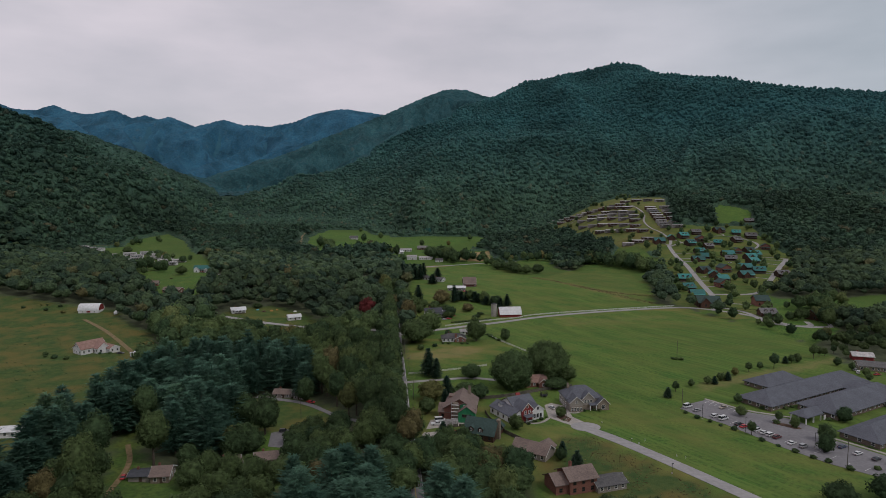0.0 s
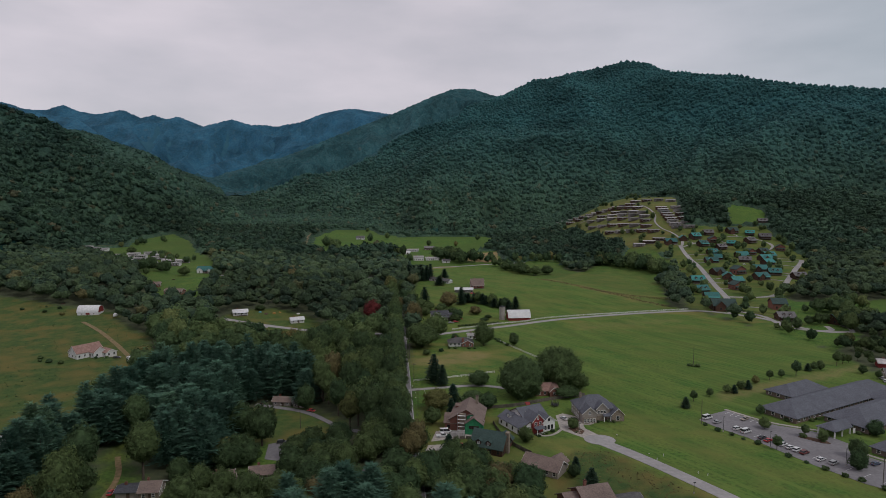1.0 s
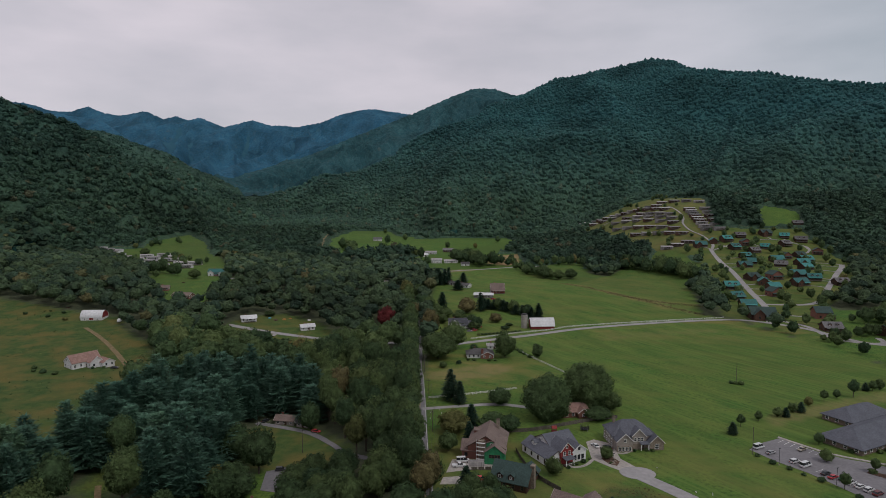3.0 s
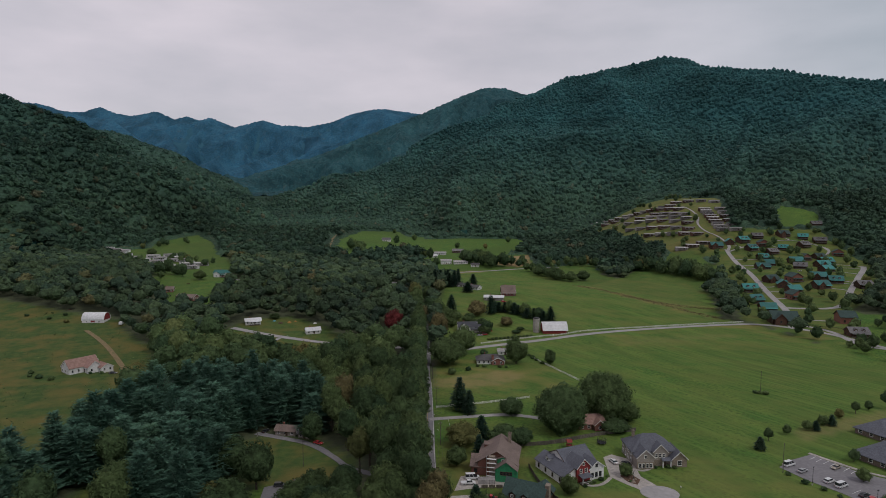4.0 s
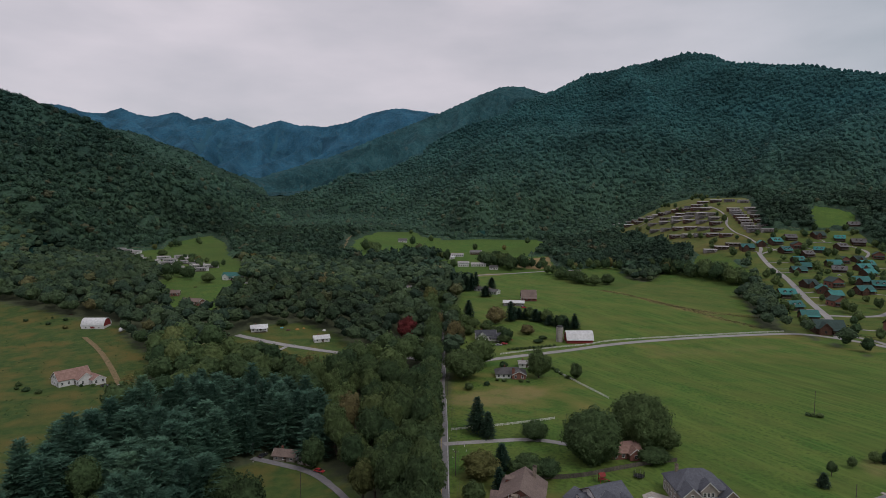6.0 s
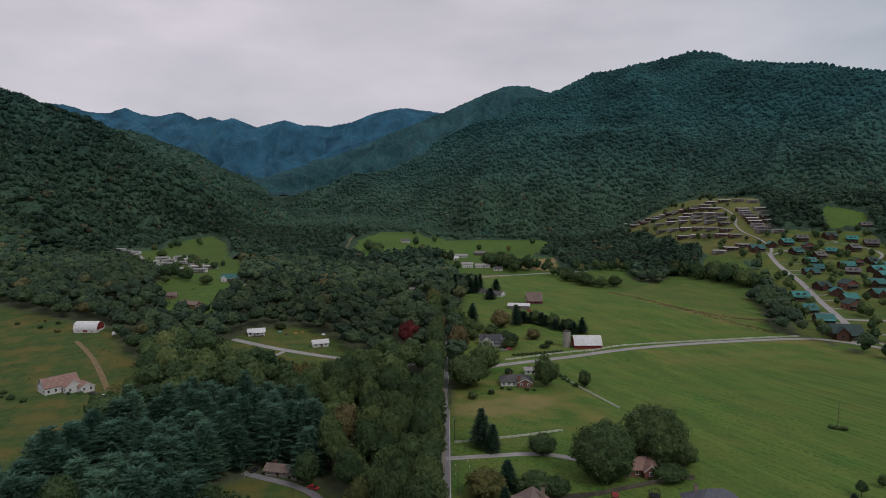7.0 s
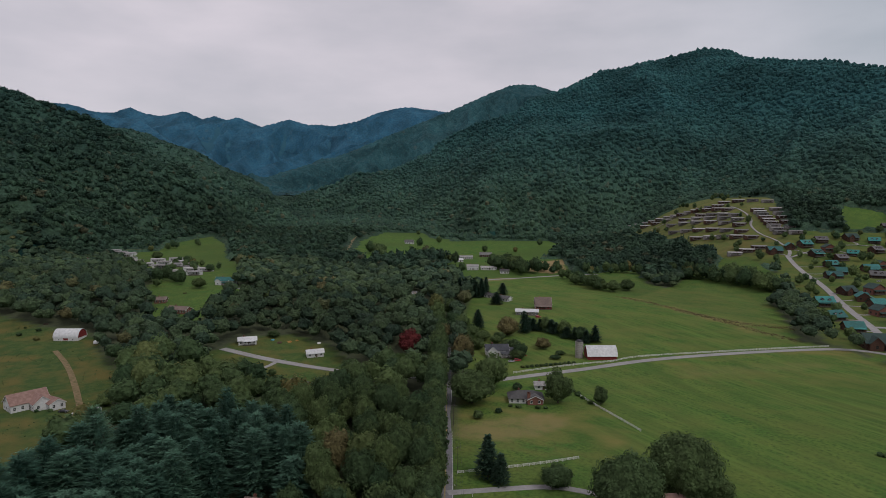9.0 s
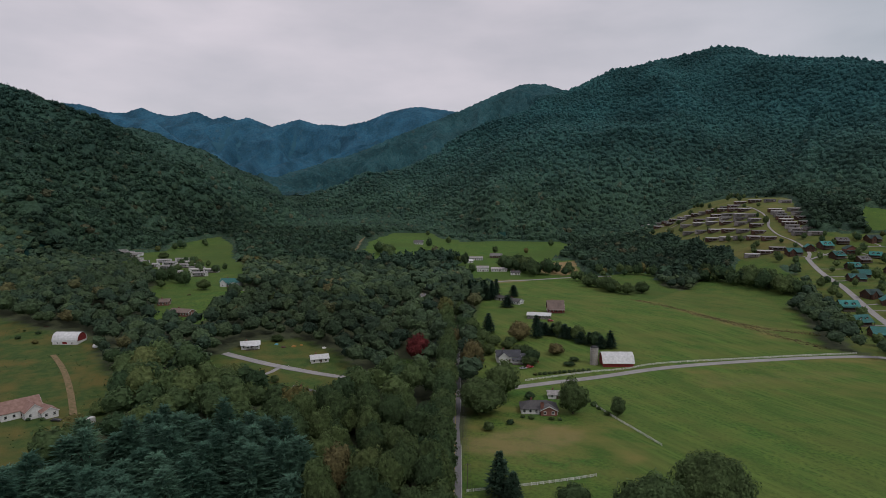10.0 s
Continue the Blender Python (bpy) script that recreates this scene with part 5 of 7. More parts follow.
# ---- the trailer slope ----
def trailer(kind):
    wall, roof, w = [(WALL_TRAILER, ROOF_PALE, 18), (WALL_TRAILER, ROOF_ASH, 17), (WALL_LOG, ROOF_PALE, 19), (WALL_WHITE, ROOF_PALE, 17)][kind]
    t = tagged(new("mobile_home"), ["weathered grey mobile home with pale flat roof", "grey mobile home with darker shingle roof", "dark grey mobile home with pale roof", "white mobile home with pale roof"][kind],
               "mobile home", "mobile homes on the slope")
    wing(t, 0, 0, w, 6.0, 3.0, 0.8, "x", False, wall, roof, 0.35, "f", 1, 5.0, (1.3, 1.1), deep=2.5, fascia=False)
    door(t, w * 0.18, -3.02)
    bm = bmesh.new()
    block(bm, -w * 0.3, w * 0.35, -5.8, -3.05, -1.2, 0.1)
    part("deck", bm, WOOD_GREY, t)
    bm = bmesh.new()
    block(bm, -w * 0.3, w * 0.35, -6.0, -3.02, 2.6, 2.75)
    part("awning", bm, roof, t)
    return t


homes = [trailer(k) for k in range(4)]
# Each row of homes is placed to fit the camera's view: one end, the other end, and how many.
HOME_ROWS = [((254, 1418), (297, 1311), 6), ((304, 1290), (327, 1242), 4), ((334, 1236), (354, 1216), 3), ((368, 1228), (422, 1186), 4), ((388, 1138), (380, 1036), 9), ((412, 1130), (398, 1030), 6),
             ((338, 1217), (357, 1177), 3), ((322, 1198), (355, 1140), 4), ((300, 1216), (351, 1117), 5), ((280, 1221), (346, 1094), 6), ((270, 1168), (339, 1067), 6), ((284, 1092), (342, 1037), 5),
             ((303, 988), (337, 996), 3), ((262, 1340), (290, 1290), 3)]
HOMES = [(x0 + (x1 - x0) * k / (n - 1), y0 + (y1 - y0) * k / (n - 1)) for (x0, y0), (x1, y1), n in HOME_ROWS for k in range(n)]
VALLEY_HOMES = [(-574, 963), (-538, 944), (-411, 860), (-434, 884), (-376, 815), (-392, 838), (-559, 955), (-535, 930), (-502, 889), (-472, 856), (-452, 872), (-419, 822), (-402, 838), (-382, 778), (-366, 800), (-348, 770), (-446, 836), (-432, 852), (-350, 800)]
used = set()
for n, (x, y) in enumerate(HOMES + VALLEY_HOMES):
    k = 3 if (x, y) in VALLEY_HOMES else int(rng.choice([0, 0, 1, 2, 2]))
    m = pose(x, y, height(x, y) + 0.8, 0, 0, float(rng.uniform(-5, 5)) + (14 if (x, y) in VALLEY_HOMES else -2))
    if k in used:
        copy_thing(homes[k], m)
    else:
        homes[k].matrix_basis = m
        used.add(k)
    site(x, y, 8 if y < 960 else 5)


# ---- the care home and its car park ----
def care_home():
    h = thing("care_home", 190, 300, 29, "sprawling single-storey brick care home with charcoal shingle roofs", "care home")
    c, s = math.cos(radians(29)), math.sin(radians(29))

    def local(x, y):
        return (x - 190) * c + (y - 300) * s, -(x - 190) * s + (y - 300) * c
    for x, y, w, d, rise in ((201, 329, 90, 18.5, 4.6), (192, 345, 32, 14, 3.6), (216, 311, 66, 20, 5.0), (210, 274, 60, 16.5, 4.2), (240, 318, 18, 44, 4.0), (246, 296, 18, 40, 4.0)):
        lx, ly = local(x, y)
        wing(h, lx, ly, w, d, 3.0, rise, "x" if w > d else "y", True, WALL_CARE, ROOF_SLATE, 0.9, "flr", 1, 4.2, (1.4, 1.5))
    lx, ly = local(176, 287)
    bm = bmesh.new()
    top = [(lx - 6, ly - 4.4), (lx + 8, ly - 4.4), (lx + 8, ly + 4.4), (lx - 6, ly + 4.4)]
    solid(bm, [(*p, 3.3) for p in top] + [(*p, 3.6) for p in top] + [(lx - 1.5, ly, 5.6), (lx + 10, ly, 5.6)],
          [(3, 2, 1, 0), (0, 1, 5, 4), (1, 2, 6, 5), (2, 3, 7, 6), (3, 0, 4, 7), (4, 5, 9, 8), (5, 6, 9), (6, 7, 8, 9), (7, 4, 8)])
    bmesh.ops.recalc_face_normals(bm, faces=bm.faces)
    part("entrance_canopy", bm, ROOF_SLATE, h, "hipped drive-through canopy roof")
    for px in (-5, 1, 7):
        for py in (-3.6, 3.6):
            bm = bmesh.new()
            block(bm, lx + px - 0.25, lx + px + 0.25, ly + py - 0.25, ly + py + 0.25, -0.3, 3.35)
            part("column", bm, TRIM, h)
    for x, y in ((170, 304), (186, 289), (196, 294), (206, 299), (190, 262)):
        dx, dy = local(x, y)
        door(h, dx, dy - 1.0, "f", 1.6, 2.2, TRIM)
    site(193, 322, 12), site(175, 313, 12), site(212, 332, 12), site(199, 346, 14), site(185, 340, 10), site(216, 306, 16), site(195, 296, 12), site(240, 318, 16), site(211, 273, 18), site(190, 263, 12), site(235, 285, 16), site(178, 288, 9)


care_home()


def slab(name, outline, mat, label, thick=0.12, kind="structure", category="paving"):
    """A paved or planted area that lies on the land."""
    bm = bmesh.new()
    pts = np.array(outline, float)
    z = ground(pts[:, 0], pts[:, 1])
    hi = [bm.verts.new((x, y, zz + thick)) for (x, y), zz in zip(outline, z)]
    lo = [bm.verts.new((x, y, zz - 0.5)) for (x, y), zz in zip(outline, z)]
    bm.faces.new(hi)
    for k in range(len(hi)):
        bm.faces.new((lo[k], lo[(k + 1) % len(hi)], hi[(k + 1) % len(hi)], hi[k]))
    bmesh.ops.recalc_face_normals(bm, faces=bm.faces)
    me = bpy.data.meshes.new(name)
    bm.to_mesh(me)
    bm.free()
    me.materials.append(mat)
    return tagged(new(name, me), label, category, kind=kind)


slab("car_park", [(122, 304), (130, 311), (141, 317), (150, 303), (156, 297), (164, 293), (171, 288), (176, 276), (171, 268), (178, 258), (190, 240), (205, 212), (192, 205), (172, 224), (158, 238), (148, 254), (141, 269), (135, 282), (127, 293)],
     ASPHALT, "grey asphalt car park of the care home", 0.10)
for line in ([(141, 318.5), (151, 304), (157, 298.5), (165, 294.5), (173, 290)], [(173, 268), (180, 259), (192, 241), (207, 213)]):
    tagged(new("pavement", ribbon("pavement", line, 1.6, CONCRETE, 0.22)), "pale concrete footway with kerb by the car park", "pavement", kind="structure")
for n in range(7):
    x, y = 142.5 + 1.5 * n, 315.5 - 2.1 * n
    tagged(new("bay_line", ribbon("bay_line", [(x, y), (x - 4.4, y - 3.4)], 0.14, PAINT_WHITE, 0.115)), "white painted parking bay line", "road marking", kind="structure")
for n in range(12):
    t = n / 11
    x, y = 138 + 36 * t, 283 - 62 * t
    tagged(new("bay_line", ribbon("bay_line", [(x, y), (x + 4.6, y + 2.6)], 0.14, PAINT_WHITE, 0.115)), "white painted parking bay line", "road marking", kind="structure")
slab("planted_island", [(158, 283), (160, 285), (164, 282), (168, 278), (168, 275.5), (165, 276)], MULCH, "mulched island with shrubs in the car park", 0.25)
slab("turning_circle", [(67.5 + 7.0 * math.cos(a), 279 + 5.6 * math.sin(a)) for a in (2 * math.pi * k / 24 for k in range(24))], LANE, "grey turning circle at the lane's end", 0.14)
slab("driveway", [(52, 291), (53, 309), (57, 312), (63, 308), (64, 300), (64, 292), (68, 285), (62, 280), (57, 285)], CONCRETE, "pale concrete driveway between two houses", 0.10)
slab("driveway", [(-8, 276), (-6, 288), (0, 289), (3, 285), (14, 285), (13, 281), (1, 279)], CONCRETE, "pale concrete yard by the unfinished house", 0.10)
slab("driveway", [(-10, 266), (-9, 272), (4, 274), (9, 272), (8, 268), (10, 262), (12, 258), (9.5, 257), (6, 264), (2, 267)], CONCRETE, "pale concrete drive to the log house", 0.09)
tagged(new("driveway", ribbon("driveway", [(-24, 348), (-4, 353), (17, 358), (33, 352)], 3.6, LANE, 0.1)), "pale gravel drive from the road", "driveway", kind="structure")
tagged(new("driveway", ribbon("driveway", [(-106, 337), (-92, 332.5), (-76, 327), (-62, 312), (-52, 298), (-40, 290)], 3.4, ASPHALT, 0.1)), "worn grey lane curving round the lawn", "driveway", kind="structure")
slab("driveway", [(-83, 284), (-80, 268), (-72, 266), (-68, 280), (-64, 291), (-72, 290)], ASPHALT, "worn grey parking area under trees", 0.09)
tagged(new("driveway", ribbon("driveway", [(267, 583), (286, 558), (278, 518), (290, 504), (311, 501), (316, 520)], 4.5, LANE, 0.14)), "pale drive looping past the cabins", "driveway", kind="structure")
tagged(new("driveway", ribbon("driveway", [(-265, 700), (-245, 702), (-225, 715)], 7.0, ASPHALT, 0.1)), "dark gravel yard by the teal-roofed house", "driveway", kind="structure")
tagged(new("driveway", ribbon("driveway", [(-150, 506), (-152, 494), (-160, 482), (-175, 470)], 3.2, LANE, 0.1)), "pale drive off the lane", "driveway", kind="structure")
slab("garden_bed", [(56, 292), (60, 295), (63, 289), (61, 285), (58, 287)], MULCH, "mulched bed with rocks between the driveways", 0.2)

tagged(new("garden_path", ribbon("garden_path", [(40.7, 285.7), (42.8, 282.6), (47.1, 284.0), (50.0, 287.0), (52.2, 290.6)], 1.4, CONCRETE, 0.12, step=1.0)), "pale curved concrete path to the red entry", "path", kind="structure")
tagged(new("garden_path", ribbon("garden_path", [(71.2, 301.2), (68.8, 298.6), (66.0, 296.8), (63.5, 298.5)], 1.3, CONCRETE, 0.12, step=1.0)), "pale concrete path before the stone house", "path", kind="structure")

# ---- trees ----
rng = np.random.default_rng(3)


def unit_mesh(name, data, mat, smooth=True):
    v, f = data
    return mesh_of(name, v, f, mat, smooth, np.zeros(len(v)))


def conifer(rng, tiers, boughs, droop, full=0.75, ragged=0.25, tufts=9, tuft=0.16, slim=0.55, long=1.3, heart=0.38):
    """A needle tree of unit height and unit reach: whorls of boughs made of many small sprays round a slim core."""
    tri = []
    core = 9
    for k in range(core):
        a, b = 2 * math.pi * k / core, 2 * math.pi * (k + 1) / core
        for z0, r0, z1, r1 in ((0.10, heart, 0.50, heart * 0.85), (0.50, heart * 0.85, 0.97, 0.0)):
            p = [(r * math.cos(c), r * math.sin(c), z) for r, z, c in ((r0, z0, a), (r0, z0, b), (r1, z1, b), (r1, z1, a))]
            tri += [[p[0], p[1], p[2]], [p[0], p[2], p[3]]]
    for i in range(tiers):
        z = 0.09 + 0.90 * (i + rng.uniform(-0.35, 0.35)) / tiers
        reach = max(0.0, 1 - z) ** full * min(1.0, 0.6 + 1.5 * z)
        for k in range(boughs):
            a = 2 * math.pi * (k + rng.uniform(-0.4, 0.4)) / boughs + i * 0.7
            r, dz = reach * rng.uniform(1 - ragged, 1.1) + 0.04, droop * rng.uniform(0.3, 1.5)
            c, s = math.cos(a), math.sin(a)
            for j in range(tufts):
                u = (j + rng.uniform(0.3, 1.0)) / tufts
                u = 0.25 + 0.75 * u
                across, w = rng.uniform(-0.34, 0.34) * r * (1.25 - u), tuft * rng.uniform(0.6, 1.2) * (0.5 + 0.5 * r)
                at = np.array([c * u * r - s * across, s * u * r + c * across, z - dz * u * u + rng.uniform(-0.008, 0.012)])
                out = np.array([c, s, rng.uniform(-0.04, 0.14)]) + rng.normal(size=3) * (0.35, 0.35, 0.03)
                side = np.array([-s, c, 0]) + rng.normal(size=3) * (0.3, 0.3, 0.06)
                tri.append([at + out * w * long, at - side * w * slim - (0, 0, 0.006), at + side * w * slim - (0, 0, 0.006)])
    v = np.array(tri).reshape(-1, 3)
    return v, np.arange(len(v)).reshape(-1, 3)


def trunk_mesh(rng, limbs=5, spread=0.55):
    """A tapered trunk of unit height with limbs that reach up into the crown."""
    bm = bmesh.new()
    tube(bm, 0, 0, -0.03, 0.75, 0.026, 0.012, 8)
    for k in range(limbs):
        a, z0 = 2 * math.pi * k / limbs + rng.uniform(-0.3, 0.3), rng.uniform(0.28, 0.55)
        r, dz = spread * rng.uniform(0.3, 0.55), rng.uniform(0.14, 0.28)
        ends = [Vector((0, 0, z0)), Vector((math.cos(a) * r * 0.5, math.sin(a) * r * 0.5, z0 + dz * 0.6)), Vector((math.cos(a) * r * 0.8, math.sin(a) * r * 0.8, z0 + dz))]
        ring = []
        for p, rad in zip(ends, (0.011, 0.008, 0.004)):
            ring.append([bm.verts.new(p + Vector((rad * math.cos(t), rad * math.sin(t), 0))) for t in (0, 2.1, 4.2)])
        for lo, hi in zip(ring, ring[1:]):
            for j in range(3):
                bm.faces.new((lo[j], lo[(j + 1) % 3], hi[(j + 1) % 3], hi[j]))
    me = bpy.data.meshes.new("trunk")
    bm.to_mesh(me)
    bm.free()
    me.materials.append(BARK)
    return me


BROAD = [crown(rng, 2, 1900, 0.066, 34 + 2 * k, rng.uniform(0.9, 1.15), 0.36, 0.36) for k in range(9)]
CROWNS = {"broad": [unit_mesh("crown", d, LEAVES) for d in BROAD], "grand": [unit_mesh("crown", crown(rng, 3, 6000, 0.042, 60, 1.1, 0.24, 0.26), LEAVES) for _ in range(2)], "red": [unit_mesh("crown", BROAD[0], RED_LEAVES)], "rust": [unit_mesh("crown", BROAD[3], RUST_LEAVES)],
          "pine": [unit_mesh("crown", conifer(rng, 17, 11, -0.03, 0.72, 0.45, 13, 0.15, 0.36, 1.9, 0.27), NEEDLES, False) for _ in range(6)],
          "spruce": [unit_mesh("crown", conifer(rng, 17, 11, 0.08, 0.7, 0.18, 7, 0.22), SPRUCE, False) for _ in range(3)]}
TRUNKS = [trunk_mesh(rng) for _ in range(4)]
NAMES = {"grand": ("great spreading broadleaf tree with a dense dark crown", "tree"), "broad": ("broadleaf tree with a billowing dark green crown", "tree"), "red": ("broadleaf tree with deep red autumn leaves", "tree"),
         "rust": ("broadleaf tree with rusty brown leaves", "tree"), "pine": ("tall white pine with ragged blue-green boughs", "pine"), "spruce": ("dark pointed spruce tree", "spruce")}


def tree(kind, x, y, tall, reach, label="", group=""):
    """One standing tree: trunk with limbs, and a crown."""
    ob = thing("pine_tree" if kind == "pine" else "spruce_tree" if kind == "spruce" else "tree", x, y, float(rng.uniform(0, 360)), label or NAMES[kind][0], NAMES[kind][1], group)
    tr = part("trunk", TRUNKS[int(rng.integers(4))], None, ob)
    cr = part("crown", CROWNS[kind][int(rng.integers(len(CROWNS[kind])))], None, ob)
    if kind in ("pine", "spruce"):
        tr.scale = (tall * 0.7, tall * 0.7, tall)
        cr.scale = (reach, reach, tall)
    else:
        up = max(min(tall * 0.56, reach * 1.4), tall * 0.40)
        reach = max(reach, tall * 0.27)
        tr.scale = (tall * 0.9, tall * 0.9, tall * 0.95)
        cr.scale, cr.location = (reach, reach, up), (0, 0, tall - up * 1.02)
    return ob


# The pines on the near left, and a second clump below.
PINE_STANDS = [[(-208, 185), (-196, 240), (-178, 300), (-170, 366), (-150, 398), (-84, 378), (-76, 340), (-104, 325), (-140, 288), (-146, 240), (-150, 185)],
               [(-104, 250), (-98, 266), (-104, 300), (-118, 330), (-140, 300), (-136, 278), (-124, 256), (-112, 246)], [(-60, 170), (-52, 208), (4, 212), (12, 170)]]
for n, stand in enumerate(PINE_STANDS):
    px, py = scatter(-210, 20, 165, 400, 11.6, 40 + n)
    keep = inside(px, py, stand) & wooded(px, py, 2.0)
    for x, y in zip(px[keep], py[keep]):
        tree("pine", x, y, rng.uniform(18, 27), rng.uniform(8.0, 11.5), group="white pines by the pasture")
in_pines = lambda x, y: inside(x, y, PINE_STANDS[0]) | inside(x, y, PINE_STANDS[1]) | inside(x, y, PINE_STANDS[2])

# Single trees that stand clear: kind, place, height, reach.
SINGLES = [("broad", -38, 600, 14, 7), ("rust", -1.5, 588, 15, 7), ("spruce", 11, 598, 18, 4.8), ("broad", 47, 452, 10, 3.4), ("rust", 23, 558, 8, 5), ("rust", -30, 510, 22, 6.4), ("broad", 5, 533, 7, 5),
           ("broad", -11, 475, 21, 8.2), ("broad", -20, 447, 19, 10.6), ("broad", 25, 452, 19, 6.4), ("spruce", -9, 362, 18, 4.6), ("spruce", -4, 357, 13, 3.4),
           ("broad", 17, 357, 9, 5.5), ("grand", 39.5, 338, 22, 10.8), ("grand", 62, 353, 24, 11.4), ("broad", 73, 351, 10, 5), ("broad", 64, 338, 6, 6)]
MORE_SINGLES = [("spruce", -12.3, 703, 12, 6.0), ("spruce", -7, 762, 13, 5.4), ("broad", 75, 831, 13, 6), ("broad", 93, 806, 17, 9), ("broad", 109, 786, 13, 7), ("broad", 126, 799, 13, 7), ("red", -67, 532, 20, 7), ("rust", -13, 257, 17, 3.6), ("spruce", -25, 607, 16, 5.2), ("broad", 34, 276, 7.5, 3.2),
                ("spruce", 0, 266, 8, 2.6), ("spruce", 2, 324, 12, 3.6), ("broad", 12, 321, 9, 6), ("broad", -6, 318, 11, 6.5), ("broad", 58, 292, 5.5, 2.6), ("broad", -340, 720, 12, 6),
                ("broad", -318, 850, 13, 5.5), ("broad", -345, 800, 9, 4.5), ("broad", -300, 690, 11, 6), ("broad", 40, 935, 11, 6), ("broad", 62, 930, 12, 6), ("spruce", 53, 232, 9, 2.8)]
EVEN_MORE = [("broad", -206, 640, 14, 7), ("broad", -169, 479, 9, 6.5), ("broad", -148, 477, 4, 2.2), ("broad", -143, 480, 4.5, 2.4), ("broad", -172, 556, 5, 4), ("broad", -430, 800, 11, 6), ("broad", -395, 805, 9, 5), ("broad", -470, 900, 11, 6), ("broad", -380, 830, 9, 5), ("broad", -222, 460, 10, 5), ("broad", 20, 235, 9, 5), ("broad", 10, 245, 10, 5.5), ("broad", 26, 238, 8, 4.5),
             ("broad", 140, 205, 9, 5), ("broad", 160, 208, 10, 6), ("broad", 64, 200, 7, 3.5), ("broad", 72, 196, 8, 3.5), ("broad", 56, 198, 8, 4), ("broad", -205, 415, 7, 4)]
for kind, x, y, tall, reach in SINGLES + MORE_SINGLES + EVEN_MORE:
    tree(kind, x, y, tall, reach * 1.2)
for x, y in ((-44, 738), (-38, 736), (-33, 738), (-28, 742), (-50, 742), (-36, 746), (-24, 748)):
    tree("spruce", x, y, rng.uniform(17, 22), 5.8, group="spruces by the road")
for n, (x, y) in enumerate(((14, 606), (19, 607), (23, 605), (28, 603), (32, 600), (36, 596), (40, 592), (43, 587), (48, 583), (52, 580), (55, 576), (62, 577))):
    tree("broad" if n in (3, 6, 9) else "spruce", x + rng.uniform(-1, 1), y + rng.uniform(-1.5, 1.5), rng.uniform(9, 13.5), rng.uniform(4.2, 5.8), "dark cedar in a ragged row", "row of cedars behind the barn")
FARM_TREES = [("broad", -44, 600, 15, 8), ("broad", -50, 650, 15, 7), ("broad", -28, 585, 9, 6), ("broad", -20, 575, 8, 6), ("broad", -8, 577, 6, 5), ("broad", -22, 552, 8, 5), ("broad", 7, 536, 10, 6), ("broad", 3, 553, 8, 5.5),
              ("broad", -28, 530, 9, 5), ("broad", -2, 562, 5, 5), ("broad", 30, 535, 3, 4), ("broad", 34, 545, 3, 3.5), ("broad", -10, 568, 6, 4.5), ("broad", -32, 560, 12, 7), ("broad", 4, 470, 5, 3), ("broad", -16, 425, 4, 3)]
FARM_TREES += [("broad", -100, 292, 18, 9), ("broad", -90, 266, 13, 7), ("broad", -76, 233, 12, 6), ("broad", -92, 258, 13, 6.5), ("broad", -14.5, 262, 16, 6.5), ("rust", -15, 250, 17, 4.5), ("broad", -27, 283, 17, 7), ("broad", -28, 262, 16, 7), ("broad", -25, 305, 16, 6.5), ("broad", -55, 244, 11, 6.5), ("broad", -46, 255, 12, 6.5), ("rust", 19, 228, 13, 6), ("broad", 48.5, 242, 6, 2.4), ("spruce", 50, 246, 7, 2.4),
               ("rust", -47, 556, 17, 6), ("broad", -1, 243, 13, 5.5), ("broad", -8, 235, 14, 6), ("broad", 14, 248, 9, 4), ("rust", 15, 223, 11, 4.5), ("broad", 6, 228, 12, 5), ("broad", 24, 230, 12, 5.5), ("broad", -12, 231, 13, 5.5), ("broad", 28, 226, 9, 4.5),
               ("spruce", 1, 307, 10, 3.0), ("broad", -8, 297, 9, 4.5), ("broad", 20, 319, 9, 5), ("broad", 9, 256, 10, 3.5), ("broad", 2, 254, 11, 4.2)]
for kind, x, y, tall, reach in FARM_TREES:
    tree(kind, x, y, tall, reach)
CARE_TREES = [(122, 321), (130, 331), (142, 339), (154, 345), (158, 345), (165, 352), (169, 352), (178, 362), (190, 369), (200, 375), (210, 377), (224, 389), (228, 389), (233, 391),
              (249, 400), (256, 405), (261, 407), (271, 413), (155, 311), (148, 293), (141, 269), (161, 283), (166, 278), (163, 250), (170, 261), (194, 285), (254, 383), (256, 372), (256, 359), (248, 345)]
for n, (x, y) in enumerate(CARE_TREES):
    big = 1.5 if n in (10, 14, 23, 24, 25) else 1.0
    tree("spruce" if n in (0, 4, 6, 11) else "broad", x, y, rng.uniform(5, 7) * big, rng.uniform(1.9, 2.7) * big, "young tree planted along the lawn" if n < 18 else "young tree by the car park", "young trees by the care home")
px, py = scatter(255, 530, 560, 1040, 17, 51)
keep = inside(px, py, VILLAGE) & wooded(px, py, 3.0) | inside(px, py, VILLAGE)
for line, width in LANES:
    keep &= from_line(px, py, line) > width / 2 + 4
for bx, by, r in BUILT:
    keep &= np.hypot(px - bx, py - by) > 10.5
GROVE = [(px[keep][::2], py[keep][::2], 3.2, 5.6, "green trees between the cabins")]
px, py = scatter(215, 420, 1000, 1400, 24, 52)
keep = inside(px, py, TRAILER_SLOPE)
for bx, by, r in BUILT:
    keep &= np.hypot(px - bx, py - by) > 11
GROVE.append((px[keep][::3], py[keep][::3], 3.0, 5.4, "green trees on the trailer slope"))

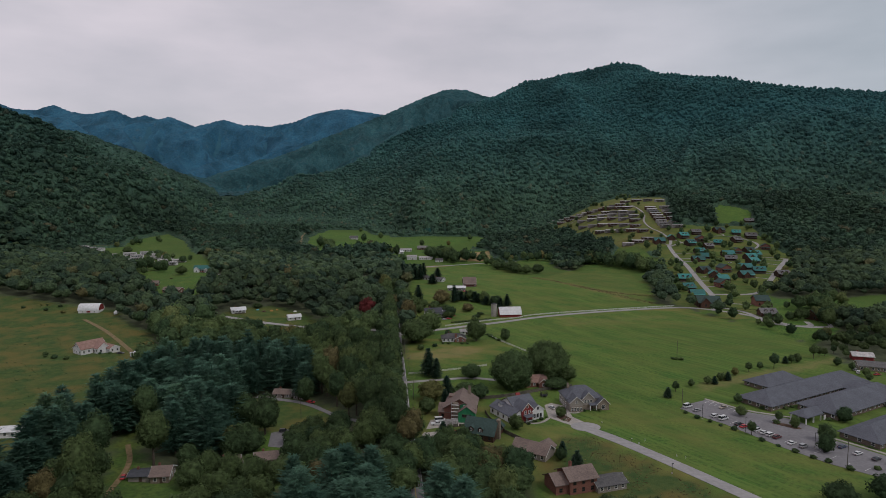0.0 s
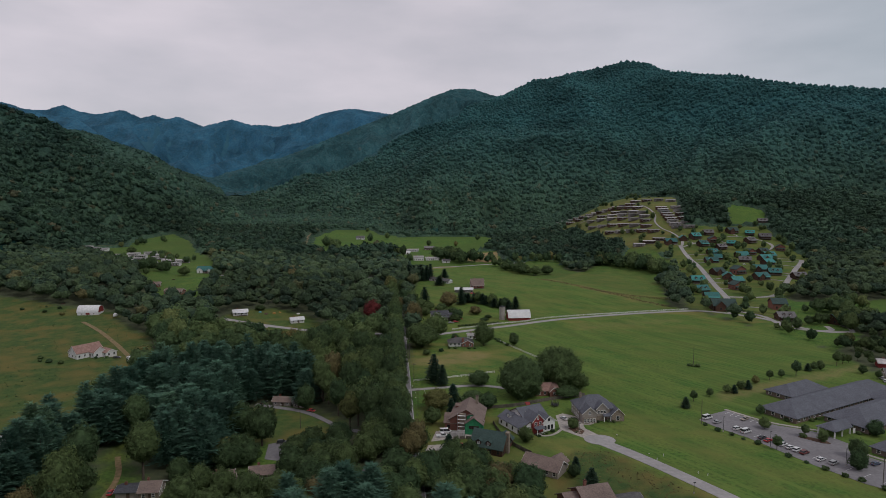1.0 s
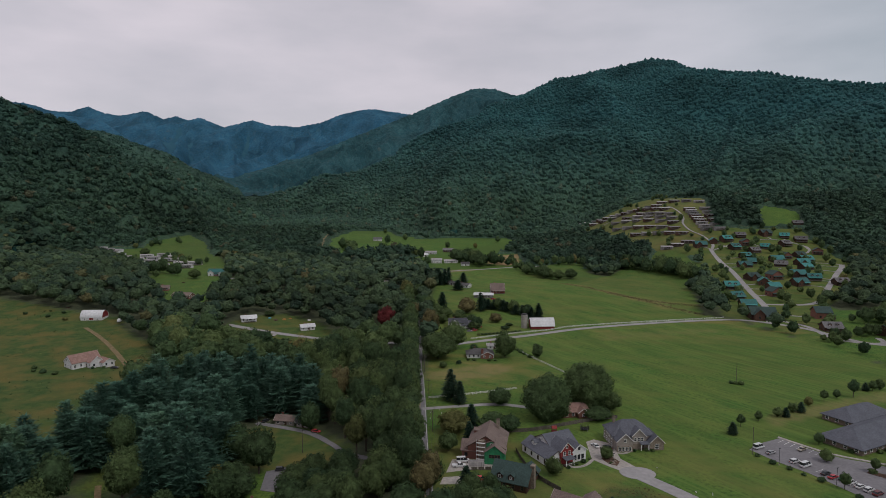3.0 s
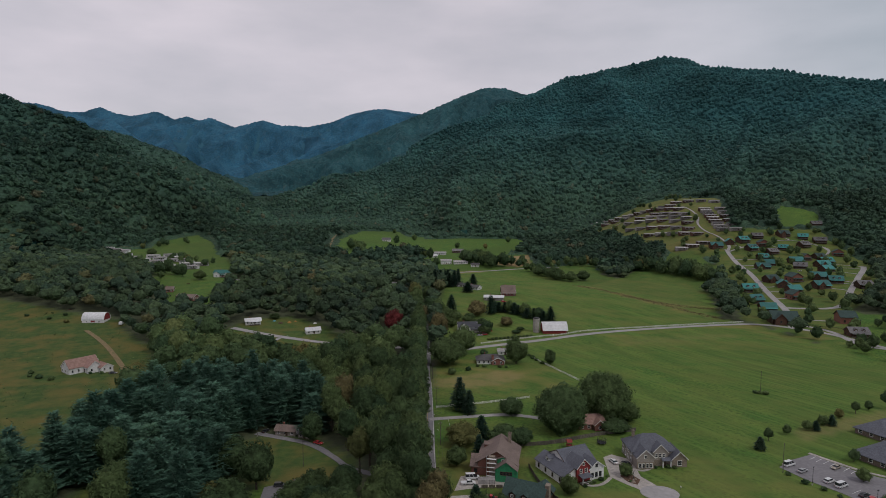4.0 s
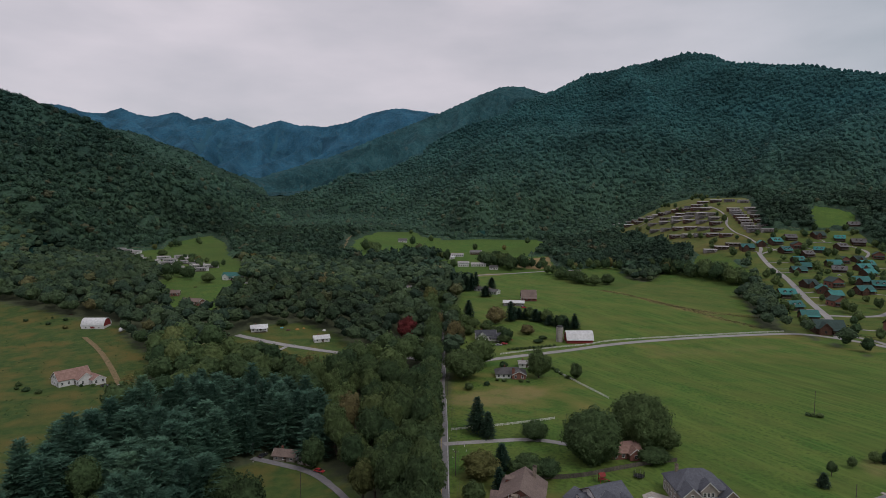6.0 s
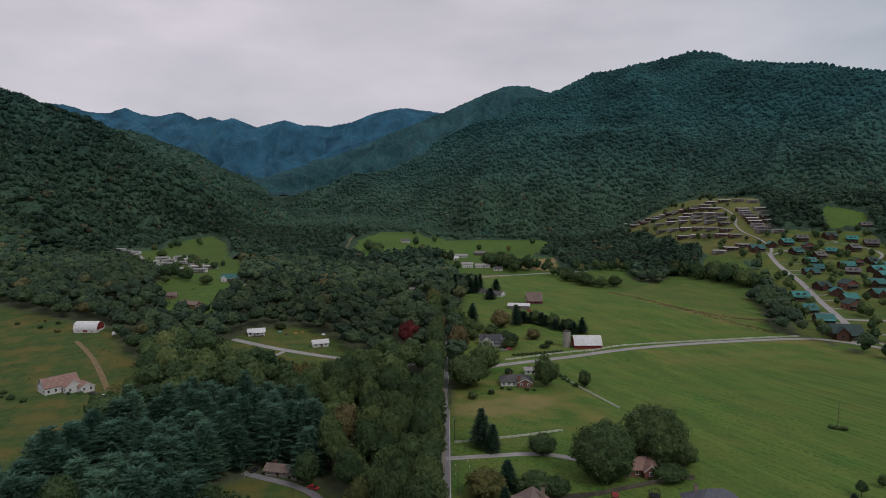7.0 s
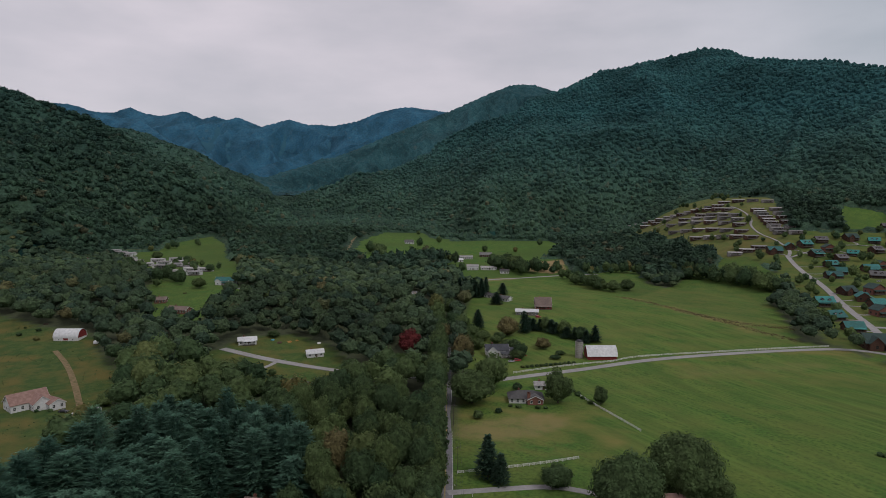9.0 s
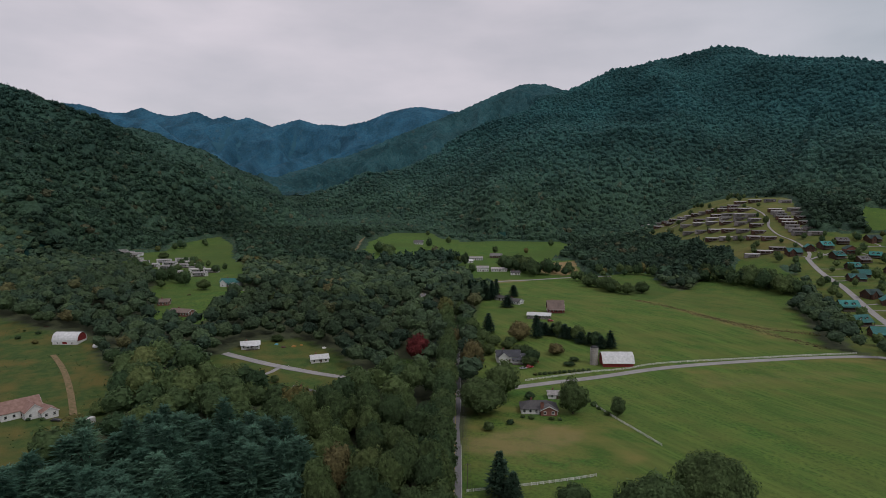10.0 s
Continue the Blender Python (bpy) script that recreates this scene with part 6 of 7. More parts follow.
# The woods along the creek and road: the nearest stand singly, the rest as one mass.
x, y = scatter(-520, 620, 150, 480, 10.8, 11)
keep = wooded(x, y, 1.5) & ~in_pines(x, y) & (np.abs(x) < 0.8 * y + 70)
x, y = x[keep], y[keep]
single = inside(x, y, [(-150, 150), (-150, 300), (-110, 400), (-100, 440), (-36, 440), (-22, 300), (10, 262), (40, 205), (40, 150)])
for a, b in zip(x[single], y[single]):
    low = inside(np.array([a]), np.array([b]), [(-120, 190), (-112, 262), (-84, 272), (-60, 286), (-36, 280), (-10, 262), (10, 240), (50, 215), (50, 140), (-20, 140)])[0]
    tree("rust" if rng.uniform() < 0.02 else "broad", a, b, rng.uniform(9, 14) if low else rng.uniform(14, 26), rng.uniform(4.6, 7.6), group="woods by the road")
edge, way = along([(-21, 264), (-24.5, 294), (-29, 345), (-36, 420), (-41, 470), (-47, 530), (-55, 600), (-62, 640)], 8.0)
for (a, b) in edge:
    tree("broad", a + rng.uniform(-1.2, 0.3), b, rng.uniform(14, 23), rng.uniform(5.4, 7.6), "tall roadside tree overhanging the lane", "woods by the road")
LUSH = [crown(rng, 2, 330, 0.12, 26, 1.1, 0.40, 0.38) for _ in range(10)]
FULL = [crown(rng, 2, 130, 0.15, 22, 1.05, 0.42, 0.40) for _ in range(8)]
MIDDLE = [crown(rng, 2, 12, 0.3, lobes=16, deep=0.4) for _ in range(8)]
x, y = x[~single], y[~single]
wood("valley_woods", x, y, rng.uniform(4.6, 9.2, len(x)) * np.where((x > 255) & (x < 420), 0.55, 1.0), LUSH, LEAVES, "dense green broadleaf trees along the creek", sink=1.6)
x, y = scatter(-720, 640, 480, 720, 10.4, 18)
keep = wooded(x, y, 2.5) & (np.abs(x) < 0.8 * y + 60)
x, y = x[keep], y[keep]
wood("valley_woods", x, y, rng.uniform(4.0, 8.0, len(x)), FULL, VALLEY_WOODS, "dense green broadleaf trees between the farms", sink=1.5)
x, y = scatter(-760, 680, 720, 900, 10.4, 12)
keep = wooded(x, y) & (np.abs(x) < 0.8 * y + 40)
x, y = x[keep], y[keep]
wood("valley_woods", x, y, rng.uniform(4.8, 8.4, len(x)), MIDDLE, VALLEY_WOODS, "dark green broadleaf woods beyond the farms", sink=0.9)
view = lambda x, y: np.abs(x) < 0.80 * y + 90


inner = lambda x, y: wooded(x, y) & view(x, y)


def domes(level, count, lobes, deep, squash, leaves=0, leaf=0.26):
    """The upper parts of crowns, for woods seen from above whose feet are closed by the layer below."""
    out = []
    for _ in range(count):
        v, f = crown(rng, level, leaves, leaf, lobes=lobes, squash=squash, deep=deep)
        v = v * (1 + rng.normal(0, 0.075, (len(v), 1))) + rng.normal(0, 0.03, v.shape)
        f = np.asarray(f)
        f = f[v[f][:, :, 2].mean(1) > -0.45]
        used, back = np.unique(f, return_inverse=True)
        out.append((v[used], back.reshape(-1, 3)))
    return out


def forest(x0, x1, y0, y1, gap, kinds, label, where, small=6.2, large=10.0, low=5.0, sink=0.6):
    """A closed lower layer of young trees, and the crowns of the tall trees standing out of it."""
    canopy("underwood", x0, x1, y0, y1, 6.5, gap, low, WOODS, "lower layer of the " + label, where, 0.9)
    x, y = scatter(x0, x1, y0, y1, gap, int(abs(x0) + y1), 0.48)
    keep = where(x, y) & where(x + 4, y) & where(x - 4, y) & where(x, y - 4)
    x, y = x[keep], y[keep]
    wood("mountain_woods", x, y, small + (large - small) * rng.uniform(0, 1, len(x)) ** 1.4, kinds, WOODS, label, sink=sink)


FOOT = domes(1, 14, 12, 0.36, 1.05, 58, 0.23)
SLOPE = domes(1, 12, 9, 0.34, 1.1)
forest(-1000, 800, 892, 1340, 9.4, FOOT, "green broadleaf woods at the foot of the mountains", inner, 5.0, 8.8, 7.0, 1.25)
HILL = domes(1, 14, 10, 0.30, 1.0, 12, 0.32)
forest(-1330, -640, 560, 2420, 7.8, HILL, "green forest on the long hill beside the valley", lambda x, y: inner(x, y) & (x < -0.72 * np.clip(y, 0, 900)) & ((x < -998) | (y > 1338) | (y < 894)), small=4.6, large=7.8, low=9.0, sink=0.8)
forest(640, 1150, 720, 1345, 9.3, SLOPE, "green forest below the big mountain", lambda x, y: inner(x, y) & ((x > 798) | (y < 894)) & (x > 680))
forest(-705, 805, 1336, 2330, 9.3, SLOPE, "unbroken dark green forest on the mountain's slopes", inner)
forest(800, 1800, 1336, 2200, 10.4, SLOPE, "unbroken dark green forest on the mountain's shoulder", inner)
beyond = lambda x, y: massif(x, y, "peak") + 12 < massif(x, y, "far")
canopy("far_woods", -1500, 400, 2200, 4260, 5.5, 14, 13, RIDGE_HAZE_WOODS, "forest on the far ridges tinted blue-green with haze", lambda x, y: view(x, y) & ~((x > 150) & (y < 3700)) & ~beyond(x, y), 1.2)
canopy("far_woods", -3700, 1000, 2700, 4600, 7.0, 15, 13, FAR_HAZE_WOODS, "forest on the farthest ridges with haze blue in its colour", lambda x, y: view(x, y) & ~((x > -300) & (y < 4250)) & ((y > 4260) | beyond(x, y) | (x < -1495)), 1.4)

def clump(line, count, wide, seed):
    """Trees gathered along a line, thick in places and thin in others."""
    r = np.random.default_rng(seed)
    p, _ = along(line, 1.0)
    pick = p[r.integers(0, len(p), count)]
    return pick[:, 0] + r.normal(0, wide, count), pick[:, 1] + r.normal(0, wide, count)


# Rough weeds in the near pasture, and trees that divide the far fields.
WEEDS = [crown(rng, 1, 3, 0.5, 6, 0.6, 0.4) for _ in range(6)]
x, y = scatter(-420, -180, 200, 560, 4.6, 61, 0.5)
keep = inside(x, y, LEFT_PASTURE) & (waves(x, y, 60, 77) > -0.1)
for bx, by, r in BUILT:
    keep &= np.hypot(x - bx, y - by) > r
x, y = x[keep], y[keep]
wood("pasture_weeds", x, y, rng.uniform(0.25, 0.75, len(x)), WEEDS, LEAVES, "rough tufts of weeds and long grass in the pasture", "weeds", sink=0.1)
for line, count, seed in (([(112, 752), (147, 706), (178, 655), (210, 600)], 260, 5), ([(150, 692), (172, 668), (196, 650), (226, 640)], 170, 6)):
    x, y = clump(line, count * 3, 3.0, seed)
    wood("ditch_weeds", x, y, rng.uniform(0.3, 0.9, count * 3), WEEDS, RUST_LEAVES, "brown rank weeds along a ditch in the field", "weeds", sink=0.1)
x, y = scatter(40, 130, 165, 270, 1.9, 63, 0.5)
keep = inside(x, y, COARSE) & (waves(x, y, 24, 78) > -0.5)
for bx, by, r in BUILT:
    keep &= np.hypot(x - bx, y - by) > r
x, y = x[keep], y[keep]
wood("rough_grass", x, y, rng.uniform(0.22, 0.6, len(x)), WEEDS, RUST_LEAVES, "brown and green tufts of unmown grass", "grass", sink=0.05)
FAR_SPOTS = np.array(((-189, 988), (-191, 1408), (-150, 1149), (-128, 1243), (-117, 1051), (-86, 1013), (-95, 1005), (46, 921), (55, 905), (62, 935), (-40, 1128), (54, 1224), (-110, 1062), (-75, 985), (-60, 905), (10, 1130)), float)
GROVE.append((FAR_SPOTS[:, 0], FAR_SPOTS[:, 1], 4.5, 7.0, "green trees scattered over the far fields"))
for line, count, wide, small, large, label in (([(214, 905), (240, 880), (262, 830), (276, 790)], 54, 9, 5.0, 9.0, "uneven stand of trees on the pasture's rise"),
                                               ([(66, 866), (84, 850), (92, 826), (104, 795)], 20, 4, 3.4, 6.4, "hedgerow of trees at the pasture's corner"),
                                               ([(100, 905), (140, 930), (166, 915)], 16, 5, 3.6, 6.5, "trees at the edge of the rising pasture"),
                                               ([(-26, 955), (5, 935), (26, 900), (24, 885)], 30, 7, 6.0, 9.5, "grove of tall trees by the white farm"),
                                               ([(318, 520), (345, 512), (362, 540)], 20, 6, 4.0, 7.0, "trees round the cabins by the ditch"),
                                               ([(345, 562), (372, 590), (396, 604)], 20, 7, 4.0, 7.5, "trees beside the cabin lane"),
                                               ([(-206, 1060), (-190, 1010)], 8, 6, 4.5, 8.0, "clump of trees below the far pasture"),
                                               ([(-440, 870), (-400, 850), (-360, 800)], 18, 9, 3.0, 5.2, "small trees between the white trailers"),
                                               ([(-460, 815), (-420, 775), (-405, 745), (-330, 690)], 22, 8, 3.6, 7.0, "trees below the white trailers"),
                                               ([(-560, 990), (-520, 1010), (-500, 1060)], 12, 10, 3.6, 6.5, "trees along the upper pasture")):
    GROVE.append((*clump(line, count, wide, count), small, large, label))
EAST_SPOTS = np.array(((268, 508), (273, 505), (277, 510), (283, 506), (288, 511), (302, 522), (307, 527), (312, 531), (294, 455), (287, 438), (289, 458), (295, 436), (312, 445), (368, 543), (345, 530), (252, 548), (257, 530), (268, 490), (274, 470), (281, 450), (300, 560), (330, 575), (345, 590)), float)
GROVE.append((EAST_SPOTS[:, 0], EAST_SPOTS[:, 1], 2.6, 5.0, "green trees and hedge beside the cabins"))
for x, y, small, large, label in GROVE:
    wood("grove", x, y, rng.uniform(small, large, len(x)), FULL, LEAVES, label, "trees", sink=0.8, stretch=1.4)


# ---- shrubs ----
BUSHES = [unit_mesh("shrub", crown(rng, 2, 160, 0.2, 14, 0.9, 0.35), LEAVES) for _ in range(4)]


def shrub(x, y, r, label="rounded green shrub on the lawn", group=""):
    ob = tagged(new("shrub", BUSHES[int(rng.integers(4))]), label, "shrub", group)
    ob.matrix_basis = pose(x, y, height(x, y) + r * 0.4, 0, 0, float(rng.uniform(0, 360)))
    ob.scale = (r, r, r * 0.85)
    return ob


for x, y in ((129, 285), (132, 280), (136, 275), (122, 297), (125, 290), (142, 262), (146, 256), (150, 250), (154, 244), (158, 240), (162, 233), (173, 233)):
    shrub(x, y, rng.uniform(1.0, 1.9), "rounded green shrub along the car park edge", "shrubs by the car park")
for x, y in ((164, 303), (167, 302), (170, 303), (180, 305), (185, 254), (191, 257), (176, 303), (197, 262), (188, 287), (192, 290), (160, 283), (166, 277.5)):
    shrub(x, y, rng.uniform(1.1, 1.9), "dark green shrub against the care home", "shrubs by the care home")
for x, y in ((43, 285), (45, 285.5), (51, 291), (59, 287), (72, 300), (77, 300.5), (65, 300), (79.5, 300), (85, 304), (48, 288), (41, 282)):
    shrub(x, y, rng.uniform(0.8, 1.4), "clipped green shrub before the house", "shrubs by the houses")
for x, y in ((35, 471), (37, 465), (39, 460), (42, 452), (-6, 434), (0, 443), (4, 442), (14, 442), (18, 442), (156, 398), (154, 399), (159, 397)):
    shrub(x, y, rng.uniform(1.3, 2.2), "dark green shrub on the grass", "shrubs on the lawns")
for x in range(8, 44, 3):
    shrub(x, 514 + (x - 8) * 0.36, 1.6, "dark clipped hedge plant along the lane", "hedge along the lane")
for x, y in ((-262, 392), (-266, 398), (-330, 520), (-345, 540), (-350, 528), (-360, 545), (-375, 535), (-232, 402), (-226, 404), (-255, 390), (-246, 388)):
    shrub(x, y, rng.uniform(1.2, 2.6), "rough green shrub in the pasture", "shrubs in the pasture")


# ---- cars ----
def paint(name, colour):
    return material(name, colour, tuple(c * 0.9 for c in colour), 2.0, 0.3, spec=0.5)


PAINTS = {"white": paint("white_car_paint", (0.62, 0.62, 0.63)), "silver": paint("silver_car_paint", (0.33, 0.33, 0.34)), "black": paint("black_car_paint", (0.025, 0.025, 0.03)),
          "red": paint("red_car_paint", (0.42, 0.03, 0.035)), "maroon": paint("maroon_car_paint", (0.14, 0.035, 0.035)), "navy": paint("navy_car_paint", (0.035, 0.05, 0.10)),
          "tan": paint("tan_car_paint", (0.30, 0.25, 0.20)), "green": paint("green_car_paint", (0.03, 0.12, 0.10))}
LAMP_RED = material("tail_lamp", (0.30, 0.02, 0.02), (0.22, 0.02, 0.02), 3.0, 0.25)
LAMP_CLEAR = material("head_lamp", (0.65, 0.65, 0.62), (0.55, 0.55, 0.53), 3.0, 0.15)
WHEEL_KIT = {}
SHAPES = {  # length, width, belt, roof height, cabin: rear base, rear top, front top, front base
    "sedan": (4.7, 1.8, 0.92, 1.42, (-1.9, -1.2, 0.35, 1.15)), "suv": (4.7, 1.9, 1.05, 1.75, (-2.25, -2.0, 0.45, 1.2)),
    "van": (5.6, 2.0, 1.15, 2.25, (-2.7, -2.6, 1.0, 1.9)), "pickup": (5.6, 1.95, 1.05, 1.8, (-0.6, -0.45, 0.9, 1.6))}


def car(kind, colour, x, y, turn, group="parked cars"):
    L, W, belt, top, (rb, rt, ft, fb) = SHAPES[kind]
    c = thing("car", x, y, turn, f"parked {colour} {kind} with dark windows", "car", group, z=height(x, y) + 0.1)
    bm = bmesh.new()
    half = L / 2
    extruded(bm, [(-half, 0.35), (half, 0.35), (half + 0.02, 0.62), (half - 0.12, belt - 0.2), (fb, belt), (rb, belt), (-half + 0.05, belt - 0.05), (-half - 0.02, 0.6)], -W / 2, W / 2)
    bmesh.ops.recalc_face_normals(bm, faces=bm.faces)
    bmesh.ops.bevel(bm, geom=list(bm.edges), offset=0.07, segments=1, affect="EDGES")
    for v in bm.verts:
        v.co.x, v.co.y = v.co.y, -v.co.x
    part("body", bm, PAINTS[colour], c)
    bm = bmesh.new()
    a, b = W / 2 - 0.06, W / 2 - 0.22
    solid(bm, [(rb, -a, belt), (fb, -a, belt), (fb, a, belt), (rb, a, belt), (rt, -b, top - 0.06), (ft, -b, top - 0.06), (ft, b, top - 0.06), (rt, b, top - 0.06)],
          [(3, 2, 1, 0), (0, 1, 5, 4), (1, 2, 6, 5), (2, 3, 7, 6), (3, 0, 4, 7), (4, 5, 6, 7)])
    part("glazing", bm, GLASS, c, "dark tinted window glass")
    bm = bmesh.new()
    block(bm, rt - 0.02, ft + 0.02, -b - 0.02, b + 0.02, top - 0.08, top)
    bmesh.ops.bevel(bm, geom=list(bm.edges), offset=0.03, segments=1, affect="EDGES")
    for px, qx in ((rt + 0.35 * (ft - rt), rb + 0.38 * (fb - rb)), (rt + 0.7 * (ft - rt), rb + 0.68 * (fb - rb))):
        for s in (-1, 1):
            solid(bm, [(qx - 0.05, s * a, belt), (qx + 0.05, s * a, belt), (px + 0.05, s * b, top - 0.05), (px - 0.05, s * b, top - 0.05),
                       (qx - 0.05, s * (a + 0.02), belt), (qx + 0.05, s * (a + 0.02), belt), (px + 0.05, s * (b + 0.02), top - 0.05), (px - 0.05, s * (b + 0.02), top - 0.05)],
                  [(0, 1, 2, 3), (7, 6, 5, 4), (0, 4, 5, 1), (2, 6, 7, 3)])
    part("roof", bm, PAINTS[colour], c)
    if not WHEEL_KIT:
        for name, r, wd, mat in (("tyre", 0.34, 0.11, RUBBER), ("rim", 0.21, 0.125, STEEL)):
            bm = bmesh.new()
            tube(bm, 0, 0, -wd, wd, r, sides=12)
            for v in bm.verts:
                v.co.y, v.co.z = v.co.z, v.co.y
            bmesh.ops.recalc_face_normals(bm, faces=bm.faces)
            me = bpy.data.meshes.new(name)
            bm.to_mesh(me)
            bm.free()
            me.materials.append(mat)
            WHEEL_KIT[name] = me
    for sx in (-1, 1):
        for sy in (-1, 1):
            wheel = part("wheel", WHEEL_KIT["tyre"], None, c)
            wheel.location = (sx * L * 0.31, sy * (W / 2 - 0.1), 0.34)
            part("rim", WHEEL_KIT["rim"], None, wheel)
    for sy in (-1, 1):
        for name, px, mat in (("headlight", half - 0.02, LAMP_CLEAR), ("tail_light", -half + 0.0, LAMP_RED)):
            bm = bmesh.new()
            block(bm, px - 0.05, px + 0.05, sy * (W / 2 - 0.3) - 0.18, sy * (W / 2 - 0.3) + 0.18, 0.62, 0.78)
            part(name, bm, mat, c)
    return c


for kind, colour, x, y, turn in (("van", "white", 126.5, 305.5, 29), ("sedan", "silver", 129, 300, 29), ("sedan", "tan", 144, 304, 215), ("suv", "white", 134.5, 291.5, 29), ("van", "white", 137, 288, 29),
                                 ("sedan", "black", 141, 281, 29), ("sedan", "red", 142, 278, 29), ("pickup", "green", 145.5, 276.5, 29), ("suv", "white", 146, 273.5, 29), ("sedan", "white", 147.5, 270.5, 29),
                                 ("suv", "white", 149, 267.7, 29), ("suv", "maroon", 150.5, 265, 29), ("sedan", "white", 153.5, 258.5, 29), ("suv", "silver", 156.5, 255, 29), ("suv", "silver", 170.5, 258, 25),
                                 ("sedan", "navy", 173, 254.5, 25), ("sedan", "white", 175, 247.5, 25), ("sedan", "black", 179, 242, 25), ("sedan", "white", 182, 237.5, 25)):
    car(kind, colour, x, y, turn)
for kind, colour, x, y, turn in (("sedan", "white", 56, 304, 112), ("sedan", "black", 61, 302.5, 115), ("van", "white", -1.5, 286, 8), ("pickup", "white", -3, 281.5, 8), ("suv", "red", 5.5, 270, 4),
                                 ("suv", "black", -77, 285, 8), ("pickup", "black", -71.5, 286.5, 8), ("sedan", "red", -73, 326.5, -20), ("sedan", "white", -106, 275, 10), ("sedan", "black", -102, 339, 70), ("sedan", "red", -127.5, 233.5, 100), ("suv", "white", -158, 484, 35),
                                 ("suv", "red", 5, 528, 20), ("sedan", "silver", 1, 525, 20), ("sedan", "black", -219, 404, 8), ("sedan", "white", -254, 699, 5),
                                 ("suv", "silver", 258, 372, 70), ("sedan", "red", 265, 362, 20), ("suv", "white", 256, 366, 60), ("suv", "red", 24, 646, 30), ("sedan", "white", 388, 815, 20), ("suv", "silver", 402, 960, 60)):
    car(kind, colour, x, y, turn, "cars by the houses")
for x, y, turn in ((-206, 399, 78), (-201, 400.5, 78)):
    t = thing("box_trailer", x, y, turn, "white box trailer parked on the track", "trailer", "white trailers")
    bm = bmesh.new()
    block(bm, -4.2, 4.2, -1.25, 1.25, 0.9, 3.6)
    bmesh.ops.bevel(bm, geom=list(bm.edges), offset=0.08, segments=1, affect="EDGES")
    part("body", bm, PAINTS["white"], t)
    for sx in (-2.2, -1.2):
        for sy in (-1.1, 1.1):
            wheel = part("wheel", WHEEL_KIT["tyre"], None, t)
            wheel.location, wheel.scale = (sx, sy, 0.45), (1.3, 1.3, 1.3)
            part("rim", WHEEL_KIT["rim"], None, wheel)
    bm = bmesh.new()
    block(bm, 4.2, 5.6, -0.08, 0.08, 0.6, 0.75)
    block(bm, 4.6, 4.7, -0.06, 0.06, 0.0, 0.6)
    block(bm, -4.0, 4.0, -1.0, 1.0, 0.7, 0.9)
    part("hitch", bm, BLACK, t)
boat = thing("camper", -283, 518, 20, "white camper under the trees by the barn", "camper")
bm = bmesh.new()
extruded(bm, [(-4, 0.6), (4, 0.6), (4.4, 1.6), (3.6, 2.8), (-3.8, 2.8), (-4.2, 1.6)], -1.2, 1.2)
bmesh.ops.recalc_face_normals(bm, faces=bm.faces)
bmesh.ops.bevel(bm, geom=list(bm.edges), offset=0.1, segments=1, affect="EDGES")
part("body", bm, PAINTS["white"], boat)
bm = bmesh.new()
block(bm, -1.24, 1.24, -2.5, -1.0, 1.5, 2.2)
block(bm, -1.24, 1.24, 0.6, 2.2, 1.5, 2.2)
part("window", bm, GLASS, boat)
for sx in (-1.0, 1.0):
    wheel = part("wheel", WHEEL_KIT["tyre"], None, boat)
    wheel.matrix_basis = pose(sx, -0.6, 0.34, 0, 0, 90)


# ---- fences ----
def rail_fence(name, line, label, mat, gap=2.4, tall=1.25, rails=(0.4, 0.8, 1.15)):
    p, way = along(line, gap)
    f = thing(name, *p[0], 0, label, "fence")
    f.matrix_basis = pose(0, 0, 0)
    bm = bmesh.new()
    block(bm, -0.07, 0.07, -0.07, 0.07, -0.4, tall)
    block(bm, -0.09, 0.09, -0.09, 0.09, tall, tall + 0.06)
    post_me = bpy.data.meshes.new("post")
    bm.to_mesh(post_me)
    bm.free()
    post_me.materials.append(mat)
    z = ground(p[:, 0], p[:, 1])
    for (x, y), h, w in zip(p, z, way):
        part("post", post_me, None, f).matrix_basis = pose(x, y, h, 0, 0, math.degrees(math.atan2(w[1], w[0])))
    for up in rails:
        v, faces = [], []
        side = np.stack([-way[:, 1], way[:, 0]], -1) * 0.03
        for s, dz in ((-1, -0.07), (1, -0.07), (1, 0.07), (-1, 0.07)):
            v.append(np.c_[p + side * s, z + up + dz])
        v = np.stack(v, 1).reshape(-1, 3)
        faces = [(4 * i + k, 4 * i + (k + 1) % 4, 4 * i + 4 + (k + 1) % 4, 4 * i + 4 + k) for i in range(len(p) - 1) for k in range(4)]
        part("rail", mesh_of("rail", v, faces, mat), None, f)


rail_fence("fence", [(2, 502), (41, 523), (66, 531), (78, 541), (98, 548), (140, 560), (199, 579), (226, 586)], "white board fence along the lane", PAINT_WHITE)
rail_fence("fence", [(38, 463), (46, 445), (52, 433), (60, 416)], "white board fence beside the big field", PAINT_WHITE)
rail_fence("fence", [(-21, 364), (-3, 370), (15, 377), (28, 383)], "white board fence across the lawn", PAINT_WHITE)
rail_fence("fence", [(264, 588), (278, 576), (300, 566)], "low dark rail fence below the cabin", WOOD_DARK, 3.0, 1.0, (0.5, 0.9))


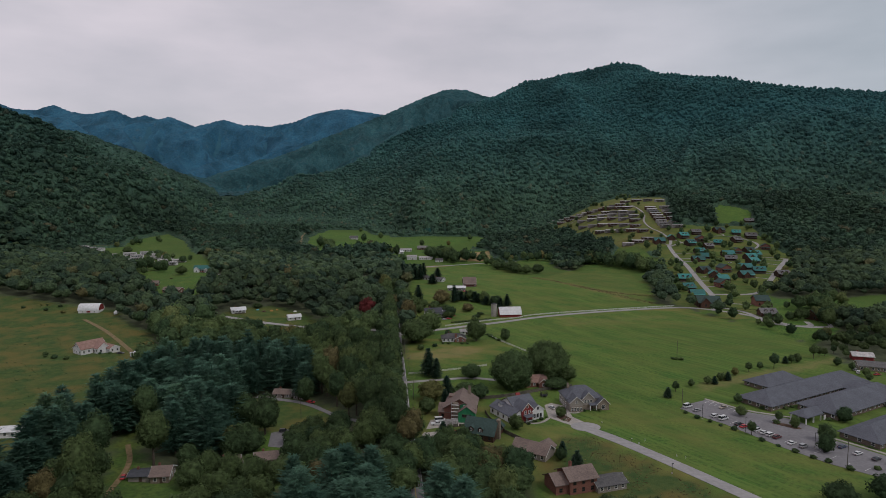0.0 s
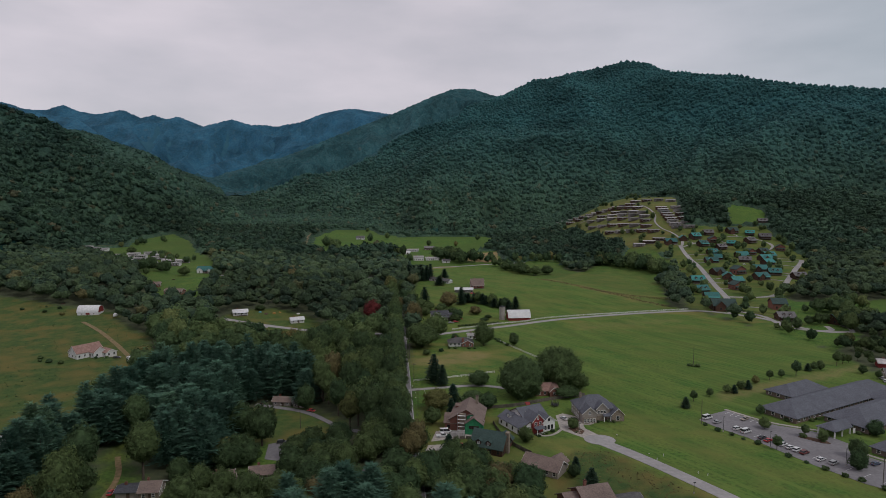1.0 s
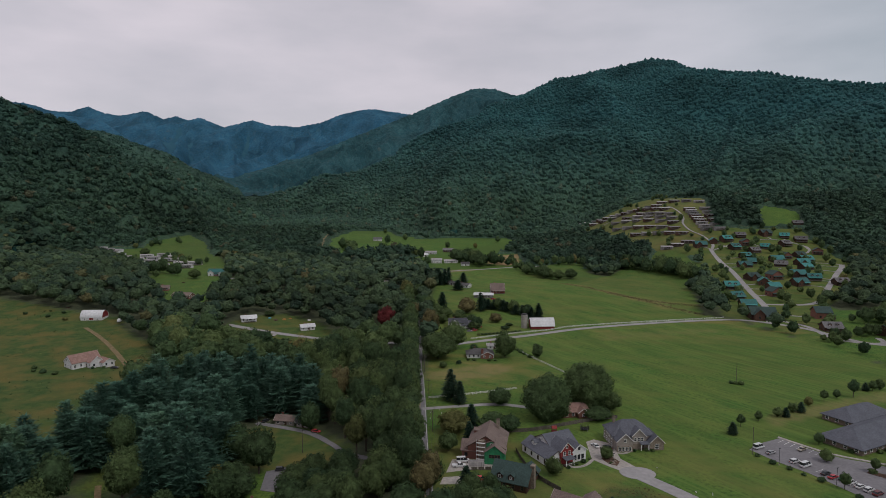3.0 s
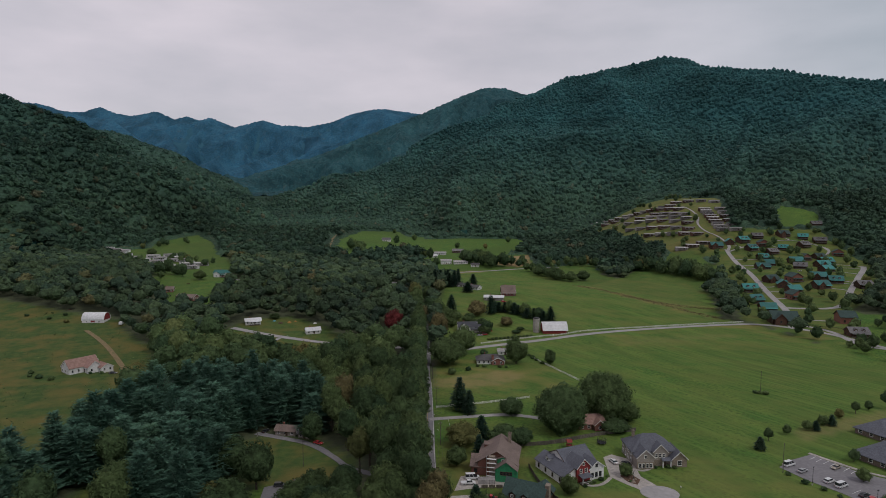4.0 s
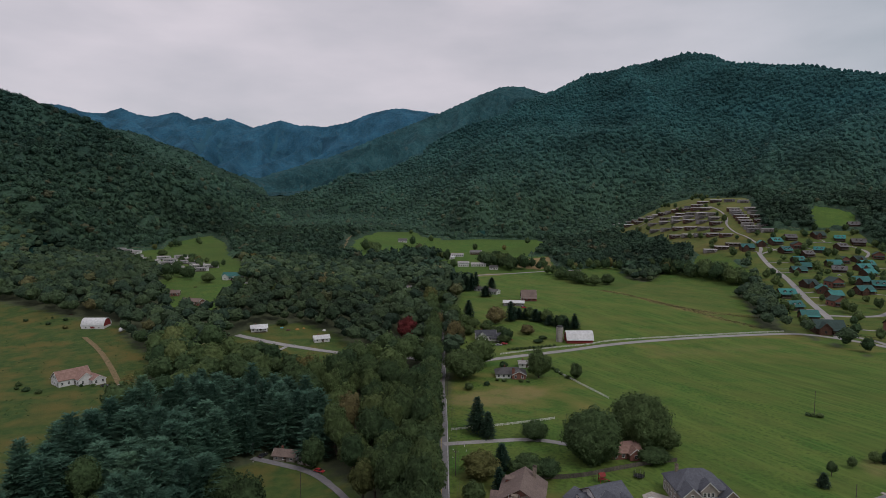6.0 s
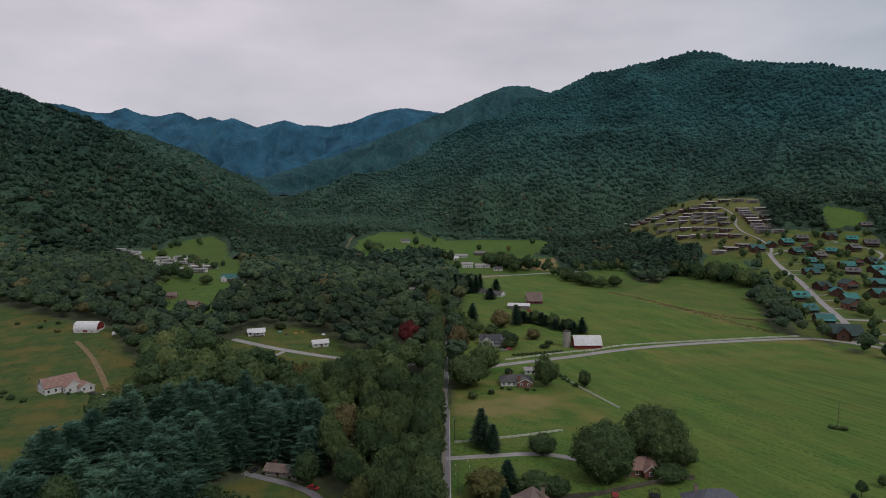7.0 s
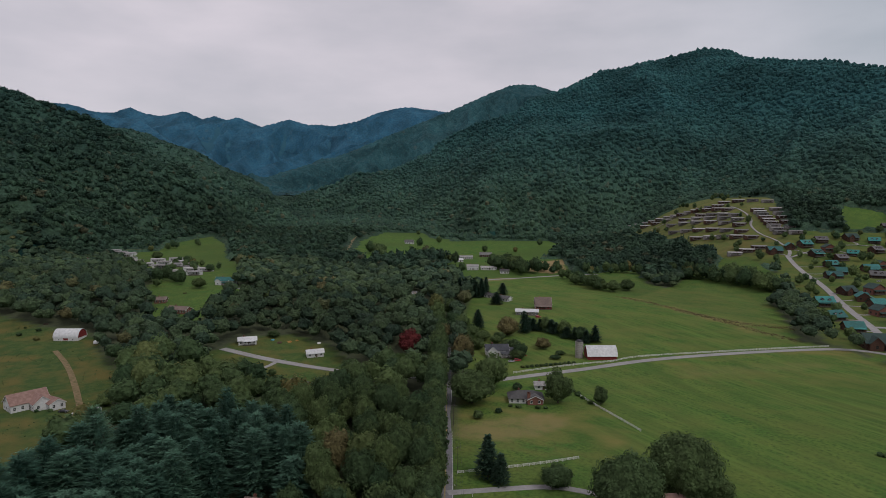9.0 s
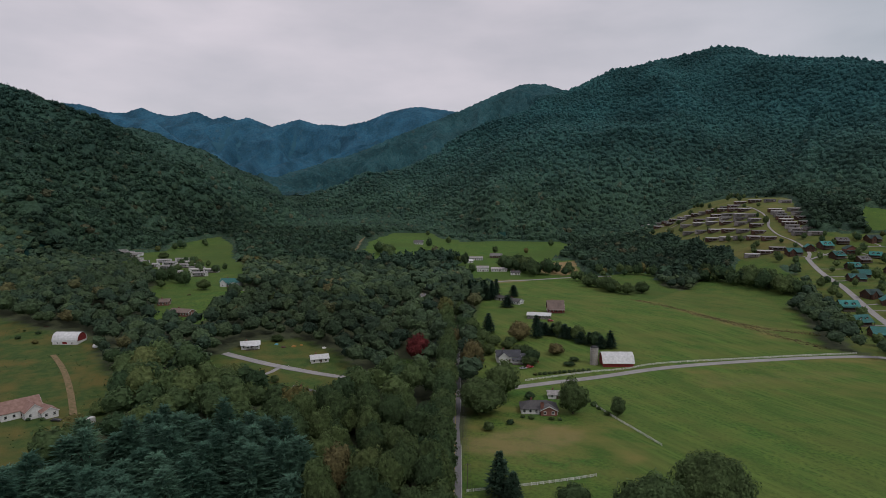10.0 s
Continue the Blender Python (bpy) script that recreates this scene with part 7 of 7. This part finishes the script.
def board_fence(line, label, tall=1.8):
    p, way = along(line, 2.4)
    f = thing("board_fence", *p[0], 0, label, "fence")
    f.matrix_basis = pose(0, 0, 0)
    bm = bmesh.new()
    # boards side by side with a groove between them, backed by the rails' depth
    plan = [p for k in range(15) for p in ((0.16 * k + 0.004, -0.014), (0.16 * k + 0.146, -0.014), (0.16 * k + 0.153, 0.006))] + [(2.4, 0.03), (0.0, 0.03)]
    low, high = ([bm.verts.new((x, y, z)) for x, y in plan] for z in (0.02, tall))
    bm.faces.new(high), bm.faces.new(low[::-1])
    for k in range(len(plan)):
        j = (k + 1) % len(plan)
        bm.faces.new((low[k], low[j], high[j], high[k]))
    panel_me = bpy.data.meshes.new("panel")
    bm.to_mesh(panel_me)
    bm.free()
    panel_me.materials.append(WOOD_GREY)
    for (x, y), w in zip(p[:-1], way[:-1]):
        part("panel", panel_me, None, f).matrix_basis = pose(x, y, height(x, y), 0, 0, math.degrees(math.atan2(w[1], w[0])))


board_fence([(14, 318), (31, 320), (50, 330), (66, 337), (74, 339)], "weathered board fence behind the houses")
board_fence([(21, 298), (23, 286), (27, 273), (35, 262)], "weathered board fence between the gardens")
board_fence([(2, 278.5), (13, 279.5)], "dark board fence by the concrete yard", 1.4)


# ---- poles, wires and lamps ----
def pole(x, y, tall, arm=True):
    p = thing("utility_pole", x, y, 10, "weathered wooden utility pole with a crossarm" if arm else "bare wooden pole standing in the grass", "utility pole")
    bm = bmesh.new()
    tube(bm, 0, 0, -0.5, tall, 0.16, 0.11, 8)
    part("pole", bm, WOOD_GREY, p)
    if arm:
        bm = bmesh.new()
        block(bm, -1.2, 1.2, -0.07, 0.07, tall - 0.9, tall - 0.75)
        part("crossarm", bm, WOOD_GREY, p)
        for k in (-1.1, -0.4, 0.4, 1.1):
            bm = bmesh.new()
            tube(bm, k, 0, tall - 0.75, tall - 0.55, 0.05, sides=6)
            part("insulator", bm, STEEL, p)


ROAD_POLES = [(-12, 268), (-16, 318), (-21, 366), (-27, 415), (-33, 468), (-40, 530), (-47, 590)]
for x, y in ROAD_POLES:
    pole(x, y, 10.5)
for x, y, tall in ((-73, 303, 11), (156.5, 398, 13), (121, 299, 12), (161.5, 234, 13.5)):
    pole(x, y, tall, False)
for side in (-1.1, 0.4, 1.1):
    cu = bpy.data.curves.new("power_line", "CURVE")
    cu.dimensions, cu.bevel_depth, cu.bevel_resolution = "3D", 0.025, 0
    pts = []
    for (x0, y0), (x1, y1) in zip(ROAD_POLES, ROAD_POLES[1:]):
        for k in range(8):
            t = k / 8
            x, y = x0 + t * (x1 - x0), y0 + t * (y1 - y0)
            pts.append((x + side, y, height(x0, y0) * (1 - t) + height(x1, y1) * t + 9.95 - 3.2 * t * (1 - t), 1))
    sp = cu.splines.new("POLY")
    sp.points.add(len(pts) - 1)
    for q, co in zip(sp.points, pts):
        q.co = co
    cu.materials.append(BLACK)
    tagged(new("power_line", cu), "thin black power line strung along the road", "power line")


def lamp_post(x, y, tall, turn=0):
    p = thing("lamp_post", x, y, turn, "slim black lamp post with a flat head", "lamp post", "lamp posts")
    bm = bmesh.new()
    tube(bm, 0, 0, 0.4, tall, 0.09, 0.07, 8)
    part("post", bm, BLACK, p)
    bm = bmesh.new()
    tube(bm, 0, 0, -0.3, 0.5, 0.28, 0.26, 10)
    part("base", bm, CONCRETE, p)
    bm = bmesh.new()
    block(bm, -0.2, 0.7, -0.2, 0.2, tall - 0.05, tall + 0.15)
    bmesh.ops.bevel(bm, geom=list(bm.edges), offset=0.04, segments=1, affect="EDGES")
    part("head", bm, BLACK, p)


for x, y, tall in ((127, 289, 7), (139.5, 271.5, 7), (160.5, 253.5, 7), (90, 230, 4), (60.5, 289, 3.5), (-104, 333, 8)):
    lamp_post(x, y, tall, 30)

# ---- garden things ----
tramp = thing("trampoline", 55, 323, 0, "round dark trampoline with a safety net", "trampoline")
bm = bmesh.new()
tube(bm, 0, 0, 0.75, 0.85, 2.0, sides=20)
part("mat", bm, BLACK, tramp)
for k in range(6):
    bm = bmesh.new()
    a = math.pi * k / 3
    tube(bm, 2.0 * math.cos(a), 2.0 * math.sin(a), -0.1, 2.6, 0.04, sides=6)
    part("leg", bm, STEEL, tramp)
bm = bmesh.new()
ring = [(2.02 * math.cos(2 * math.pi * k / 40), 2.02 * math.sin(2 * math.pi * k / 40)) for k in range(40)]
for (x, y) in ring:
    block(bm, x - 0.02, x + 0.02, y - 0.02, y + 0.02, 0.85, 2.55)
for z in (1.4, 2.0, 2.5):
    for (x0, y0), (x1, y1) in zip(ring, ring[1:] + ring[:1]):
        solid(bm, [(x0, y0, z), (x1, y1, z), (x1, y1, z + 0.06), (x0, y0, z + 0.06)], [(0, 1, 2, 3)])
part("net", bm, BLACK, tramp)
play = thing("playset", 40, 318, 15, "red wooden garden playset with a slide", "playset")
for px in (-0.9, 0.9):
    for py in (-0.9, 0.9):
        bm = bmesh.new()
        block(bm, px - 0.08, px + 0.08, py - 0.08, py + 0.08, -0.2, 2.9)
        part("post", bm, WALL_RED, play)
bm = bmesh.new()
block(bm, -1, 1, -1, 1, 1.3, 1.42)
part("platform", bm, WALL_RED, play)
bm = bmesh.new()
extruded(bm, [(-1.3, 2.7), (0, 3.7), (1.3, 2.7), (1.3, 2.8), (0, 3.85), (-1.3, 2.8)], -1.2, 1.2)
bmesh.ops.recalc_face_normals(bm, faces=bm.faces)
part("roof", bm, WALL_RED, play)
bm = bmesh.new()
solid(bm, [(1, -0.35, 1.4), (1, 0.35, 1.4), (3.4, 0.35, 0.15), (3.4, -0.35, 0.15), (1, -0.35, 1.5), (1, 0.35, 1.5), (3.4, 0.35, 0.25), (3.4, -0.35, 0.25)],
      [(0, 1, 2, 3), (7, 6, 5, 4), (0, 4, 5, 1), (1, 5, 6, 2), (2, 6, 7, 3), (3, 7, 4, 0)])
part("slide", bm, WALL_RED, play)
bm = bmesh.new()
block(bm, -4.4, -1, -0.06, 0.06, 2.5, 2.62)
for px in (-4.3, -3.4, -2.4):
    block(bm, px - 0.03, px + 0.03, -0.03, 0.03, 0.5 if px > -4 else -0.2, 2.5)
part("swing_beam", bm, WOOD_DARK, play)
skip = thing("dumpster", 4, 283, 3, "long pale grey builder's container in the yard", "container")
bm = bmesh.new()
extruded(bm, [(-1.2, 0.1), (1.2, 0.1), (1.3, 1.9), (1.18, 1.9), (1.1, 0.25), (-1.1, 0.25), (-1.18, 1.9), (-1.3, 1.9)], -3.2, 3.2)
bmesh.ops.recalc_face_normals(bm, faces=bm.faces)
part("body", bm, ROOF_PALE, skip)
for k in range(7):
    bm = bmesh.new()
    block(bm, -3.1 + k, -2.98 + k, -1.34, -1.22, 0.1, 1.9)
    part("rib", bm, ROOF_PALE, skip)
for k in range(9):
    bm = bmesh.new()
    bmesh.ops.create_icosphere(bm, subdivisions=2, radius=float(rng.uniform(0.3, 0.6)))
    for v in bm.verts:
        v.co *= 1 + 0.25 * noise.noise(v.co * 2 + Vector((k, 0, 0)))
        v.co.z *= 0.6
    me = bpy.data.meshes.new("rock")
    bm.to_mesh(me)
    bm.free()
    me.materials.append(WALL_TAN)
    x, y = float(rng.uniform(58, 62)), float(rng.uniform(286, 291))
    r = tagged(new("rock", me), "tan landscaping rock in the mulched bed", "rock", "rocks in the bed")
    r.location = (x, y, height(x, y) + 0.3)
TARP = material("blue_tarpaulin", (0.10, 0.30, 0.36), (0.07, 0.22, 0.28), 1.5, 0.6, 0.3)
HAY = material("orange_machine_paint", (0.36, 0.20, 0.05), (0.25, 0.13, 0.04), 1.5, 0.6, 0.2)


def heap(x, y, r, mat, label, category):
    """A covered or stacked heap with a lumpy outline."""
    bm = bmesh.new()
    bmesh.ops.create_icosphere(bm, subdivisions=3, radius=r)
    for v in bm.verts:
        v.co *= 1 + 0.3 * noise.noise(v.co * 1.4 + Vector((x, y, 0)))
        v.co.z = max(v.co.z * 0.6, -0.1)
    me = bpy.data.meshes.new("heap")
    bm.to_mesh(me)
    bm.free()
    me.materials.append(mat)
    ob = tagged(new("heap", me), label, category)
    ob.location = (x, y, height(x, y))


heap(-170, 549, 1.4, TARP, "small heap under a blue tarpaulin", "heap")
heap(-157, 548, 1.6, HAY, "orange machine parts heaped on the lawn", "heap")
heap(-153, 552, 1.2, HAY, "orange machine parts heaped by the trees", "heap")
heap(-163, 544, 1.8, WOOD_DARK, "brown brush pile on the lawn", "heap")
heap(-136, 550, 1.5, TRIM, "white covered heap under the trees", "heap")
heap(10, 541, 1.3, LAMP_RED, "red covered heap in the farmyard", "heap")


def tank(x, y, turn):
    t = thing("feed_trough", x, y, turn, "low dark trough in the pasture", "trough")
    bm = bmesh.new()
    extruded(bm, [(-0.5, 0.1), (0.5, 0.1), (0.6, 0.7), (0.5, 0.7), (0.42, 0.2), (-0.42, 0.2), (-0.5, 0.7), (-0.6, 0.7)], -1.6, 1.6)
    bmesh.ops.recalc_face_normals(bm, faces=bm.faces)
    part("body", bm, WOOD_DARK, t)
    for s in (-1.3, 1.3):
        bm = bmesh.new()
        block(bm, s - 0.1, s + 0.1, -0.5, 0.5, -0.2, 0.1)
        part("foot", bm, WOOD_DARK, t)


tank(-352, 556, 10), tank(-300, 664, 30)


def mailbox(x, y, turn):
    m = thing("mailbox", x, y, turn, "small mailbox on a wooden post by the road", "mailbox", "mailboxes")
    bm = bmesh.new()
    block(bm, -0.06, 0.06, -0.06, 0.06, -0.2, 1.05)
    part("post", bm, WOOD_GREY, m)
    bm = bmesh.new()
    block(bm, -0.12, 0.12, -0.3, 0.3, 1.05, 1.32)
    bmesh.ops.bevel(bm, geom=list(bm.edges), offset=0.05, segments=2, affect="EDGES")
    part("box", bm, TRIM, m)


for x, y in ((-18, 332), (-18.5, 340), (-21, 352), (76, 282), (84, 262), (-145, 507)):
    mailbox(x, y, 20)


def marker_post(x, y):
    m = thing("marker_post", x, y, 0, "short white marker post in the grass", "post", "marker posts")
    bm = bmesh.new()
    tube(bm, 0, 0, -0.2, 1.0, 0.12, 0.1, 8)
    part("post", bm, TRIM, m)
    bm = bmesh.new()
    tube(bm, 0, 0, 1.0, 1.08, 0.13, 0.09, 8)
    part("cap", bm, STEEL, m)


for x, y in ((98, 246), (101, 244), (86, 258), (-12, 336), (-13, 341), (-14, 346), (-11, 331), (90, 262)):
    marker_post(x, y)
